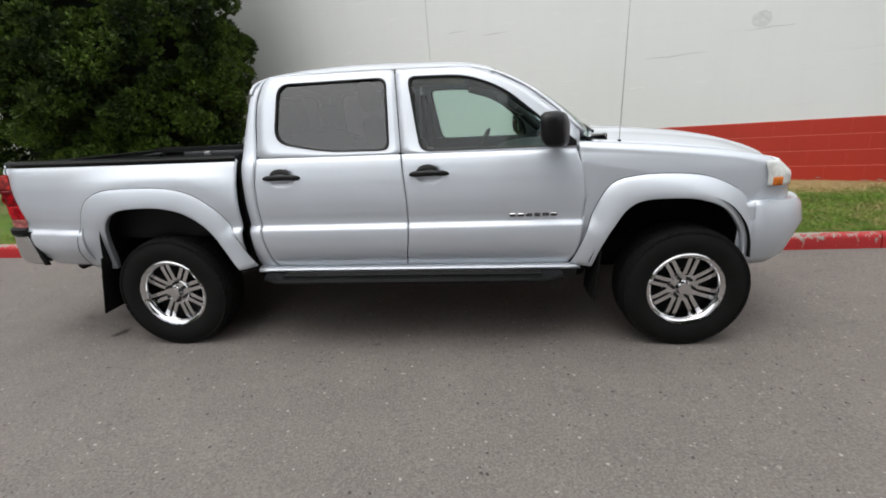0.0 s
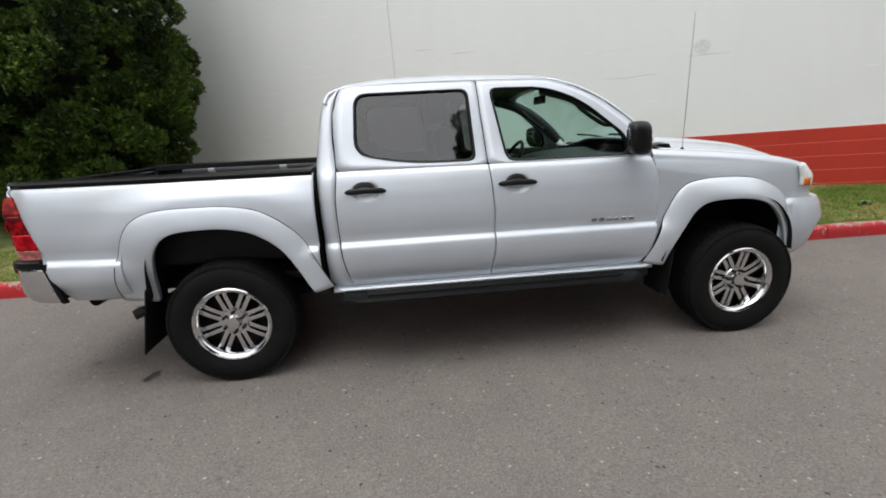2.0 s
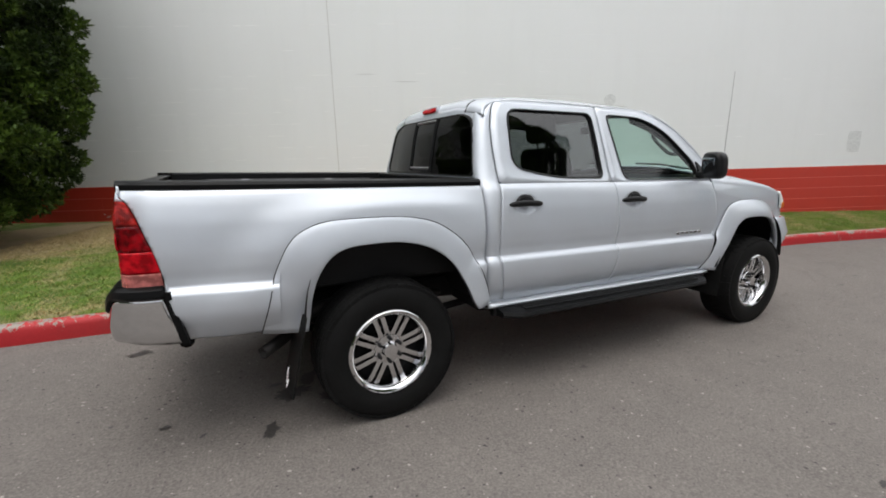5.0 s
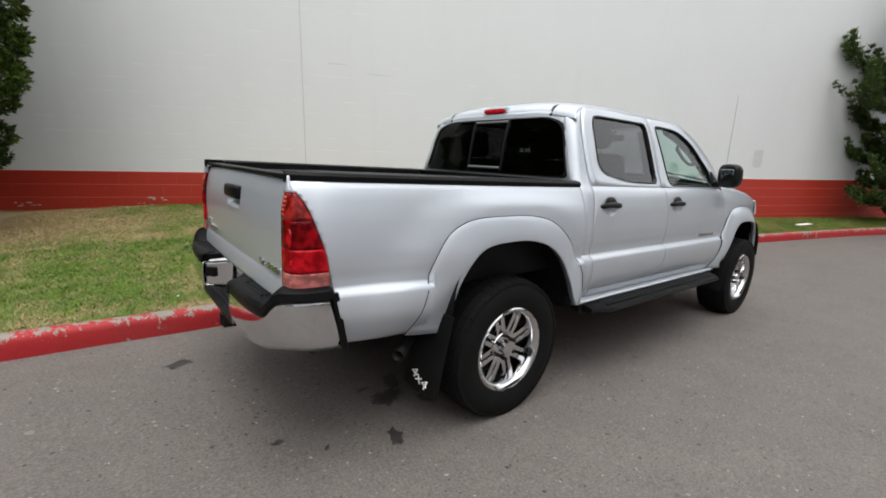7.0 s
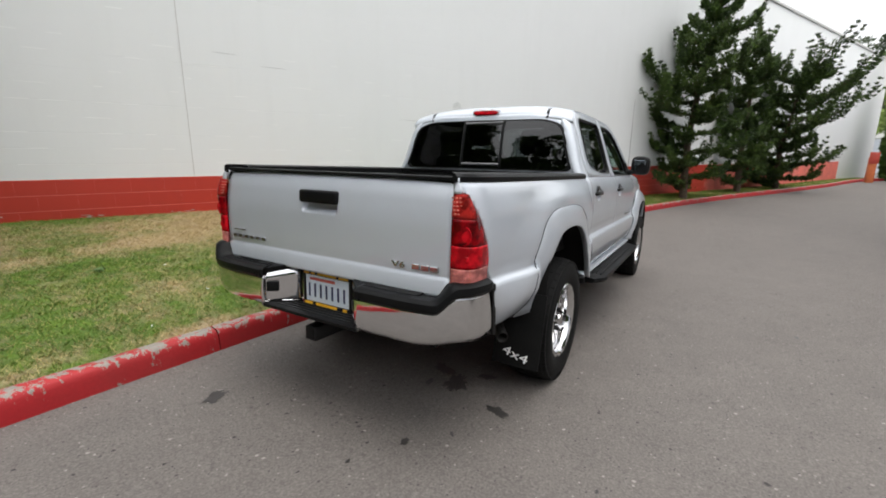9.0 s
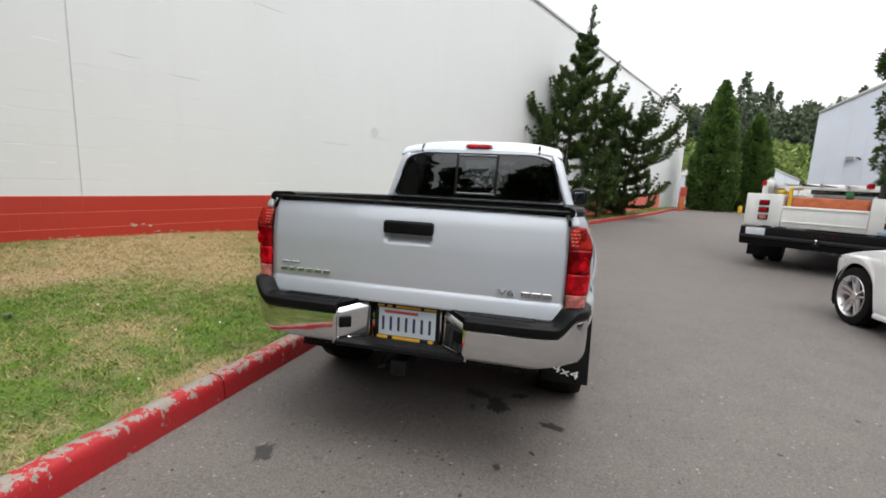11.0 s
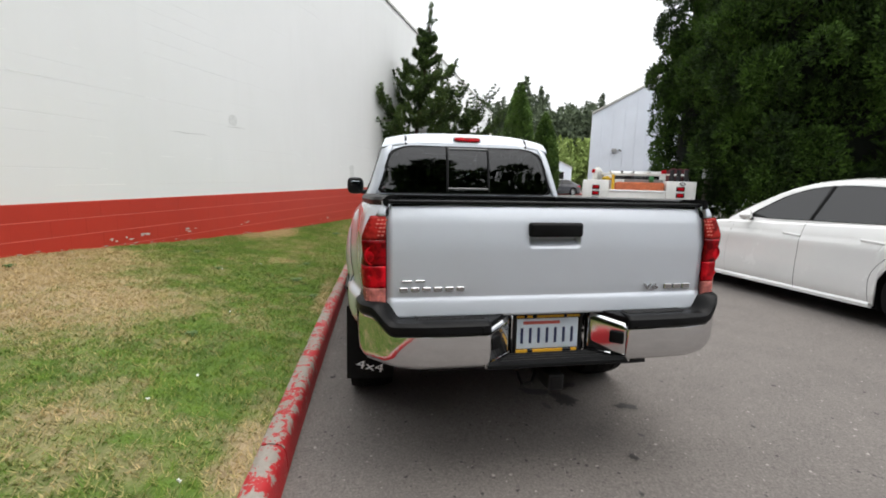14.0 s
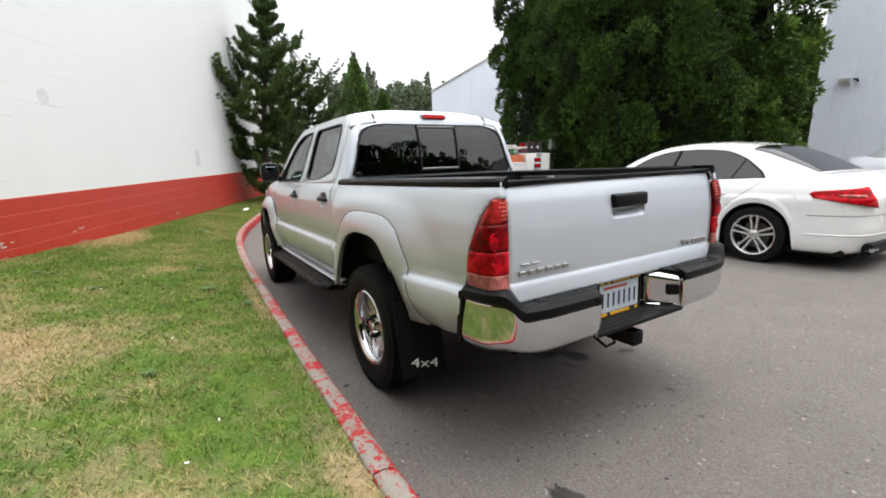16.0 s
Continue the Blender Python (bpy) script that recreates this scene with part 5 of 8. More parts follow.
def bumper_half(s):
    path = curve(BUMP, 40)
    rows = []
    for i, p in enumerate(path):
        side = sm((p.y - 0.685) / 0.085)
        zt, zb = lerp(0.700, 0.772, side), lerp(0.553, 0.575, sm((i - 17) / 12)) - 0.02 * sm((i - 30) / 10)
        nrm = Vector((path[min(i + 1, 40)] - path[max(i - 1, 0)])).normalized()
        n = Vector((nrm.y, -nrm.x)) * -1
        row = []
        for t in steps(0, 1, 10):
            z = lerp(zb, zt, t)
            o = 0.005 * math.sin(math.pi * t) + 0.002 * t - 0.05 * max(0, 0.16 - t) * (1 + side)
            q = p + n * o
            fwd = 0.05 * sm((i - 34) / 6) * (1 - t)
            row.append((q.x + fwd, s * q.y, z))
        rows.append(row)
    part("chrome_face", face_out(rows_bm(rows), (0, 0, 0.65)), CHROME, bumper, "polished chrome bumper face", thick=0.006)
    # pad over the chrome
    rows = []
    for i, p in enumerate(path):
        side = sm((p.y - 0.685) / 0.085)
        zt = lerp(0.700, 0.772, side)
        c = Vector((-1.0, 0.60 * min(1, p.y / 0.60)))
        q = lambda k, z: (lerp(p.x, c.x, k), s * lerp(p.y, c.y, k), z)
        rows.append([q(-0.035, zt - 0.010), q(-0.075, zt + 0.004), q(-0.06, zt + 0.030), q(0.02, zt + 0.043), q(0.18, zt + 0.046), q(0.7, zt + 0.044), q(0.85, zt + 0.03)])
    part("step_pad", face_out(rows_bm(rows), (0, 0, 0.5)), TRIM, bumper, "ribbed black step pad", thick=0.01)
    for k in (0.22, 0.31, 0.40, 0.49):
        pts = []
        for i, p in enumerate(path[1:19]):
            side = sm((i - 16) / 12)
            c = Vector((-1.0, 0.60 * min(1, p.y / 0.60)))
            pts.append((lerp(p.x, c.x, k), s * lerp(p.y, c.y, k), lerp(0.700, 0.785, side) + 0.046))
        part("tread_rib", tube(pts, 0.005, 5), SATIN, bumper)
    # black strip added where the gap beside the chrome shows dark
    part("bumper_gap_strip", closed_out(rows_bm([[(-0.962 + 0.05 * (1 - t), s * 0.812, z), (-0.962 + 0.05 * (1 - t), s * (0.834 - 0.012 * (1 - t)), z), (-0.936 + 0.05 * (1 - t), s * (0.836 - 0.012 * (1 - t)), z), (-0.930 + 0.05 * (1 - t), s * 0.806, z)] for t, z in ((0.0, 0.556), (0.3, 0.62), (0.7, 0.72), (1.0, 0.79))], closed=True, caps=True)), TRIM, bumper, "black strip over the gap at the end of the bumper")
    # angled return into the dip, with its dark socket
    rows = [[(lerp(-1.197, -1.072, t), s * lerp(0.318, 0.172, t), lerp(0.545, lerp(0.705, 0.742, t), u)) for u in steps(0, 1, 5)] for t in steps(0, 1, 6)]
    part("chrome_return", face_out(rows_bm(rows), (-1.16, s * 0.6, 0.65)), CHROME, bumper, thick=0.006)
    sock = block((-0.030, -0.010, -0.027), (0.030, 0.010, 0.027), 0.008, 2)
    part("socket_cover", moved(sock, Matrix.Translation((-1.164, s * 0.272, 0.645)) @ Matrix.Rotation(radians(s * -49.5), 4, "Z")), TRIM, bumper)
    rows = [[(lerp(-1.212, -1.06, t), s * lerp(0.335, 0.160, t), lerp(0.706, 0.744, t) + dz) for dz in (-0.012, 0.022)] + [(lerp(-1.15, -1.03, t), s * lerp(0.40, 0.30, t), lerp(0.750, 0.755, t))] for t in steps(0, 1, 6)]
    part("pad_edge", face_out(rows_bm(rows), (-1.1, s * 0.5, 0.6)), TRIM, bumper, thick=0.008)


mirrored(bumper_half)
part("plate_recess", block((-1.056, -0.18, 0.545), (-1.046, 0.18, 0.750), 0.004), CHROME, bumper, "chrome plate behind the number plate")
step = closed_out(rows_bm([[(-1.188, y * 0.302, 0.538), (-1.198, y * 0.309, 0.543), (-1.196, y * 0.309, 0.557), (-1.179, y * 0.302, 0.563), (-1.073, y * 0.205, 0.560), (-1.073, y * 0.205, 0.536)] for y in steps(-1, 1, 12)], closed=True, caps=True))
part("centre_step", step, TRIM, bumper, "black plastic centre step")
for x in (-1.165, -1.140, -1.115, -1.090):
    w = lerp(0.205, 0.300, (-1.073 - x) / 0.125) - 0.03
    part("tread_rib", tube([(x, -w, 0.562), (x, w, 0.562)], 0.004, 5), SATIN, bumper)
for s in (-1, 1):
    part("chrome_edge", tube([(-1.190, s * 0.308, 0.566), (-1.076, s * 0.182, 0.568)], 0.0055, 6), CHROME, bumper)
# dark blocks added behind the bumper ends so the gaps stay black
mirrored(lambda s: part("gap_filler", block((-0.985, min(s * 0.70, s * 0.785), 0.57), (-0.90, max(s * 0.70, s * 0.785), 0.80), 0.01), UNDER, bumper))
part("lower_valance", block((-1.03, -0.78, 0.56), (-0.98, 0.78, 0.75), 0.02), UNDER, bumper)

plate = part("number_plate", block((-1.0630, -0.150, 0.566), (-1.0560, 0.150, 0.718), 0.002), plain("plate_white", (0.66, 0.73, 0.80), 0.4, 0, 0.1, 12), pickup, "white number plate in a black frame with yellow strips")
plate_frame = closed_out(rows_bm([[(-1.0660, 0.162 * a, 0.642 + 0.088 * b), (-1.0690, 0.150 * a, 0.642 + 0.076 * b), (-1.0620, 0.142 * a, 0.642 + 0.066 * b), (-1.0540, 0.162 * a, 0.642 + 0.088 * b)] for a, b in ((-1, -1), (1, -1), (1, 1), (-1, 1), (-1, -1))], closed=True))
part("plate_frame", plate_frame, SATIN, plate)
YELLOW = plain("plate_yellow", (0.80, 0.42, 0.02), 0.5, 0, 0.05)
NAVY = plain("plate_ink", (0.02, 0.03, 0.09), 0.5, 0, 0.05)
for z0, z1, spans in ((0.712, 0.728, [(-0.145, -0.085), (-0.070, 0.055), (0.075, 0.10), (0.115, 0.148)]), (0.556, 0.574, [(-0.135, -0.11), (-0.070, 0.070), (0.095, 0.148)])):
    for a, b in spans:
        part("frame_bar", block((-1.0715, a, z0 + 0.003), (-1.0655, b, z1 - 0.002), 0.001, 1), YELLOW, plate)
for k in range(7):
    y = 0.120 - 0.039 * k
    part("plate_bar", block((-1.0652, y - 0.0062, 0.598), (-1.0625, y + 0.0062, 0.668), 0.001, 1), NAVY, plate)
part("plate_bar", block((-1.0652, -0.055, 0.684), (-1.0625, 0.115, 0.698), 0.001, 1), plain("plate_red_ink", (0.55, 0.10, 0.08), 0.5), plate)

# hitch, exhaust, axle, frame
hitch = part("hitch_receiver", block((-1.175, -0.035, 0.425), (-0.85, 0.035, 0.495), 0.006), SATIN, pickup, "black square hitch receiver tube")
part("tube_mouth", block((-1.179, -0.027, 0.433), (-1.165, 0.027, 0.487), 0.004), UNDER, hitch)
part("safety_loop", tube([(-1.06, 0.05, 0.47), (-1.11, 0.085, 0.44), (-1.09, 0.12, 0.42), (-1.02, 0.12, 0.45)], 0.008), SATIN, hitch)
part("cross_tube", tube([(-0.92, -0.55, 0.47), (-0.92, 0.55, 0.47)], 0.035, 10), UNDER, hitch)
part("exhaust_pipe", tube(curve([(0.6, -0.45, 0.50), (0.2, -0.55, 0.56), (-0.25, -0.55, 0.56), (-0.46, -0.64, 0.46), (-0.60, -0.74, 0.42)], 16), 0.030, 12, False), plain("rusty_steel", (0.018, 0.016, 0.015), 0.6, 0.4, 0.3), pickup, "dull steel exhaust tail pipe", thick=0.003)
part("rear_axle", tube([(0, -0.70, HUB_Z), (0, 0.70, HUB_Z)], 0.045, 12), UNDER, pickup)
part("differential", lathe([(0.0, -0.13), (0.10, -0.10), (0.135, 0.0), (0.10, 0.10), (0.0, 0.13)], 16), UNDER, pickup).location = (0, 0.05, HUB_Z)
part("front_axle", tube([(WHEELBASE, -0.70, HUB_Z), (WHEELBASE, 0.70, HUB_Z)], 0.04, 10), UNDER, pickup)
mirrored(lambda s: part("frame_rail", block((-1.0, min(s * 0.42, s * 0.52), 0.50), (3.7, max(s * 0.42, s * 0.52), 0.62), 0.01), UNDER, pickup))
part("floor_pan", block((0.56, -0.80, 0.47), (2.75, 0.80, 0.56), 0.02), UNDER, pickup)
# unseen tank-like block, hung low to cut light leaking under the pickup
part("tank_light_block", block((0.75, 0.12, 0.30), (1.75, 0.62, 0.50), 0.05), UNDER, pickup)
part("propshaft", tube([(0.1, 0.0, HUB_Z + 0.02), (1.4, 0.0, 0.42)], 0.04, 10), UNDER, pickup)
# oversized unseen block that darkens the ground below from the far side
part("gearbox_light_block", block((0.95, -0.50, 0.30), (2.75, 0.24, 0.50), 0.06), UNDER, pickup)
part("engine_sump", block((2.7, -0.35, 0.36), (3.6, 0.35, 0.9), 0.06), UNDER, pickup)
part("spare_tyre", lathe([(0.17, -0.09), (0.33, -0.10), (0.36, 0.0), (0.33, 0.10), (0.17, 0.09)], 32, "z"), RUBBER, pickup).location = (-0.66, 0.0, 0.56)
mirrored(lambda s: part("leaf_spring", tube(curve([(-0.68, s * 0.52, 0.48), (0, s * 0.53, 0.40), (0.72, s * 0.52, 0.46)], 12), 0.024, 6), UNDER, pickup))


def mud_flap(s, x, back, letters, low=0.235):
    rows = [[(x - back * (0.60 - z) * 0.45 + dx, s * y, z) for dx, y in ((0, 0.645), (-0.008, 0.77), (0, 0.90), (0.008, 0.90), (0.006, 0.77), (0.008, 0.645))] for z in steps(low, 0.62, 6)]
    f = part("mud_flap", closed_out(rows_bm(rows, closed=True, caps=True)), RUBBER, pickup, "black rubber mud flap")
    if letters:
        z = 0.298
        words("lettering", "4x4", 0.068, Matrix.Translation((x - back * 0.3 * 0.45 - 0.014, s * 0.775, z)) @ Matrix.Rotation(radians(-90), 4, "Z") @ Matrix.Rotation(radians(82), 4, "X") @ Matrix(((1.5, 0.35, 0, 0), (0, 0.85, 0, 0), (0, 0, 1, 0), (0, 0, 0, 1))), plain("white_ink", (0.8, 0.8, 0.8), 0.5, 0, 0.03), f, "white raised lettering")


for s in (-1, 1):
    mud_flap(s, -0.425, 0.45, True)
    mud_flap(s, 2.72, 0.20, False, 0.31)


def running_board(s):
    rows = []
    for x in [0.66, 0.67, 0.70] + steps(0.75, 2.42, 20) + [2.47, 2.50, 2.51]:
        k = 1 - 0.06 * (sm((0.75 - x) / 0.09) + sm((x - 2.42) / 0.09))
        rows.append([(x, s * y * k, z) for y, z in ((0.80, 0.490), (0.90, 0.494), (0.965, 0.484), (0.975, 0.468), (0.96, 0.452), (0.88, 0.445), (0.80, 0.455))])
    b = part("running_board", closed_out(rows_bm(rows, closed=True, caps=True)), TRIM, pickup, "black side step with ribbed tread")
    for y in (0.865, 0.895, 0.925):
        part("tread_strip", tube([(0.80, s * y, 0.495), (2.38, s * y, 0.495)], 0.006, 6), TRIM, b)
    for x in (0.78, 1.30, 1.85, 2.35):
        part("bracket", tube([(x, s * 0.70, 0.50), (x, s * 0.86, 0.465)], 0.018, 6), SATIN, b)
    part("clad_strip", block((0.64, min(s * 0.80, s * 0.842), 0.44), (2.60, max(s * 0.80, s * 0.842), 0.50), 0.008), SATIN, b)


mirrored(running_board)


def mirror(s):
    c = Vector((2.435, s * 0.915, 1.318))
    rows = []
    for t in steps(-1, 1, 14):
        k = (1 - abs(t) ** 3.0) ** (1 / 3.0) if abs(t) < 1 else 0.0
        k = max(k, 0.05)
        rows.append([(c.x + 0.070 * t - 0.014 * math.sin(a) * k - 0.033 * math.copysign(abs(math.cos(a)) ** 0.6, math.cos(a)) * (0.4 + 0.6 * k), c.y + s * (0.094 * math.copysign(abs(math.cos(a)) ** 0.6, math.cos(a)) * (0.75 + 0.25 * k) * (0.4 + 0.6 * k)), c.z + 0.096 * math.copysign(abs(math.sin(a)) ** 0.6, math.sin(a)) * (0.35 + 0.65 * k)) for a in steps(0, 2 * math.pi * 23 / 24, 23)])
    m = part("wing_mirror", closed_out(rows_bm(rows, closed=True, caps=True)), SATIN, pickup, "glossy black door mirror housing")
    part("mirror_glass", moved(block((-0.006, -0.056, -0.054), (0.002, 0.056, 0.054), 0.02, 3), Matrix.Translation(c + Vector((-0.062, 0, 0))) @ Matrix.Rotation(radians(s * 20), 4, "Z") @ Matrix.Rotation(radians(-10), 4, "Y")), MIRROR, m)
    part("mirror_arm", tube([(2.46, s * 0.79, 1.245), (2.44, s * 0.85, 1.252), (2.42, s * 0.87, 1.268)], [0.030, 0.026, 0.030], 10), SATIN, m)
    part("mirror_sail", closed_out(rows_bm([[(2.455, s * (half_width(2.455, 1.335) + d), 1.345), (2.47, s * (half_width(2.47, 1.225) + d), 1.222), (2.575, s * (half_width(2.575, 1.225) + d), 1.222), (2.575, s * (half_width(2.575, 1.245) + d), 1.25)] for d in (-0.01, 0.010)], closed=True, caps=True)), SATIN, m)


mirrored(mirror)
antenna = part("antenna", tube([(2.83, -0.735, 1.19), (2.832, -0.735, 1.6), (2.834, -0.735, 2.02)], [0.0028, 0.0022, 0.0014], 6), plain("antenna_steel", (0.42, 0.42, 0.42), 0.35, 0.8), pickup, "thin steel whip antenna")
part("antenna_base", lathe([(0.0, 0.05), (0.010, 0.045), (0.013, 0.02), (0.019, 0.0), (0.0, -0.01)], 14, "z"), SATIN, antenna).location = (2.83, -0.735, 1.195)

# cabin
part("cabin_lining", face_out(rows_bm([[(x, y, roof_at(x, y)[2] - 0.045) for y in steps(-0.58, 0.58, 12)] for x in steps(0.68, 2.05, 12)]), (1.3, 0, 3)), DASH, pickup, "dark headlining", thick=0.01)


def seat(x, y, wide):
    st = part("seat_cushion", block((x - 0.25, y - wide / 2, 0.80), (x + 0.27, y + wide / 2, 0.97), 0.05, 3), CLOTH, pickup, "grey cloth seat")
    back = block((-0.07, -wide / 2, 0), (0.07, wide / 2, 0.52 if wide < 0.7 else 0.44), 0.05, 3, (0.8, 0.86))
    part("seat_back", moved(back, Matrix.Translation((x - 0.27, y, 0.92)) @ Matrix.Rotation(radians(-14), 4, "Y")), CLOTH, st)
    for dy in ([0] if wide < 0.7 else [-0.36, 0.36]):
        head = block((-0.055, -0.125, 0), (0.055, 0.125, 0.19), 0.045, 3)
        part("headrest", moved(head, Matrix.Translation((x - 0.405, y + dy, 1.46 if wide < 0.7 else 1.36)) @ Matrix.Rotation(radians(-10), 4, "Y")), CLOTH, st)
        for e in (-0.05, 0.05):
            part("headrest_rod", tube([(x - 0.385, y + dy + e, 1.36), (x - 0.405, y + dy + e, 1.48)], 0.007, 6), CHROME, st)


seat(1.72, -0.37, 0.52)
seat(1.72, 0.37, 0.52)
seat(1.20, 0.0, 1.30)
dash = part("dashboard", closed_out(rows_bm([[(x, y, z + 0.03 * math.exp(-((y - 0.37) / 0.2) ** 2) * (1 if z > 1.1 else 0)) for x, z in ((2.16, 0.85), (2.14, 1.06), (2.20, 1.15), (2.34, 1.185), (2.66, 1.20), (2.70, 0.85))] for y in steps(-0.72, 0.72, 24)], closed=True, caps=True)), DASH, pickup, "dark grey dashboard")
for y in (-0.62, -0.12, 0.12, 0.62):
    part("air_vent", moved(lathe([(0.0, 0.0), (0.045, 0.0), (0.055, 0.008), (0.058, -0.01)], 20, "z"), Matrix.Translation((2.145, y, 1.08)) @ Matrix.Rotation(radians(-80), 4, "Y")), plain("vent_silver", (0.35, 0.35, 0.36), 0.35, 0.6), dash)
wheel_c = Matrix.Translation((2.02, 0.37, 1.13)) @ Matrix.Rotation(radians(-62), 4, "Y")
sw = part("steering_wheel", moved(tube([(0.185 * math.cos(a), 0.185 * math.sin(a), 0) for a in steps(0, 2 * math.pi, 32)], 0.016, 8), wheel_c), SATIN, pickup, "dark four-spoke steering wheel")
part("steering_hub", moved(block((-0.07, -0.08, -0.02), (0.07, 0.08, 0.03), 0.02), wheel_c), DASH, sw)
for a in (0.3, math.pi - 0.3, math.pi + 0.6, -0.6):
    part("steering_spoke", moved(tube([(0.05 * math.sin(a), 0.05 * math.cos(a), 0), (0.18 * math.sin(a), 0.18 * math.cos(a), 0)], 0.014, 6), wheel_c), DASH, sw)
im = part("inside_mirror", block((2.13, -0.115, 1.575), (2.155, 0.115, 1.635), 0.012, 3), SATIN, pickup)
part("mirror_stalk", tube([(2.15, 0, 1.63), (2.19, 0, 1.675)], 0.010, 6), SATIN, im)


# ---------------------------------------------------------------- wheels
def truck_wheel(x, s):
    """Chunky tyre on an eight-twin-spoke alloy rim; the outer face points to s."""
    R, W = TYRE_R, 0.130
    prof = [(0.218, -W + 0.016), (0.240, -W + 0.004), (0.285, -W - 0.004), (0.330, -W + 0.002), (R - 0.024, -W + 0.014), (R - 0.008, -W + 0.030), (R - 0.007, -0.05), (R - 0.007, 0.05),
            (R - 0.008, W - 0.030), (R - 0.022, W - 0.018), (0.330, W - 0.002), (0.285, W + 0.004), (0.240, W - 0.004), (0.218, W - 0.016)]
    wheel = part("road_wheel", lathe([(0.0, -0.03), (0.10, -0.03), (0.10, 0.03), (0.0, 0.03)], 24), DARK_ALLOY, pickup, "wide tyre on a polished alloy wheel")
    tyre = part("tyre", lathe(prof, 80), RUBBER, wheel)
    lugs = bmesh.new()
    for k in range(44):
        a = 2 * math.pi * k / 44
        for row, (y0, y1, twist, up) in enumerate(((-W + 0.006, -0.058, 0.02, 0.0), (-0.050, 0.0, -0.03, 0.5), (0.004, 0.050, 0.03, 0.0), (0.058, W - 0.006, -0.02, 0.5))):
            b = a + up * 2 * math.pi / 44
            q = block((R - 0.016, y0, -0.0235), (R - 0.001, y1, 0.0235), 0.0)
            for v in q.verts:
                v.co.z += twist * (v.co.y - (y0 + y1) / 2) * 5
                if abs(v.co.y) > W - 0.02:
                    v.co.x -= 0.015
            add(lugs, moved(q, Matrix.Rotation(-b, 4, "Y")))
    part("tread", lugs, RUBBER, tyre, smooth=0)
    f = -s
    rim = part("rim", lathe([(0.198, -s * 0.10), (0.198, s * 0.085), (0.205, s * 0.098), (0.222, s * 0.112), (0.226, s * 0.119), (0.220, s * 0.124), (0.208, s * 0.120), (0.196, s * 0.106), (0.190, s * 0.085), (0.186, -s * 0.10)], 72), ALLOY, wheel, "machined alloy rim with a stepped lip")
    part("rim_back", lathe([(0.0, s * 0.0), (0.19, s * -0.005), (0.19, s * -0.02), (0.0, s * -0.02)], 40), DARK_ALLOY, rim)
    for k in range(8):
        a = 2 * math.pi * k / 8 + 0.30
        for d in (-0.0215, 0.0215):
            rows = []
            for r, w, h, z in ((0.045, 0.0215, 0.02, 0.058), (0.078, 0.0212, 0.02, 0.066), (0.090, 0.0150, 0.018, 0.068), (0.15, 0.0145, 0.016, 0.070), (0.182, 0.0155, 0.016, 0.068), (0.194, 0.0165, 0.012, 0.066)):
                o = d * (0.75 + 0.25 * r / 0.2)
                rows.append([(r, s * (z - h), o - w), (r, s * z, o - w + 0.003), (r, s * (z + 0.002), o), (r, s * z, o + w - 0.003), (r, s * (z - h), o + w)])
            part("spoke", moved(closed_out(rows_bm(rows, closed=True, caps=True)), Matrix.Rotation(-a, 4, "Y")), ALLOY, rim)
    part("hub", lathe([(0.0, s * 0.02), (0.082, s * 0.02), (0.085, s * 0.056), (0.074, s * 0.070), (0.044, s * 0.074), (0.040, s * 0.088), (0.036, s * 0.104), (0.0, s * 0.107)], 40), ALLOY, rim)
    for k in range(6):
        a = 2 * math.pi * k / 6 + 0.5
        part("wheel_nut", moved(lathe([(0.0, s * 0.100), (0.008, s * 0.099), (0.011, s * 0.084), (0.011, s * 0.06), (0.0, s * 0.06)], 8), Matrix.Translation((0.062 * math.cos(a), 0, 0.062 * math.sin(a)))), DARK_ALLOY, rim)
    for k in range(16):
        a = 2 * math.pi * k / 16
        part("rim_bolt", moved(lathe([(0.0, s * 0.1275), (0.004, s * 0.126), (0.0045, s * 0.118), (0.0, s * 0.118)], 6), Matrix.Translation((0.2165 * math.cos(a), 0, 0.2165 * math.sin(a)))), DARK_ALLOY, rim)
    wheel.matrix_basis = pose(x, s * 0.762, HUB_Z)
    return wheel


for s in (-1, 1):
    first = truck_wheel(0.0, s)
    copy_thing(first, pose(WHEELBASE, s * 0.762, HUB_Z, 0, 33, 0))

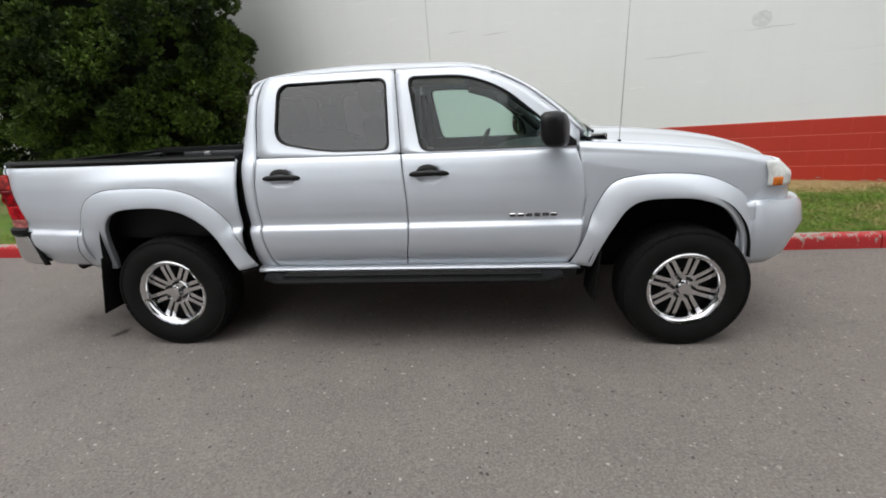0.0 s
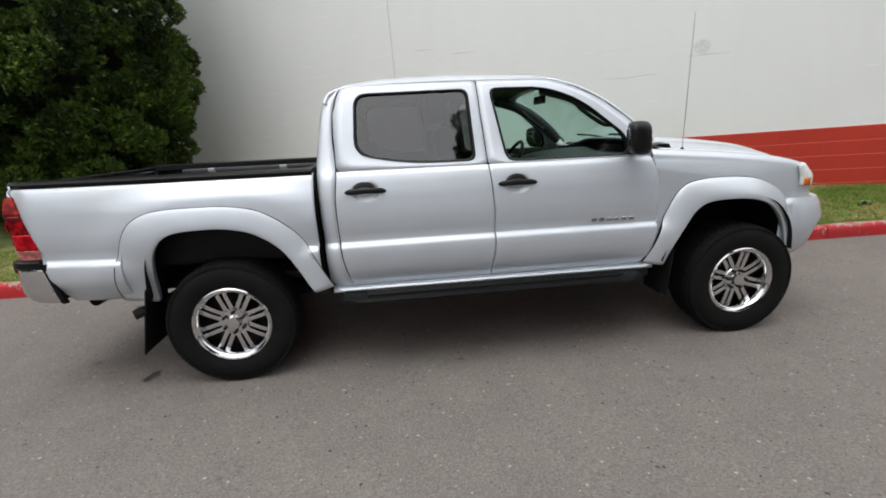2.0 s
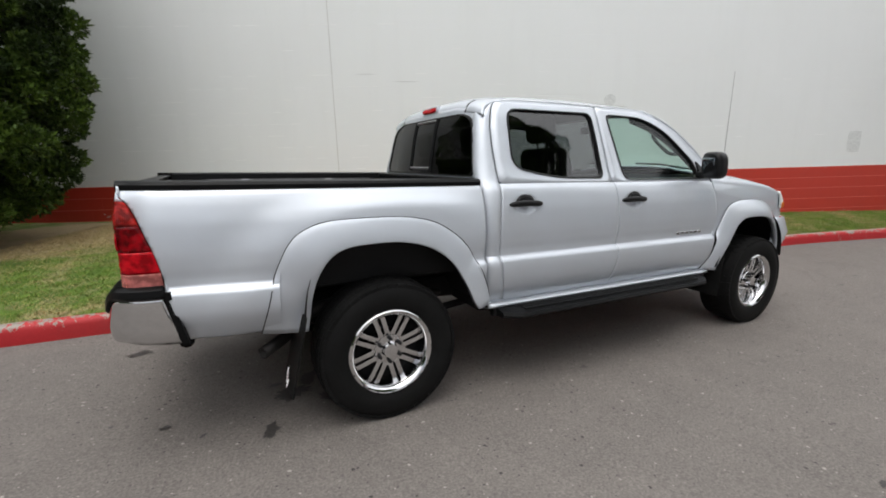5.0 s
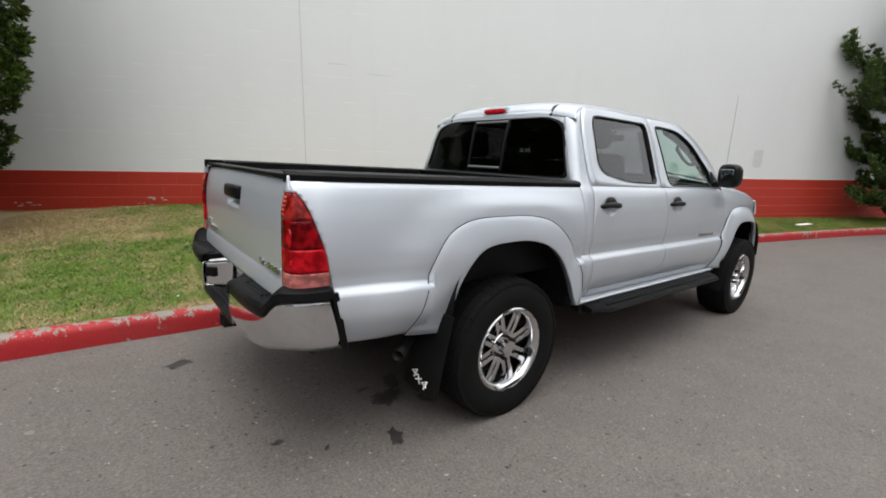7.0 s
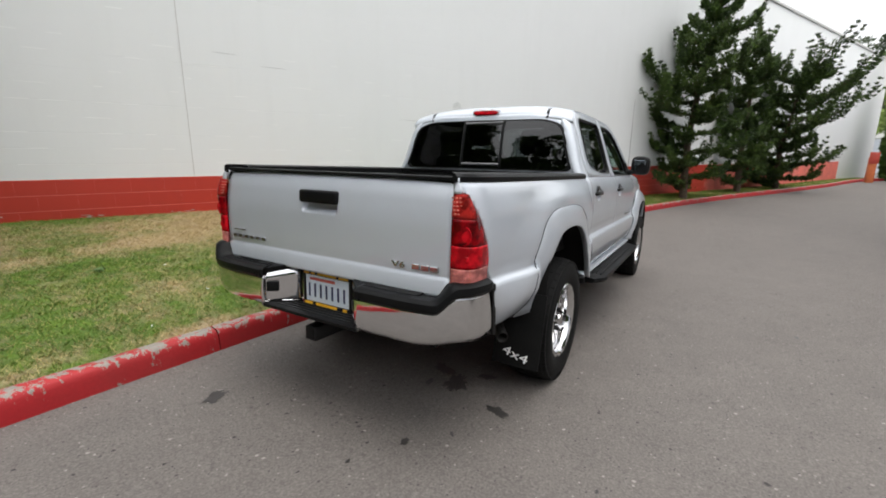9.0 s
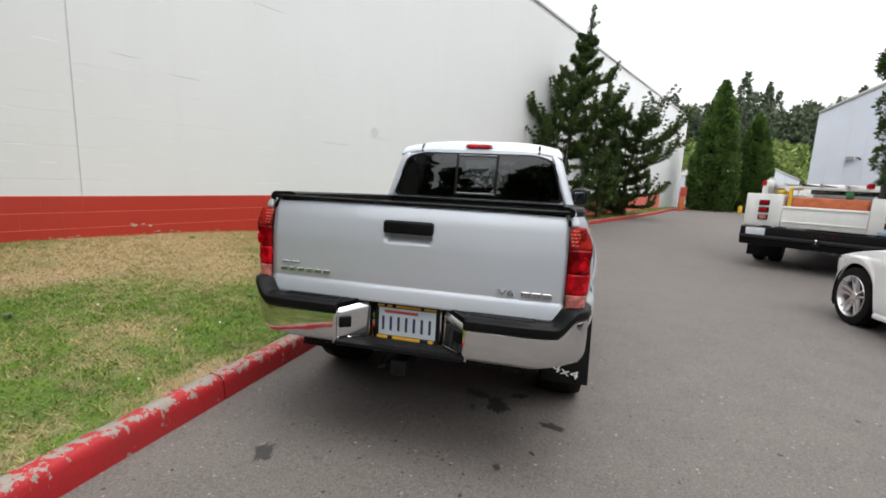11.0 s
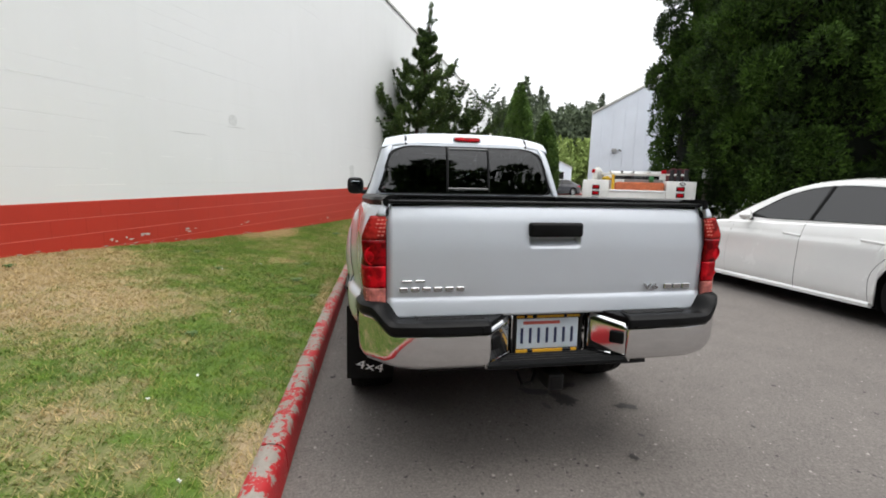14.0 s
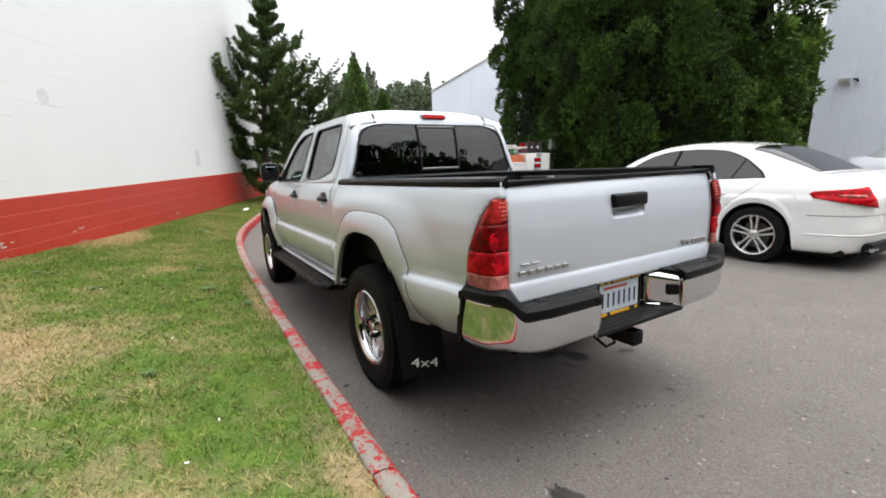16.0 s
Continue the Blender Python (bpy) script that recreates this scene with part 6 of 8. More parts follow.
# ---------------------------------------------------------------- saloon cars
def sedan_wheel(car, x, s, r=0.325):
    w = part("road_wheel", lathe([(0.0, -0.02), (0.08, -0.02), (0.08, 0.02), (0.0, 0.02)], 20), DARK_ALLOY, car, "low tyre on a five-twin-spoke alloy wheel")
    h = 0.112
    part("tyre", lathe([(0.232, -h), (0.250, -h - 0.004), (r - 0.012, -h + 0.008), (r, -h + 0.028), (r, h - 0.028), (r - 0.012, h - 0.008), (0.250, h + 0.004), (0.232, h)], 64), RUBBER, w)
    rim = part("rim", lathe([(0.222, -s * 0.10), (0.222, s * 0.095), (0.236, s * 0.108), (0.232, s * 0.116), (0.222, s * 0.112), (0.212, s * 0.095), (0.210, -s * 0.10)], 56), BRIGHT_ALLOY, w)
    part("brake_disc", lathe([(0.0, s * 0.01), (0.15, s * 0.01), (0.15, s * 0.03), (0.0, s * 0.03)], 32), plain("disc_iron", (0.08, 0.075, 0.07), 0.5, 0.6), rim)
    part("hub", lathe([(0.0, s * 0.03), (0.055, s * 0.05), (0.05, s * 0.086), (0.030, s * 0.094), (0.0, s * 0.096)], 24), BRIGHT_ALLOY, rim)
    for k in range(5):
        a = 2 * math.pi * k / 5 + 0.32
        for d in (-1, 1):
            rows = []
            for q, wd2, z in ((0.035, 0.016, 0.078), (0.12, 0.014, 0.088), (0.19, 0.015, 0.098), (0.218, 0.019, 0.104)):
                o = d * (0.014 + 0.024 * q / 0.22)
                rows.append([(q, s * (z - 0.03), o - wd2), (q, s * z, o - wd2 + 0.004), (q, s * (z + 0.003), o), (q, s * z, o + wd2 - 0.004), (q, s * (z - 0.03), o + wd2)])
            part("spoke", moved(closed_out(rows_bm(rows, closed=True, caps=True)), Matrix.Rotation(-a, 4, "Y")), BRIGHT_ALLOY, rim)
    w.matrix_basis = pose(x, s * 0.765, r)


def sedan(paint, label, m):
    car = tagged(new("sedan_car"), label, "car")
    BASE = 2.76
    plan_pts = [(-0.985, 0.0), (-0.975, 0.35), (-0.935, 0.60), (-0.86, 0.745), (-0.70, 0.825), (-0.40, 0.868), (0.0, 0.884), (0.7, 0.886), (1.6, 0.886), (2.5, 0.880), (2.9, 0.860), (3.2, 0.800), (3.38, 0.70), (3.48, 0.50), (3.54, 0.25), (3.56, 0.0)]
    path = curve(plan_pts, 220)
    sec = table([(0.17, 0.050), (0.22, 0.020), (0.30, 0.004), (0.42, 0.0), (0.55, 0.004), (0.66, 0.006), (0.70, 0.006), (0.765, 0.012), (0.785, 0.026), (0.82, 0.034), (0.90, 0.062), (1.0, 0.11)])
    top = table([(-0.985, 0.98), (-0.6, 1.0), (-0.2, 0.985), (0.4, 0.955), (1.4, 0.925), (2.2, 0.905), (2.7, 0.845), (3.2, 0.745), (3.45, 0.66), (3.56, 0.60)])

    def side_low(x):
        lo = 0.19
        for cx in (0.0, BASE):
            d = abs(x - cx)
            if d < 0.372:
                lo = max(lo, 0.325 + math.sqrt(0.372 ** 2 - d * d) - 0.0)
        return lo

    def shell(s):
        rows = []
        for i, p in enumerate(path):
            d = (path[min(i + 1, 220)] - path[max(i - 1, 0)]).normalized()
            n = Vector((-d.y, d.x))
            n = n if n.y > 0 or i in (0, 220) else n
            end = sm((p.x - 3.1) / 0.4) + sm((-0.7 - p.x) / 0.25)
            lo, hi = side_low(p.x), top(p.x)
            row = []
            for t in steps(0, 1, 30):
                z = lerp(lo, hi, t)
                o = sec(z) * (1 + 0.4 * end) + 0.05 * end * sm((z - 0.75) / 0.25) + 0.03 * end * sm((0.45 - z) / 0.2)
                bulge = 0.012 * max(0, 1 - abs(z - (lo + 0.06)) / 0.06) if lo > 0.2 else 0
                q = p - n * (o - bulge)
                row.append((q.x, s * max(0.0, q.y), z))
            rows.append(row)
        return part("body_side", face_out(rows_bm(rows), (1.3, 0, 0.5)), paint, car, thick=0.012)

    for s in (-1, 1):
        shell(s)
        for cx in (0.0, BASE):
            pts = [(cx + 0.385 * math.cos(a), 0.325 + 0.385 * math.sin(a)) for a in steps(-0.45, math.pi + 0.45, 26)]
            bm = rows_bm([[(x, s * y, z) for y in (0.85, 0.6)] for x, z in pts])
            bm.faces.new([bm.verts.new((x, s * 0.6, z)) for x, z in pts])
            part("wheel_well", bm, UNDER, car, smooth=0)
        part("side_skirt", closed_out(rows_bm([[(x, s * y, z) for y, z in ((0.86, 0.24), (0.884, 0.205), (0.880, 0.175), (0.84, 0.165), (0.82, 0.22))] for x in steps(0.40, 2.36, 10)], closed=True, caps=True)), paint, car)
        for seam in ([(0.52, 0.23), (0.52, 0.50), (0.36, 0.70), (0.05, 0.94)], [(1.32, 0.20), (1.31, 0.55), (1.30, 0.93)], [(2.34, 0.20), (2.36, 0.5), (2.30, 0.88)]):
            pts = curve(seam, 16)
            yy = lambda x, z: float(np.interp(x, [p.x for p in path], [p.y for p in path])) - sec(z)
            part("door_seam", tube([(p[0], s * (yy(p[0], p[1]) - 0.0005), p[1]) for p in pts], 0.0028, 5), SATIN, car)
        for hx in (0.55, 1.42):
            yy = float(np.interp(hx, [p.x for p in path], [p.y for p in path])) - sec(0.80)
            part("door_handle", closed_out(rows_bm([[(hx + 0.11 * t, s * (yy + 0.004 + 0.016 * math.sqrt(max(0, 1 - t * t)) + 0.006 * math.cos(a)), 0.80 + 0.013 * math.sin(a) + 0.008 * t) for a in steps(0, 5.5, 7)] for t in steps(-1, 1, 10)], closed=True, caps=True)), paint, car, "body-coloured pull handle")
        part("wing_mirror", closed_out(rows_bm([[(2.02 + 0.07 * t - 0.03 * math.cos(a), s * (0.925 + 0.09 * math.cos(a) * max(0.3, math.sqrt(max(0, 1 - t ** 4)))), 0.985 + 0.06 * math.sin(a) * max(0.3, math.sqrt(max(0, 1 - t ** 4)))) for a in steps(0, 5.8, 13)] for t in steps(-1, 1, 8)], closed=True, caps=True)), paint, car, "body-coloured door mirror")
        part("mirror_foot", tube([(2.05, s * 0.80, 0.94), (2.02, s * 0.87, 0.955)], 0.02, 6), SATIN, car)
        for x in (0.0, BASE):
            sedan_wheel(car, x, s)

    cab_y = lambda z: 0.805 - 0.50 * (z - 0.93)
    roof = table([(-0.52, 0.972), (-0.44, 1.022), (-0.2, 1.15), (0.15, 1.315), (0.45, 1.395), (0.80, 1.430), (1.10, 1.437), (1.40, 1.420), (1.70, 1.355), (2.0, 1.215), (2.25, 1.06), (2.42, 0.945)])
    belt = table([(-0.52, 0.950), (-0.2, 0.968), (0.4, 0.95), (1.4, 0.922), (2.42, 0.885)])

    def cabin(x):
        zb, r = belt(x) - 0.01, roof(x)
        h = r - zb
        z1 = zb + 0.80 * h
        pts = [(cab_y(lerp(zb, z1, t)), lerp(zb, z1, t)) for t in steps(0, 1, 8)]
        y1 = pts[-1][0]
        for a in steps(0.15, math.pi / 2, 12):
            pts.append((y1 * abs(math.cos(a)) ** 0.62, z1 + (r - z1) * math.sin(a) ** 0.8))
        full = [(y, z) for y, z in pts] + [(-y, z) for y, z in reversed(pts[:-1])]
        k = 1 - 0.17 * sm((0.02 - x) / 0.54)
        return [(x + 0.05 * (1 - (y / 0.8) ** 2) * (1 if x > 1.2 else -1) * sm((abs(x - 0.95) - 0.5) / 0.8), y * k, z) for y, z in full]

    part("cabin", face_out(rows_bm([cabin(x) for x in steps(-0.52, 2.42, 60)]), (1.0, 0, 0.8)), paint, car, thick=0.01)
    for name, x0, x1 in (("rear_window", -0.42, 0.27), ("windscreen", 1.72, 2.36)):
        rows = []
        for x in steps(x0, x1, 14):
            c = [Vector(p) for p in cabin(x)]
            n = len(c)
            rows.append([p + Vector((-0.55 if x < 1 else 0.55, 0, 0.8)).normalized() * 0.004 for p in c[10:n - 10]])
        part(name, face_out(rows_bm(rows), (1.0, 0, 0.6)), DARK_GLASS, car)
    for s in (-1, 1):
        outline = rounded([(0.03, 1.0), (0.30, 1.20), (0.55, 1.305), (1.0, 1.345), (1.40, 1.325), (1.72, 1.235), (2.12, 0.985), (2.12, 0.955), (0.05, 0.972)], [0.03, 0.15, 0.2, 0.2, 0.2, 0.15, 0.02, 0.02, 0.03])
        c, n = (1.05, 1.12), 90
        lp = polar(outline, c, n)
        cv = Vector(c)
        ring = lambda k, d: [((cv + (p - cv) * k)[0], s * (cab_y((cv + (p - cv) * k)[1]) + d), (cv + (p - cv) * k)[1]) for p in lp]
        part("window_trim", face_out(rows_bm([ring(1.02, -0.004), ring(1.015, 0.006), ring(0.985, 0.006), ring(0.98, 0.0)], closed=True), (1.0, 0, 0.9)), SATIN, car)
        bm = rows_bm([ring(k, 0.0035) for k in (0.99, 0.7, 0.4, 0.2)], closed=True)
        bm.faces.new([v for v in bm.verts][-n:])
        part("side_window", face_out(bm, (1.0, 0, 0.9)), DARK_GLASS, car, "dark tinted side glass")
        for a, b in (((1.27, 0.965), (1.20, 1.335)), ((0.42, 0.970), (0.30, 1.205))):
            part("window_pillar", tube([(lerp(a[0], b[0], t), s * (cab_y(lerp(a[1], b[1], t)) + 0.003), lerp(a[1], b[1], t)) for t in steps(0, 1, 6)], 0.010 if a[0] < 1 else 0.022, 6), SATIN, car)

    def top_edge(i):
        """Where the body side ends above, so that the lids meet it."""
        p = path[i]
        d = (path[min(i + 1, 220)] - path[max(i - 1, 0)]).normalized()
        end = sm((p.x - 3.1) / 0.4) + sm((-0.7 - p.x) / 0.25)
        z = top(p.x)
        q = p - Vector((-d.y, d.x)) * (sec(z) * (1 + 0.4 * end) + 0.05 * end * sm((z - 0.75) / 0.25) + 0.03 * end * sm((0.45 - z) / 0.2))
        return q.x, max(0.0, q.y), z

    edge = sorted(top_edge(i) for i in range(221))
    edge_x, edge_y, edge_z = ([e[k] for e in edge] for k in range(3))

    def deck(name, x0, x1, rise):
        rows = []
        for x in [v for v in edge_x if x0 <= v <= x1]:
            w, zt = max(0.004, float(np.interp(x, edge_x, edge_y))), float(np.interp(x, edge_x, edge_z))
            rows.append([(x, w * t, zt - 0.003 + rise(x) * (1 - abs(t) ** 2.4)) for t in steps(-1, 1, 24)])
        return part(name, face_out(rows_bm(rows), (1.3, 0, 0.3)), paint, car, thick=0.012)

    deck("boot_lid", -0.985, -0.30, lambda x: 0.030 * sm((x + 0.90) / 0.25))
    deck("bonnet", 1.93, 3.55, lambda x: 0.07 * sm((3.56 - x) / 0.35))
    for s in (-1, 1):
        rows = []
        for u in steps(0, 1, 8):
            row = []
            for t in steps(0, 1, 12):
                z = lerp(lerp(0.660, 0.770, t), lerp(0.880, 0.835, t), u)
                i = lerp(21 + 3 * u, 45 - 3 * abs(u - 0.6), t)
                a = int(i)
                p = path[a].lerp(path[a + 1], i - a)
                d = (path[a + 1] - path[a]).normalized()
                q = p - Vector((-d.y, d.x)) * (sec(z) * 1.3 - 0.012)
                row.append((q.x - 0.02, s * q.y, z))
            rows.append(row)
        lamp = part("tail_lamp", face_out(rows_bm(rows), (0.5, 0, 0.7)), RED_LENS, car, "red wedge-shaped tail lamp", thick=0.02)
        part("lamp_stripe", face_out(rows_bm([[Vector(rows[k][j]) + Vector((-0.006, s * 0.006, 0)) for j in range(2, 8)] for k in (4, 5)]), (0.5, 0, 0.7)), CLEAR_LENS, lamp, thick=0.004)
        part("exhaust_tip", block((-0.985, min(s * 0.42, s * 0.60), 0.20), (-0.90, max(s * 0.42, s * 0.60), 0.265), 0.02), CHROME, car)
        rows = []
        for z in steps(0.56, 0.70, 6):
            rows.append([(x, s * (float(np.interp(x, [p.x for p in path], [p.y for p in path])) - sec(z) + 0.003), z + 0.05 * (3.4 - x)) for x in steps(3.05, 3.44, 8)])
        part("head_lamp", face_out(rows_bm(rows), (2.5, 0, 0.5)), HEAD_LENS, car, thick=0.01)
    for s in (-1, 1):
        for z, r in ((0.385, 0.007), (0.585, 0.003)):
            pts = []
            for i in range(6, 46, 2):
                d = (path[i + 1] - path[i - 1]).normalized()
                end = sm((-0.7 - path[i].x) / 0.25)
                q = path[i] - Vector((-d.y, d.x)) * (sec(z) * (1 + 0.4 * end) + 0.03 * end * sm((0.45 - z) / 0.2) - 0.0015)
                pts.append((q.x, s * q.y, z))
            part("bumper_crease" if z < 0.5 else "bumper_seam", tube(pts, r, 6), paint if z < 0.5 else SATIN, car)
    part("diffuser", block((-0.985, -0.60, 0.17), (-0.88, 0.60, 0.30), 0.03), TRIM, car)
    part("number_plate", block((-1.0, -0.16, 0.72), (-0.955, 0.16, 0.84), 0.004), plain("grey_plate", (0.45, 0.47, 0.5), 0.4), car, "small pale number plate")
    part("floor_pan", block((-0.8, -0.78, 0.15), (3.3, 0.78, 0.24), 0.03), UNDER, car)
    part("grille", block((3.50, -0.35, 0.36), (3.57, 0.35, 0.56), 0.02), SATIN, car)
    # the cabin sits a little further back towards its front end
    for ob in car.children:
        if ob.name.split(".")[0] in ("cabin", "rear_window", "windscreen", "window_trim", "side_window", "window_pillar", "door_seam", "door_handle", "wing_mirror", "mirror_foot"):
            for v in ob.data.vertices:
                v.co.x -= 0.05 + 0.15 * (v.co.x + 0.52) / 2.94
    car.matrix_world = m
    return car


sedan(WHITE_CAR, "white four-door saloon with dark windows parked on the street", pose(0.07, -4.80, ground_z(0.07, -4.8) - 0.002, 0, 2.2, -0.8))
sedan(SILVER_CAR, "grey saloon parked beyond the white one", pose(0.1, -9.7, ground_z(-2, -9.7) + 0.02, 0, 0, 176))
sedan(plain("dark_car_paint", (0.03, 0.03, 0.035), 0.3, 0, 0.1, 2, 40, 0, 1.0), "dark saloon parked far down by the garage", pose(35.5, -17.6, -0.13, 0, 0, 100))


# ---------------------------------------------------------------- white service truck
def service_truck(m):
    ut = tagged(new("service_truck"), "white utility truck with side lockers, loaded with pipes and gear", "truck")
    W, LOCK, TOP = 1.22, 0.60, 1.47
    body = part("locker_body", block((0.0, -W, 0.84), (2.6, -W + LOCK, TOP), 0.012), WHITE_WORK, ut, "white side lockers")
    part("locker_body", block((0.0, W - LOCK, 0.84), (2.6, W, TOP), 0.012), WHITE_WORK, ut)
    part("bed_floor", block((0.02, -W + LOCK, 0.84), (2.6, W - LOCK, 0.92), 0.006), WHITE_WORK, ut)
    part("bed_front", block((2.5, -W + LOCK, 0.92), (2.6, W - LOCK, 1.50), 0.006), WHITE_WORK, ut)
    gate = part("tailgate", block((-0.012, -W + LOCK + 0.005, 0.845), (0.05, W - LOCK - 0.005, 1.25), 0.010), WHITE_WORK, ut, "white drop-down tailgate")
    part("gate_rib", block((-0.03, -W + LOCK + 0.02, 0.935), (-0.008, W - LOCK - 0.02, 0.965), 0.006), WHITE_WORK, gate)
    part("gate_rib", block((-0.03, -W + LOCK + 0.02, 1.205), (-0.008, W - LOCK - 0.02, 1.242), 0.006), WHITE_WORK, gate)
    for s in (-1, 1):
        for k, z in enumerate((1.30, 1.155, 1.01)):
            l = part("tail_light", block((-0.022, s * (W - 0.31) - 0.085, z - 0.052), (0.004, s * (W - 0.31) + 0.085, z + 0.052), 0.012), SATIN, ut, "red lamp in a black rubber surround")
            part("lens", block((-0.034, s * (W - 0.31) - 0.062, z - 0.034), (-0.018, s * (W - 0.31) + 0.062, z + 0.034), 0.010), CLEAR_LENS if k == 2 else RED_LENS, l)
        for x in (0.10, 1.35):
            d = part("locker_door", block((x, min(s * W, s * (W + 0.012)), 0.90), (x + 1.18, max(s * W, s * (W + 0.012)), 1.42), 0.008), WHITE_WORK, ut)
            part("latch", block((x + 0.55, min(s * (W + 0.01), s * (W + 0.025)), 1.28), (x + 0.65, max(s * (W + 0.01), s * (W + 0.025)), 1.38), 0.006), CHROME, d)
        part("mud_guard", block((0.62, min(s * 0.62, s * W), 0.16), (0.65, max(s * 0.62, s * W), 0.66), 0.006), RUBBER, ut)
        for y in (s * 1.08, s * 0.80):
            part("road_wheel", lathe([(0.0, -0.11), (0.25, -0.11), (0.36, -0.10), (0.385, -0.06), (0.385, 0.06), (0.36, 0.10), (0.25, 0.11), (0.0, 0.11)], 40), RUBBER, ut).location = (1.25, y, 0.385)
        part("front_wheel", lathe([(0.0, -0.11), (0.25, -0.11), (0.36, -0.10), (0.385, -0.06), (0.385, 0.06), (0.36, 0.10), (0.25, 0.11), (0.0, 0.11)], 40), RUBBER, ut).location = (4.75, s * 0.88, 0.385)
    lw = part("fuel_ring", tube([(-0.012, -W + 0.28 + 0.055 * math.cos(a), 1.415 + 0.028 * math.sin(a)) for a in steps(0, 6.283, 20)], 0.008, 6), SATIN, ut)
    part("bumper", block((-0.16, -W, 0.46), (0.05, W, 0.82), 0.02), plain("black_steel", (0.006, 0.006, 0.0065), 0.5, 0, 0.3, spec=0.12), ut, "black steel step bumper")
    part("step_edge", block((-0.20, -W, 0.60), (-0.15, W, 0.66), 0.01), plain("dark_steel", (0.03, 0.03, 0.032), 0.4, 0.5), ut)
    part("tow_ball", lathe([(0.0, 0.06), (0.02, 0.055), (0.028, 0.035), (0.02, 0.01), (0.014, 0.0), (0.014, -0.03), (0.0, -0.03)], 14, "z"), CHROME, ut).location = (-0.24, 0.0, 0.62)
    part("tow_bar", block((-0.27, -0.04, 0.55), (-0.1, 0.04, 0.60), 0.01), SATIN, ut)
    part("number_plate", block((-0.175, W - 0.42, 0.64), (-0.16, W - 0.10, 0.80), 0.004), plain("pale_plate", (0.6, 0.64, 0.68), 0.4), ut, "pale number plate")
    part("frame_rail", block((0.1, -0.5, 0.50), (5.2, 0.5, 0.70), 0.02), UNDER, ut)
    for y in (-0.24, -0.06, 0.10):
        part("marker_lens", block((-0.168, y - 0.03, 0.73), (-0.158, y + 0.03, 0.745), 0.002, 1), DEEP_RED, ut)
    part("decal", block((-0.008, -W + 0.10, 0.89), (-0.001, -W + 0.22, 0.96), 0.001, 1), plain("dark_decal", (0.05, 0.05, 0.055), 0.5), ut, "dark shield-shaped decal")
    part("decal", block((-0.008, -W + 0.27, 0.86), (-0.001, -W + 0.46, 0.90), 0.001, 1), plain("blue_decal", (0.25, 0.42, 0.65), 0.5), ut, "pale blue decal")
    cab = part("cab", block((2.75, -0.95, 0.55), (4.2, 0.95, 1.74), 0.10, 3, (0.80, 0.86)), WHITE_WORK, ut)
    part("bonnet", block((4.1, -0.92, 0.55), (5.4, 0.92, 1.22), 0.09, 3), WHITE_WORK, ut)
    part("rear_window", block((2.82, -0.6, 1.30), (2.86, 0.6, 1.62), 0.02), DARK_GLASS, cab)
    ut.matrix_world = m
    return ut


UT = pose(6.62, -5.46, ground_z(6.6, -5.5), 0, 0, -33)
service_truck(UT)


def on_truck(name, bm, material, label, cat, group=""):
    ob = part(name, bm, material)
    ob.matrix_world = UT
    return tagged(ob, label, cat, group)


on_truck("cargo_crate", block((0.12, -0.58, 0.922), (0.75, 0.50, 1.43), 0.04), plain("rusty_orange", (0.50, 0.13, 0.05), 0.7, 0, 0.35, 9, 60, 0.3), "scuffed orange bin in the truck bed", "bin")
on_truck("tool_box", block((0.85, -0.58, 0.922), (1.5, 0.3, 1.50), 0.02), plain("grey_box", (0.24, 0.24, 0.23), 0.6), "grey box behind the orange bin", "box")
on_truck("yellow_brace", tube([(0.10, 0.53, 0.93), (0.12, 0.54, 1.58), (0.5, 0.56, 1.60), (1.4, 0.56, 1.60)], 0.035, 8), plain("yellow_paint", (0.72, 0.42, 0.02), 0.45), "yellow painted steel brace standing in the bed", "brace")
rack = tagged(new("pipe_rack"), "steel rack over the lockers carrying pipes", "rack")
rack.matrix_world = UT
for x in (0.25, 2.3):
    for y in (-1.0, 1.0):
        part("rack_post", block((x - 0.03, y - 0.03, 1.472), (x + 0.03, y + 0.03, 1.60), 0.006), WHITE_WORK, rack)
    part("cross_bar", block((x - 0.03, -1.03, 1.60), (x + 0.03, 1.03, 1.64), 0.006), WHITE_WORK, rack)
for k, (y, col) in enumerate(((0.62, (0.62, 0.62, 0.60)), (0.35, (0.05, 0.05, 0.05)), (0.10, (0.30, 0.31, 0.32)), (-0.25, (0.60, 0.60, 0.58)))):
    on_truck("pipe", tube([(0.02, y, 1.666), (2.6, y + 0.04, 1.666)], 0.026, 10), plain("pipe_skin", col, 0.5, 0.2), "long round pipe lying on the rack", "pipe", "pipes on the rack")
rng = random.Random(77)
heap = bmesh.new()
for _ in range(70):
    x, y, z = rng.uniform(0.35, 1.3), rng.uniform(-1.06, -0.70), 1.476
    q = block((x - 0.05, y - 0.04, z), (x + 0.06, y + 0.05, z + rng.uniform(0.06, 0.30)), 0.01, 1)
    add(heap, q)
on_truck("tool_heap", heap, plain("dark_red_gear", (0.10, 0.02, 0.025), 0.7, 0, 0.5), "heap of dark red tools on the locker lid", "tools")
for k in range(5):
    on_truck("hose_reel", moved(lathe([(0.03, -0.04), (0.09, -0.045), (0.10, 0.0), (0.09, 0.045), (0.03, 0.04)], 18), Matrix.Translation((0.16 + 0.22 * k, 0.86, 1.572))), plain("reel_grey", (0.30, 0.30, 0.28), 0.6), "small hose reel standing on the locker lid", "reel", "hose reels")
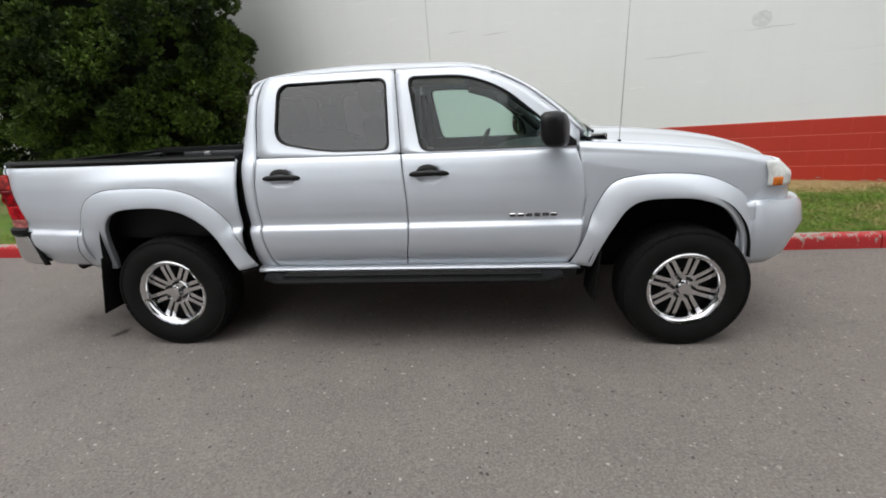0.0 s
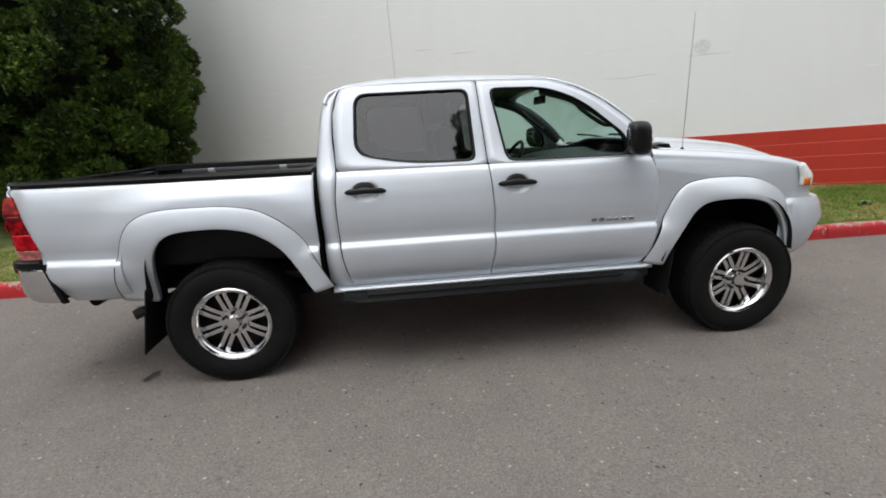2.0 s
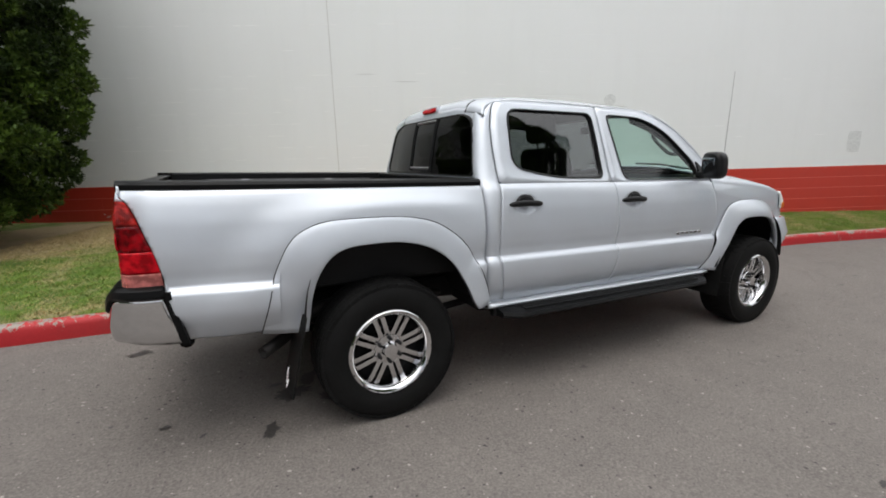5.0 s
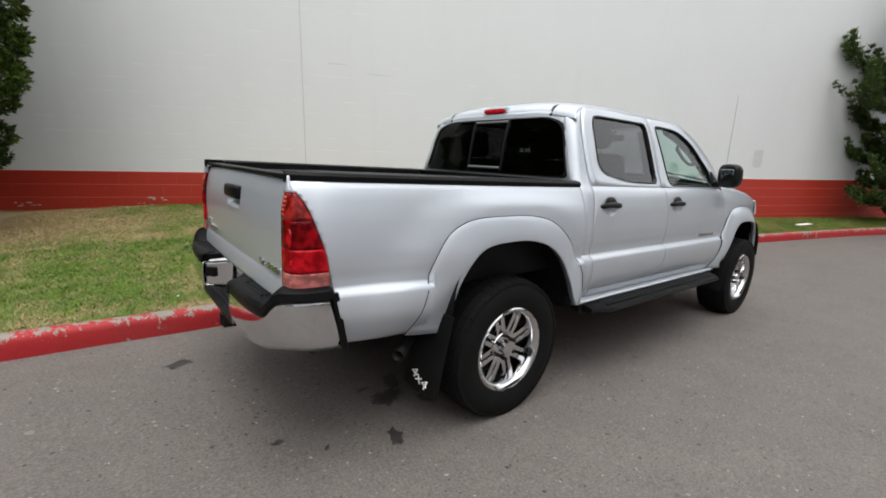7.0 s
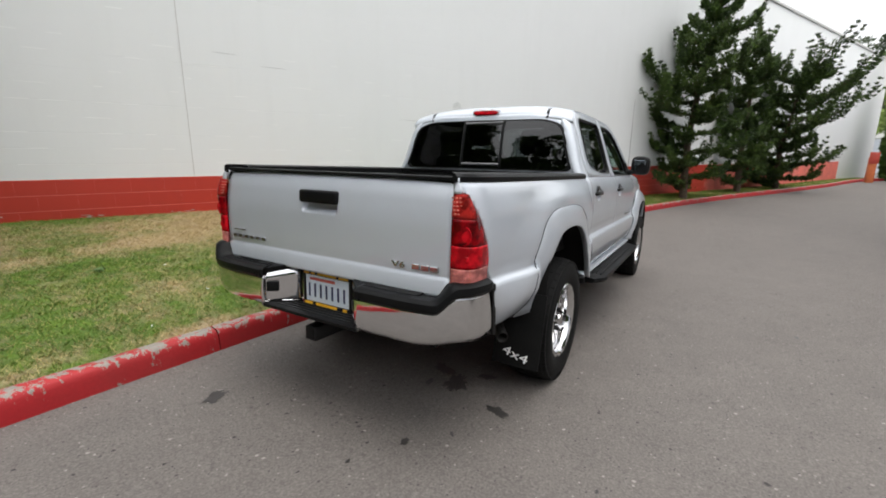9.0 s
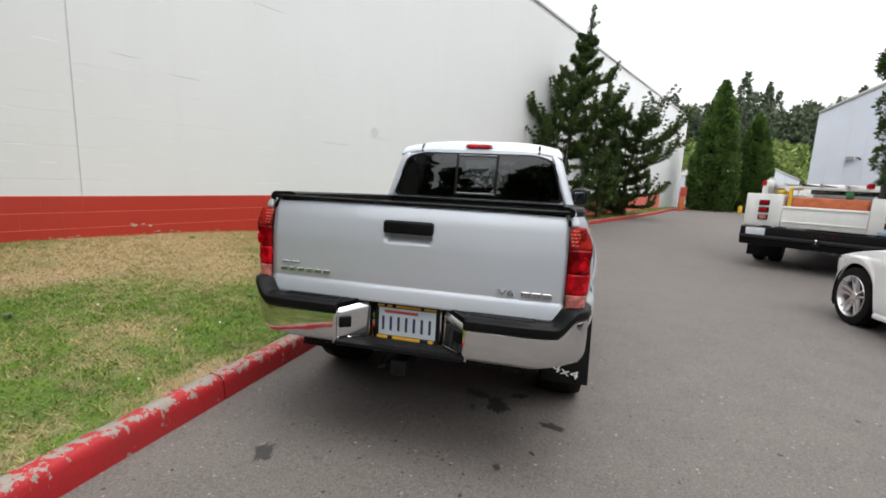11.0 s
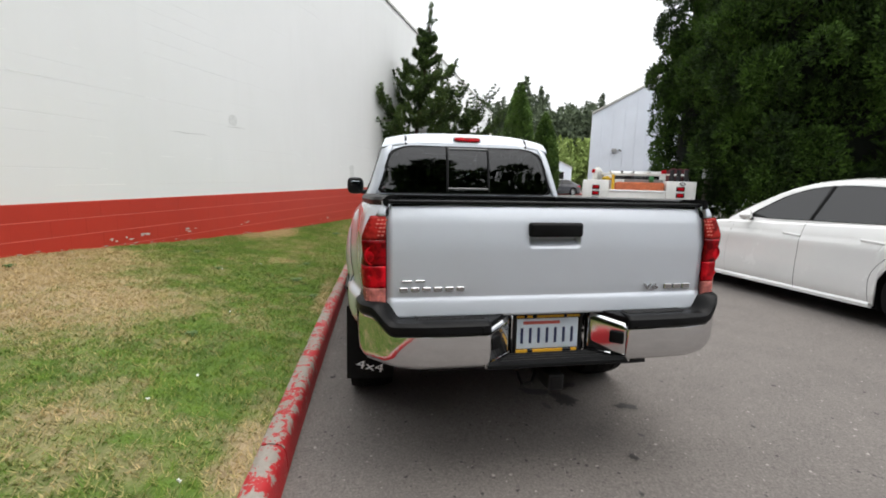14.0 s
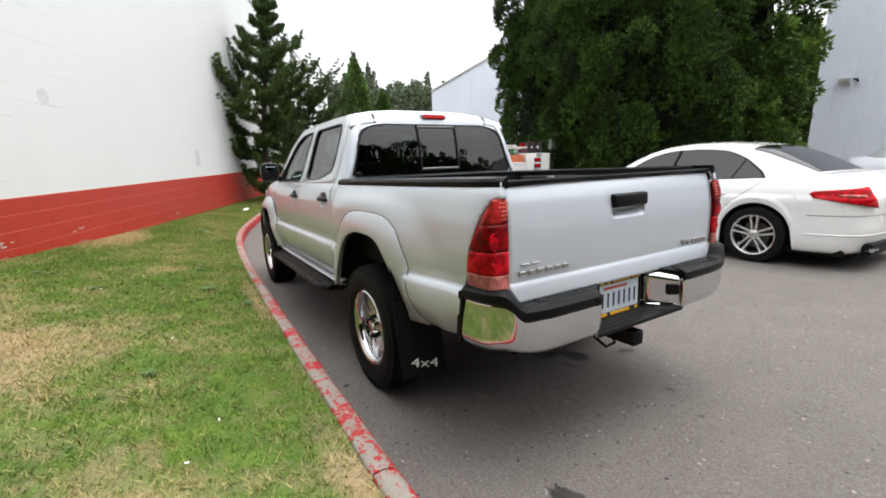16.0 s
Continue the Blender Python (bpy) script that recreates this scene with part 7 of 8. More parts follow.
GEAR = plain("white_bottle", (0.62, 0.62, 0.58), 0.5, 0, 0.1), plain("yellow_cloth", (0.66, 0.44, 0.03), 0.8, 0, 0.2), plain("black_rubber_gear", (0.015, 0.015, 0.016), 0.7, 0, 0.3), plain("green_strap", (0.05, 0.22, 0.08), 0.7, 0, 0.2)
on_truck("water_jug", moved(lathe([(0.0, 0.0), (0.10, 0.0), (0.105, 0.03), (0.105, 0.22), (0.07, 0.27), (0.035, 0.29), (0.035, 0.32), (0.0, 0.325)], 20, "z"), Matrix.Translation((0.30, 0.92, 1.472))), GEAR[0], "white plastic jug standing on the locker lid", "jug")
for k, (x, y, r) in enumerate(((0.30, 0.70, 0.075), (0.42, 0.66, 0.06))):
    sack = bmesh.new()
    bmesh.ops.create_icosphere(sack, subdivisions=2, radius=r)
    for v in sack.verts:
        v.co = Vector((v.co.x * 1.7, v.co.y * 1.4, max(-0.5 * r, v.co.z) * 0.8)) * (1 + 0.25 * noise.noise(v.co * 14 + Vector((k, 0, 0))))
    on_truck("yellow_sack", moved(sack, Matrix.Translation((x, y, 1.472 + 0.45 * r))), GEAR[1], "crumpled yellow cloth bundle on the locker lid", "bundle", "yellow bundles")
for y in (-0.72, -0.86, -1.02):
    on_truck("boot", moved(lathe([(0.0, 0.0), (0.055, 0.0), (0.06, 0.05), (0.045, 0.12), (0.05, 0.26), (0.0, 0.25)], 14, "z"), Matrix.Translation((0.22, y, 1.472))), GEAR[2], "black rubber boot standing on the locker lid", "boot", "boots on the locker")
on_truck("strap_roll", moved(lathe([(0.03, -0.05), (0.075, -0.05), (0.08, 0.0), (0.075, 0.05), (0.03, 0.05)], 18), Matrix.Translation((0.30, -0.30, 1.512))), GEAR[3], "green strap rolled up on the orange bin", "strap")
for x, y in ((0.25, 1.0), (0.25, -0.55)):
    on_truck("beacon_lamp", lathe([(0.0, 0.0), (0.055, 0.0), (0.055, 0.05), (0.045, 0.085), (0.0, 0.09)], 16, "z"), RED_LENS, "small red beacon lamp on the rack", "lamp", "rack beacons").matrix_world = UT @ Matrix.Translation((x, y, 1.64))

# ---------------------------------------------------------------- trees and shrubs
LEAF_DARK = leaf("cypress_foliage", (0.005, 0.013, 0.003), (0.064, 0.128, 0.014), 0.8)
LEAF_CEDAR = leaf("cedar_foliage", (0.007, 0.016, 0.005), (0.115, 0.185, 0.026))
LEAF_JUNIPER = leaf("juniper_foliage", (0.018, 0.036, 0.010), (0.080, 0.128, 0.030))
LEAF_HEDGE = leaf("arborvitae_foliage", (0.044, 0.086, 0.018), (0.120, 0.200, 0.044))
LEAF_LIME = leaf("lime_cypress_foliage", (0.018, 0.044, 0.007), (0.125, 0.220, 0.028))
# paler and greyer than near leaves: distance haze mixed into the colour
LEAF_FAR = leaf("hazed_far_foliage", (0.070, 0.092, 0.062), (0.165, 0.205, 0.120), 0.8)
LEAF_BUSH = leaf("light_bush_foliage", (0.14, 0.20, 0.05), (0.30, 0.38, 0.12), 0.8)
# near-black: the shade deep in a crown is put into this colour
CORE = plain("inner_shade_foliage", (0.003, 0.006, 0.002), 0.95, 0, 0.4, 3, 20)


def spray(verts, faces, p, out, size, rng, n=5, wide=0.30):
    """One flat spray: a few pointed leaves from a point, roughly along out."""
    for _ in range(n):
        d = (out + Vector((rng.gauss(0, 0.55), rng.gauss(0, 0.55), rng.gauss(0, 0.45)))).normalized()
        side = d.cross(Vector((rng.gauss(0, 1), rng.gauss(0, 1), rng.gauss(0, 1)))).normalized()
        l = size * rng.uniform(0.6, 1.25)
        w = l * wide * rng.uniform(0.6, 1.2)
        b = p + Vector((rng.gauss(0, 0.2), rng.gauss(0, 0.2), rng.gauss(0, 0.2))) * size
        k = len(verts)
        verts += [b + side * w, b - side * w, b + d * l]
        faces.append((k, k + 1, k + 2))


def crown(profile, bottom, height, count, size, rng, lump=0.22, freq=1.1, droop=0.0, depth=0.35, wide=0.30):
    """Foliage over an uneven surface of revolution: many sprays near its outside."""
    verts, faces = [], []
    seed = rng.uniform(0, 50)
    done = 0
    while done < count:
        h = rng.random()
        r0 = profile(h)
        if rng.random() > r0 / profile(0.3) * 0.9 + 0.1:
            continue
        a = rng.uniform(0, 2 * math.pi)
        z = bottom + height * h
        v = noise.noise((math.cos(a) * freq * 2 + seed, math.sin(a) * freq * 2, z * freq)) + 0.5 * noise.noise((math.cos(a) * freq * 5 + seed, math.sin(a) * freq * 5, z * freq * 2.6))
        r = r0 * (1 + lump * v) * (1 - depth * rng.random() ** 2.2)
        p = Vector((r * math.cos(a), r * math.sin(a), z - droop * r))
        out = Vector((math.cos(a), math.sin(a), 0.45 - droop))
        spray(verts, faces, p, out, size * (0.8 + 0.4 * (v + 0.5)), rng, 5, wide)
        done += 1
    return verts, faces


def clumped(profile, bottom, height, clumps, each, size, lump, rng, wide=0.4, squash=0.75, lift=0.5, stray=0.10):
    """Foliage in many rounded tufts, lying over one another like shingles."""
    verts, faces = [], []
    done = 0
    while done < clumps:
        h = rng.random()
        r0 = profile(h)
        if rng.random() > r0 / profile(0.3) * 0.9 + 0.1:
            continue
        a = rng.uniform(0, 2 * math.pi)
        r = r0 * (0.98 - 0.42 * rng.random() ** 1.6) + rng.gauss(0, stray) * lump
        c = Vector((r * math.cos(a), r * math.sin(a), bottom + height * h))
        out = Vector((math.cos(a), math.sin(a), lift)).normalized()
        cr = lump * rng.uniform(0.55, 1.25)
        for _ in range(int(each * (cr / lump) ** 2)):
            d = (Vector((rng.gauss(0, 1), rng.gauss(0, 1), rng.gauss(0, 1))).normalized() + out * 0.55).normalized()
            p = c + Vector((d.x, d.y, d.z * squash)) * cr * rng.uniform(0.72, 1.04)
            spray(verts, faces, p, d + Vector((0, 0, 0.3)), size, rng, 4, wide)
        done += 1
    return verts, faces


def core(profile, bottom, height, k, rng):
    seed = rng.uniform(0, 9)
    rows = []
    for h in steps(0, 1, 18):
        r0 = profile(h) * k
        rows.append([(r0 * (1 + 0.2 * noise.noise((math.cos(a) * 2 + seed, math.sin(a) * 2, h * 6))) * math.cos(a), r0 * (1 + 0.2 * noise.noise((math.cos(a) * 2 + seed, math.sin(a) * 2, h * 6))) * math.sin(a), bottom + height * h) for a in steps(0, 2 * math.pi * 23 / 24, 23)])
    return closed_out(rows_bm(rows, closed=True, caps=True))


def big_tree(name, x, y, profile, bottom, height, count, size, material, seed, label, trunk_r=0.18, **more):
    rng = random.Random(seed)
    t = tagged(new(name), label, "tree")
    z0 = more.pop("base", None)
    t.matrix_world = pose(x, y, ground_z(x, y) if z0 is None else z0)
    part("trunk", tube([(0, 0, -0.2), (0.03, 0.02, bottom * 0.6), (0, 0, bottom + height * 0.5), (0, 0, bottom + height * 0.9)], [trunk_r * 1.25, trunk_r, trunk_r * 0.6, 0.02], 10), BARK, t)
    for k in range(9):
        a, h = rng.uniform(0, 6.28), rng.uniform(0.05, 0.6)
        r = profile(h) * 0.7
        z = bottom + height * h
        part("limb", tube([(0, 0, z - 0.3 * r), (r * 0.5 * math.cos(a), r * 0.5 * math.sin(a), z), (r * math.cos(a), r * math.sin(a), z + 0.15 * r)], [0.05, 0.035, 0.012], 6), BARK, t)
    tufts = more.pop("tufts", None)
    if tufts:
        v, f = clumped(profile, bottom, height, tufts[0], tufts[1], size, tufts[2], rng, **more)
    else:
        v, f = crown(profile, bottom, height, count, size, rng, **more)
    ob = new("crown", raw_mesh("crown", v, f, material))
    ob.parent = t
    # added solid that makes the gaps between leaves look dark
    part("shade_core", core(profile, bottom + 0.05, height * 0.97, 0.52, rng), CORE, t)
    return t


cyp = table([(0.0, 0.72), (0.06, 0.92), (0.25, 1.0), (0.6, 0.86), (0.85, 0.5), (1.0, 0.06)])
col = table([(0.0, 0.78), (0.06, 0.88), (0.25, 0.95), (0.6, 1.0), (0.85, 0.6), (1.0, 0.06)])
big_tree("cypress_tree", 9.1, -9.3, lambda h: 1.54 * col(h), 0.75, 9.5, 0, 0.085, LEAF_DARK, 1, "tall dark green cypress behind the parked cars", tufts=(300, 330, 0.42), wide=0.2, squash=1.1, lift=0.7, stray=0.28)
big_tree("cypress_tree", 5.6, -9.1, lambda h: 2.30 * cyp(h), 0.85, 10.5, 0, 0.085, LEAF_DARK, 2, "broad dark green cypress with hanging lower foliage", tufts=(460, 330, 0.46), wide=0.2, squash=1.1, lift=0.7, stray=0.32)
big_tree("cypress_tree", 4.85, -12.2, lambda h: 1.9 * cyp(h), 0.6, 9.8, 0, 0.11, LEAF_LIME, 3, "yellow-green cypress standing further back", tufts=(380, 140, 0.44), wide=0.3, squash=1.1, lift=0.7)

ced = table([(0.0, 0.60), (0.06, 0.76), (0.13, 0.88), (0.22, 0.99), (0.32, 1.07), (0.50, 1.05), (0.75, 0.85), (0.9, 0.5), (1.0, 0.1)])
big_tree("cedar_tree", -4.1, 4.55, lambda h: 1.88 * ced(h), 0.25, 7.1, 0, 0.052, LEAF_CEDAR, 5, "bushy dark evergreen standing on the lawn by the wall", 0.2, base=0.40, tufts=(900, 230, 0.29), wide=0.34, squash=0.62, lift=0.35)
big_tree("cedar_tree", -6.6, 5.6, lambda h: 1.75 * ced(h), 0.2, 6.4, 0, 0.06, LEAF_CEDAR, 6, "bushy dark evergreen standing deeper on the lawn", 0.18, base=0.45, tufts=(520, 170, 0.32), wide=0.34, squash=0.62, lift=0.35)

# bright tip green that also carries the light on top of the pads
LEAF_LIT_TOP = leaf("juniper_lit_tops", (0.050, 0.100, 0.018), (0.150, 0.235, 0.048))


def clear_of_wall(p, base):
    """Keep a branch on the street's side of the building."""
    f = Vector((0.4018, 0.9157))
    d = (Vector((p.x + base[0], p.y + base[1])) - wo).dot(f) + 0.10
    if d > 0:
        p = p - Vector((f.x, f.y, 0)) * d - Vector((0.9157, -0.4018, 0)) * d * 0.8
    return p


def juniper(x, y, height, reach, seed, label, lean=(0, 0), base=-0.15, limbs=40, spire=0.72, bare=0.08):
    """Open conifer: a spire-like leader and separate limbs that sweep up to pointed tips, foliage in flat pads."""
    rng = random.Random(seed)
    t = tagged(new("juniper_tree"), label, "tree")
    t.matrix_world = pose(x, y, base)
    stem = curve([(0, 0, -0.1), (0.06, 0.05, height * 0.3), (lean[0] * 0.5, lean[1] * 0.5, height * 0.65), (lean[0], lean[1], height)], 40)
    part("trunk", tube(stem, [0.11 * (1 - i / 41) + 0.010 for i in range(41)], 8), BARK, t)
    verts, faces, tips, tip_faces = [], [], [], []

    def pad(p, d, wide, thick, n, size, lit_share):
        for _ in range(n):
            o = Vector((rng.gauss(0, wide), rng.gauss(0, wide), rng.gauss(0, thick)))
            out = (d + o.normalized() * 0.5 + Vector((0, 0, 0.25))).normalized()
            # upper sprays take the lighter green, as if lit from above
            top = o.z > thick * 0.35 and rng.random() < lit_share
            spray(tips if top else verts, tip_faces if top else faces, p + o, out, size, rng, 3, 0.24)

    for k in range(limbs):
        h = bare + (0.90 - bare) * (k + rng.random()) / limbs
        p0 = stem[int(h * 40)]
        a = k * 2.4 + rng.uniform(-0.5, 0.5)
        full = 1.0 if h < spire - 0.12 else lerp(1.0, 0.20, sm((h - spire + 0.12) / 0.22))
        l = reach * full * min(1.0, 0.58 + 1.1 * h) * (rng.uniform(0.78, 1.12) if k % 3 else rng.uniform(0.45, 0.7))
        up = lerp(0.05, 0.50, sm(h / 0.62)) * rng.uniform(0.7, 1.3)
        c, e = Vector((math.cos(a), math.sin(a), 0)), Vector((math.cos(a + 0.25), math.sin(a + 0.25), 0))
        line = [p0, p0 + c * l * 0.35 + Vector((0, 0, up * l * 0.10)), p0 + c * l * 0.72 + Vector((0, 0, up * l * 0.42)), p0 + e * l * 0.95 + Vector((0, 0, up * l * 0.92 + 0.12 * l))]
        arm = curve([clear_of_wall(q, (x, y)) for q in line], 16)
        part("limb", tube(arm, [0.026 * (1 - i / 17) + 0.004 for i in range(17)], 5), BARK, t)
        for i in range(1, 17):
            d = (arm[i] - arm[i - 1]).normalized()
            w = (0.092 if i < 11 else lerp(0.092, 0.016, (i - 11) / 5)) * min(1, 0.45 + l)
            pad(arm[i], d, w, w * 0.38, 30 if i < 13 else 15, 0.078, 0.35 + 0.02 * i)
        for _ in range(round(3 + 4 * l)):
            i = rng.randint(3, 13)
            b = a + rng.choice((-1, 1)) * rng.uniform(0.5, 1.1)
            tl = l * rng.uniform(0.16, 0.34) + 0.08
            q0 = arm[i]
            twig = curve([q0, q0 + Vector((math.cos(b), math.sin(b), 0.25)) * tl * 0.55, q0 + Vector((math.cos(b), math.sin(b), rng.uniform(0.5, 1.1))) * tl], 6)
            for n in range(1, 7):
                p = clear_of_wall(twig[n], (x, y))
                w = lerp(0.06, 0.018, n / 6)
                pad(p, (twig[n] - twig[n - 1]).normalized(), w, w * 0.5, 12, 0.072, 0.4)
    for i in range(round(40 * spire * 0.75), 41):
        w = lerp(0.12, 0.03, sm((i / 40 - spire * 0.75) / (1 - spire * 0.75)))
        pad(stem[i], Vector((0, 0, 1)), w, 0.07, 24, 0.09, 0.25)
        if i % 2 and i < 39:
            a = rng.uniform(0, 6.283)
            for n in range(1, 5):
                pad(stem[i] + Vector((math.cos(a), math.sin(a), 0.6)) * 0.06 * n * (1.2 - 0.5 * i / 40), Vector((math.cos(a), math.sin(a), 0.8)), 0.035, 0.02, 12, 0.07, 0.3)
    for name, v, f, m in (("crown", verts, faces, LEAF_JUNIPER), ("new_growth", tips, tip_faces, LEAF_LIT_TOP)):
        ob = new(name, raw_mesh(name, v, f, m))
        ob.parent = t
    return t


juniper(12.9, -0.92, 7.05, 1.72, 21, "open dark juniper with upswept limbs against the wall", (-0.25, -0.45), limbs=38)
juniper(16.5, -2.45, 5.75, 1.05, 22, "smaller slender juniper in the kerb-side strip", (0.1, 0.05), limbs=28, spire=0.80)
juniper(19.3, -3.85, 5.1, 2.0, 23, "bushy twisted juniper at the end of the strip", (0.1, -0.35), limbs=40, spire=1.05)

cone = table([(0.0, 0.85), (0.12, 1.0), (0.40, 0.98), (0.44, 0.84), (0.7, 0.62), (0.9, 0.25), (1.0, 0.03)])
cone2 = table([(0.0, 0.8), (0.15, 1.0), (0.4, 0.92), (0.7, 0.6), (0.9, 0.25), (1.0, 0.03)])
big_tree("arborvitae", 32.6, -11.5, lambda h: 1.50 * cone(h), 0.0, 9.0, 7000, 0.20, LEAF_HEDGE, 31, "clipped green arborvitae with a stepped outline", 0.15, lump=0.06, depth=0.15)
big_tree("arborvitae", 33.4, -14.2, lambda h: 1.25 * cone2(h), 0.0, 6.9, 5000, 0.20, LEAF_HEDGE, 32, "cone-shaped dark green arborvitae", 0.15, lump=0.06, depth=0.15)


def woods(name, spots, material, seed, label, kind_fir=0.6, dense=1.0):
    """Distant trees as one sheet of foliage: firs with tiered spires, broadleaf trees with lobed crowns."""
    rng = random.Random(seed)
    verts, faces = [], []
    for x, y, z, h, r in spots:
        fir = rng.random() < kind_fir
        if fir:
            r, h = r * 0.95, h * rng.uniform(0.9, 1.15)
            n = int(700 * dense)
        else:
            n = int(620 * (r / 3) * dense)
            lobes = [(rng.uniform(-0.55, 0.55) * r, rng.uniform(-0.55, 0.55) * r, rng.uniform(0.35, 0.85) * h, rng.uniform(0.35, 0.6) * r) for _ in range(7)]
        for _ in range(n):
            a = rng.uniform(0, 6.283)
            if fir:
                k = rng.random() ** 1.25
                tier = 0.72 + 0.28 * (1 - (k * 11) % 1.0)
                rr = r * (1 - k) ** 0.9 * tier * rng.uniform(0.45, 1.05) + 0.05
                p, out = Vector((x + rr * math.cos(a), y + rr * math.sin(a), z + h * (0.06 + 0.94 * k))), Vector((math.cos(a), math.sin(a), 0.05))
                spray(verts, faces, p, out, 0.17 * r * (1.15 - 0.6 * k) + 0.10, rng, 3, 0.40)
            else:
                lx, ly, lz, lr = rng.choice(lobes)
                u = rng.uniform(-1, 1)
                q = math.sqrt(1 - u * u)
                d = Vector((q * math.cos(a), q * math.sin(a), u))
                spray(verts, faces, Vector((x + lx, y + ly, z + lz)) + d * lr * rng.uniform(0.75, 1.08), d + Vector((0, 0, 0.4)), 0.13 * r, rng, 3, 0.55)
    return tagged(new(name, raw_mesh(name, verts, faces, material)), label, "trees", kind="stuff")


rng = random.Random(91)
spots = []
for k in range(460):
    x = rng.uniform(66, 105)
    y = rng.uniform(-95, 14)
    z = 0.10 * (x - 60) + 0.0
    spots.append((x, y, z, rng.uniform(9.5, 14.5) * (1.2 if rng.random() < 0.2 else 0.95), rng.uniform(2.4, 4.0)))
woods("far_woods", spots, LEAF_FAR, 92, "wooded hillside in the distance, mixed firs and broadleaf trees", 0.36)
spots = [(rng.uniform(50, 66), rng.uniform(-70, -8), -0.2, rng.uniform(4.0, 7.5), rng.uniform(2, 3.6)) for _ in range(50)]
woods("far_bushes", spots, LEAF_BUSH, 93, "light green bushes at the foot of the hillside", 0.0)
spots = [(rng.uniform(-30, -19), rng.uniform(-26, 22), 0.3, rng.uniform(6.0, 13.0), rng.uniform(2.0, 3.4)) for _ in range(56)]
woods("street_trees", spots, LEAF_DARK, 94, "dark trees along the far end of the street", 0.25, 2.2)
spots = [(rng.uniform(-16, 20), rng.uniform(-34, -26), 0.0, rng.uniform(5, 9), rng.uniform(2, 3)) for _ in range(26)]
woods("back_woods", spots, LEAF_DARK, 95, "dark trees behind the metal building", 0.5)
rows = [[(x, y, -0.3 + 0.10 * max(0, x - 58) * 1.0) for y in (-160, -60, 0, 80)] for x in (57, 66, 80, 105, 140)]
tagged(part("hillside", face_out(rows_bm(rows), (80, 0, -50)), plain("rough_grass", (0.10, 0.14, 0.05), 0.9, 0, 0.3, 0.2, 2, 0.3, 0, "World")), "grassy rise below the woods", "hill", kind="structure")
spots = [(7.0 + rng.uniform(-3, 4), -12.6 + rng.uniform(-0.8, 0.8), 0, rng.uniform(0.7, 1.5), rng.uniform(0.5, 0.9)) for _ in range(14)]
woods("low_shrubs", spots, LEAF_BUSH, 96, "pale green shrubs under the cypresses", 0.0)

# ---------------------------------------------------------------- buildings beyond
SIDING = plain("pale_blue_siding", (0.68, 0.72, 0.79), 0.45, 0.1, 0.05, 0.7, 20, 0, 0, "World")
ROOFING = plain("pale_roofing", (0.55, 0.55, 0.52), 0.7, 0, 0.15, 1, 20, 0.2)


def shed(name, m, wide, deep, eave, ridge, label, rib, lamps, ribs_on="front"):
    """Gabled metal building: x along its front, y into it."""
    b = tagged(new(name), label, "building")
    bm = bmesh.new()
    out = [(0, 0), (wide, 0), (wide, eave), (wide / 2, ridge), (0, eave)]
    f = [bm.verts.new((x, 0, z)) for x, z in out]
    k = [bm.verts.new((x, deep, z)) for x, z in out]
    bm.faces.new(f)
    bm.faces.new(list(reversed(k)))
    for i in range(5):
        j = (i + 1) % 5
        bm.faces.new((f[i], f[j], k[j], k[i]))
    part("wall", closed_out(bm), SIDING, b, smooth=0)
    for s in (0, 1):
        x0, x1 = (-0.04, wide / 2) if s == 0 else (wide + 0.04, wide / 2)
        rows = [[(x0, y, eave + 0.03), (x1, y, ridge + 0.05)] for y in (-0.06, deep + 0.06)]
        part("roof", face_out(rows_bm(rows), (wide / 2, deep / 2, 0)), ROOFING, b, thick=0.12)
    ribs = bmesh.new()
    x = rib
    while x < wide:
        z = eave + (ridge - eave) * (1 - abs(x - wide / 2) / (wide / 2))
        add(ribs, block((x - 0.025, -0.03, 0.1), (x + 0.025, 0.0, z - 0.02), 0.008, 1))
        x += rib
    tagged(part("siding_ribs", ribs, SIDING, b, smooth=0), kind="stuff")
    for x, z in lamps:
        l = part("wall_lamp", block((x - 0.14, -0.22, z - 0.08), (x + 0.14, -0.03, z + 0.10), 0.03), plain("lamp_grey", (0.30, 0.30, 0.30), 0.5), b, "grey wall lamp")
        part("lamp_arm", tube([(x + 0.2, -0.03, z + 0.05), (x + 0.32, -0.16, z + 0.02), (x + 0.36, -0.18, z - 0.06)], 0.03, 6), SATIN, l)
    b.matrix_world = m
    return b


shed("metal_building", pose(21.7, -12.2, -0.13, 0, 0, -122), 14, 12, 5.28, 8.95, "pale blue metal gabled building with ribbed siding", 0.6, [(1.35, 3.15)])
shed("metal_building", pose(4.3, -17.0, -0.13, 0, 0, 180), 20, 9, 7.0, 8.6, "tall pale blue metal building with ribbed siding", 0.45, [(0.75, 3.5)])
shed("garage_building", pose(46, -13.0, -0.13, 0, 0, -90), 10, 8, 2.8, 4.9, "small white garage building with a low roof", 0.8, [])
# near-black panel on the wall stands in for the shaded garage interior
part("doorway_panel", block((45.9, -22.0, -0.1), (46.02, -18.2, 2.1), 0.02), UNDER)["label"] = "near-black panel for the open garage doorway"
tagged(bpy.data.objects["doorway_panel"], "near-black panel standing for the shaded inside of the open garage doorway", "doorway", kind="structure")
post = tagged(new("marker_post"), "short orange marker post with a white sign", "post")
post.matrix_world = pose(29.6, -8.9, -0.13)
part("stake", block((-0.16, -0.16, 0), (0.16, 0.16, 1.35), 0.02), plain("orange_board", (0.55, 0.15, 0.05), 0.6), post)
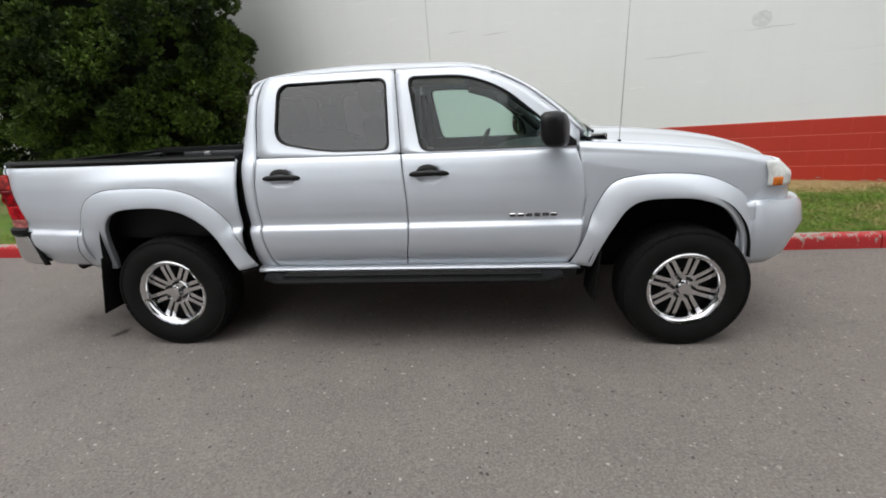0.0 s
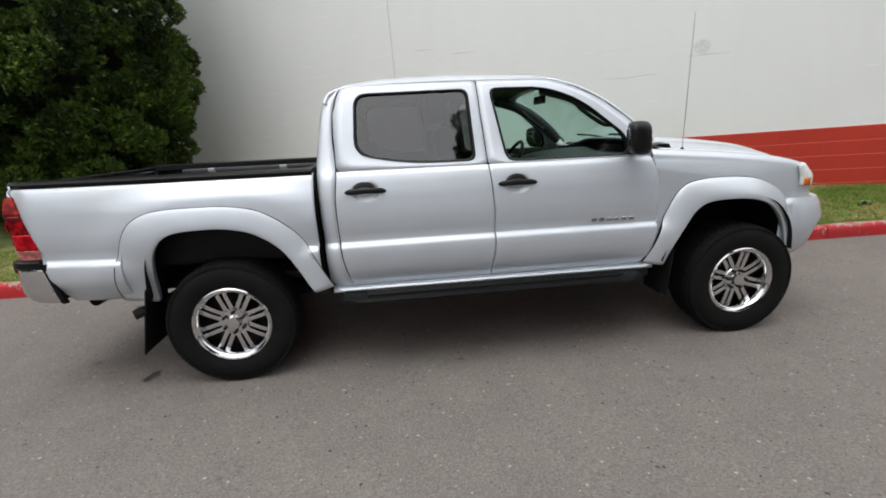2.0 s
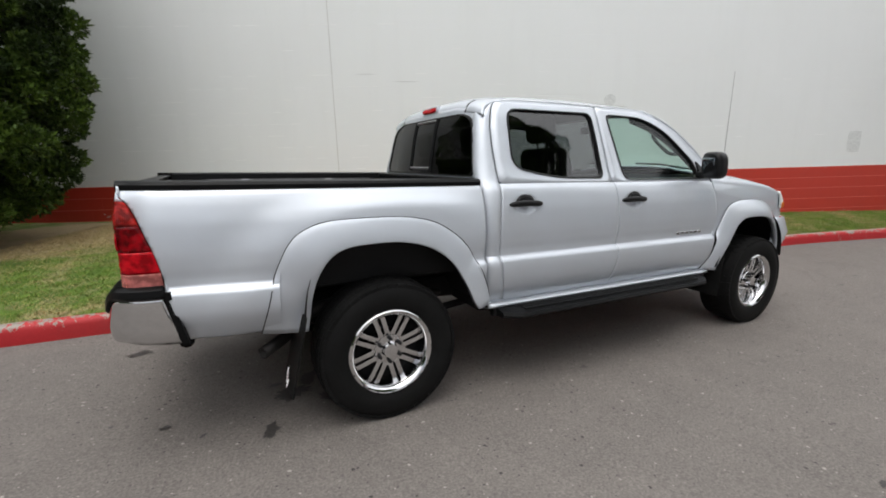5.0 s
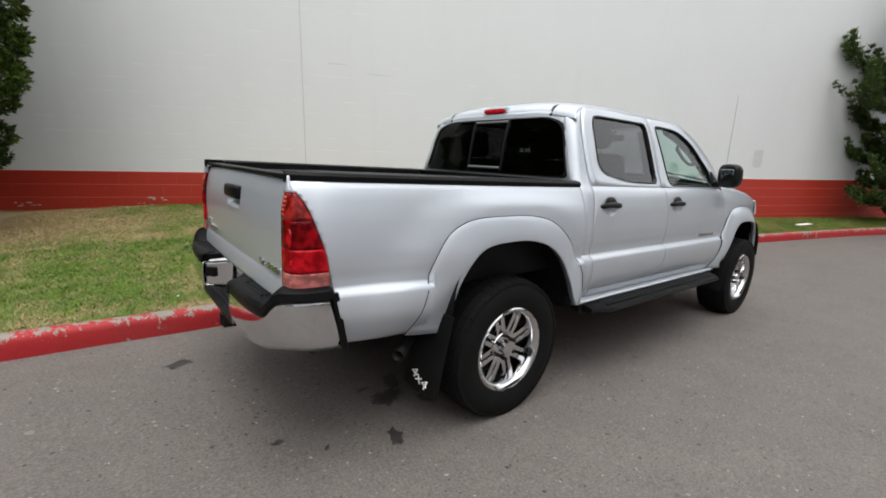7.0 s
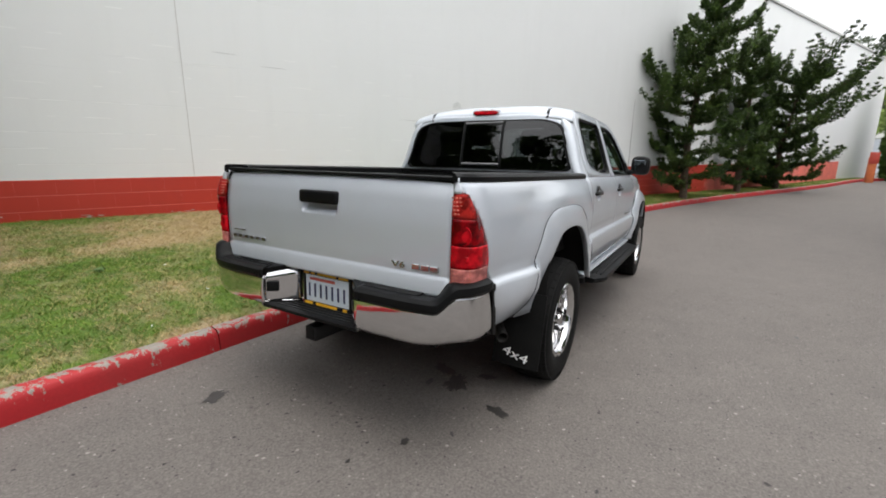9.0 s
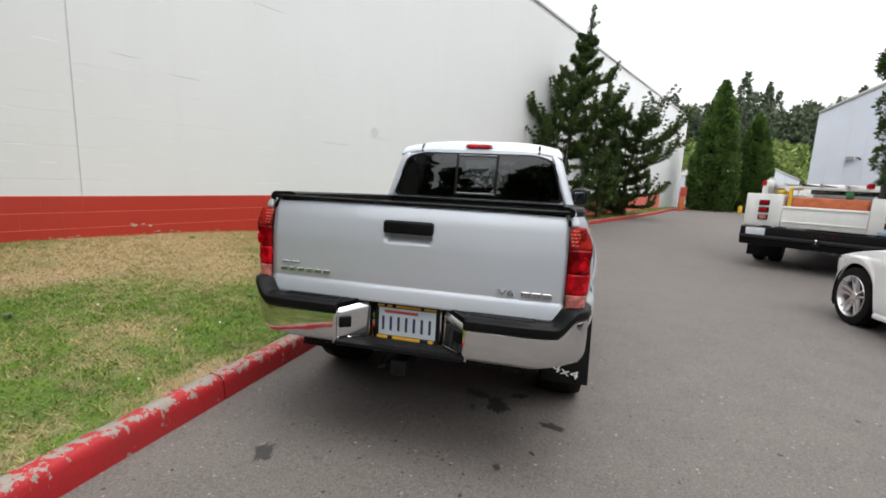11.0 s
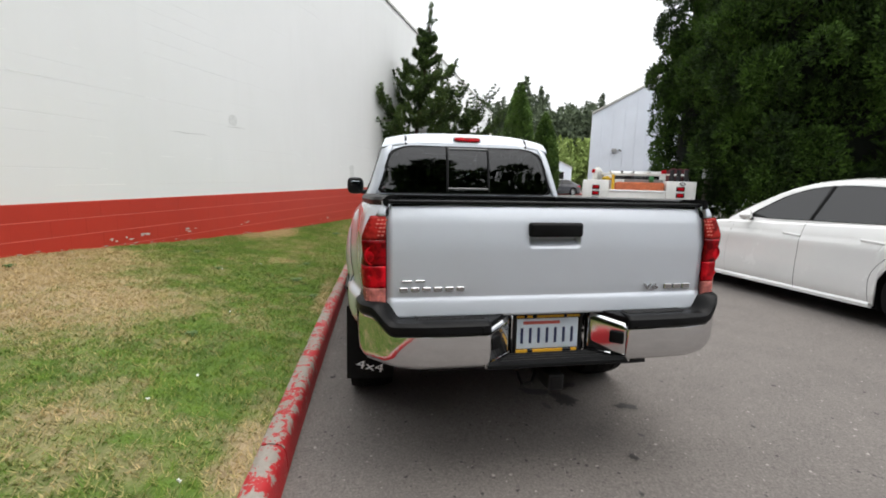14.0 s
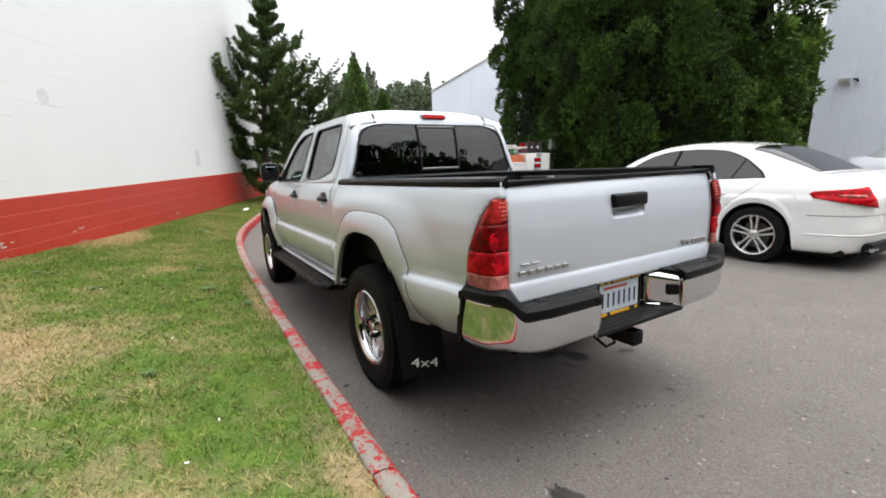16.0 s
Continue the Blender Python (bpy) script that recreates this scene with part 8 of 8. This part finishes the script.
part("sign", block((-0.19, -0.2, 1.0), (-0.162, 0.2, 1.6), 0.01), plain("sign_red", (0.45, 0.06, 0.04), 0.5), post)
hyd = tagged(new("bollard"), "low yellow painted steel bollard", "bollard")
hyd.matrix_world = pose(30.9, -12.9, -0.13)
part("bollard_post", lathe([(0.0, 0.0), (0.12, 0.0), (0.12, 0.42), (0.09, 0.49), (0.0, 0.51)], 16, "z"), plain("bollard_yellow", (0.75, 0.45, 0.03), 0.5), hyd)
pole = tagged(new("utility_pole"), "weathered grey wooden post below the cypresses", "post")
pole.matrix_world = pose(7.1, -7.75, ground_z(7.1, -7.75))
part("pole_shaft", tube([(0, 0, -0.1), (0.01, 0, 1.0), (0, 0, 2.0)], [0.10, 0.095, 0.09], 12), plain("grey_wood", (0.16, 0.14, 0.12), 0.85, 0, 0.3, 10, 60, 0.4), pole)
part("meter_box", block((-0.12, -0.02, 1.55), (0.08, 0.14, 1.85), 0.02), plain("box_grey", (0.4, 0.4, 0.4), 0.5), pole)

# ---------------------------------------------------------------- red blocks along the foot of the wall, one by one
def one_block(length, height, material):
    a, b, za, zb, e = 0.0006, length - 0.0006, 0.0032, height - 0.0032, 0.0025
    v = [(a, 0.006, za), (b, 0.006, za), (b, 0.006, zb), (a, 0.006, zb), (a + 0.0004, 0, za + e), (b - 0.0004, 0, za + e), (b - 0.0004, 0, zb - e), (a + 0.0004, 0, zb - e)]
    f = [(4, 5, 6, 7), (0, 1, 5, 4), (1, 2, 6, 5), (2, 3, 7, 6), (3, 0, 4, 7)]
    return raw_mesh("block", v, f, material)


band = part("mortar_bed", block((-20, -0.0012, -0.5), (31.8, 0.02, 0.952)), MORTAR_RED, wall)
band["label"] = "red painted joints between the blocks"
shape = one_block(0.4, 0.2, WALL_RED)
rng = random.Random(8)
for j in range(5):
    n = 56
    for i in range(n):
        ob = new("block", shape)
        ob.parent = wall
        ob.matrix_basis = pose(-6.0 + 0.4 * i - (0.2 if j % 2 else 0), -0.0035 + rng.uniform(-0.0005, 0.0005), 0.75 - 0.2 * j)
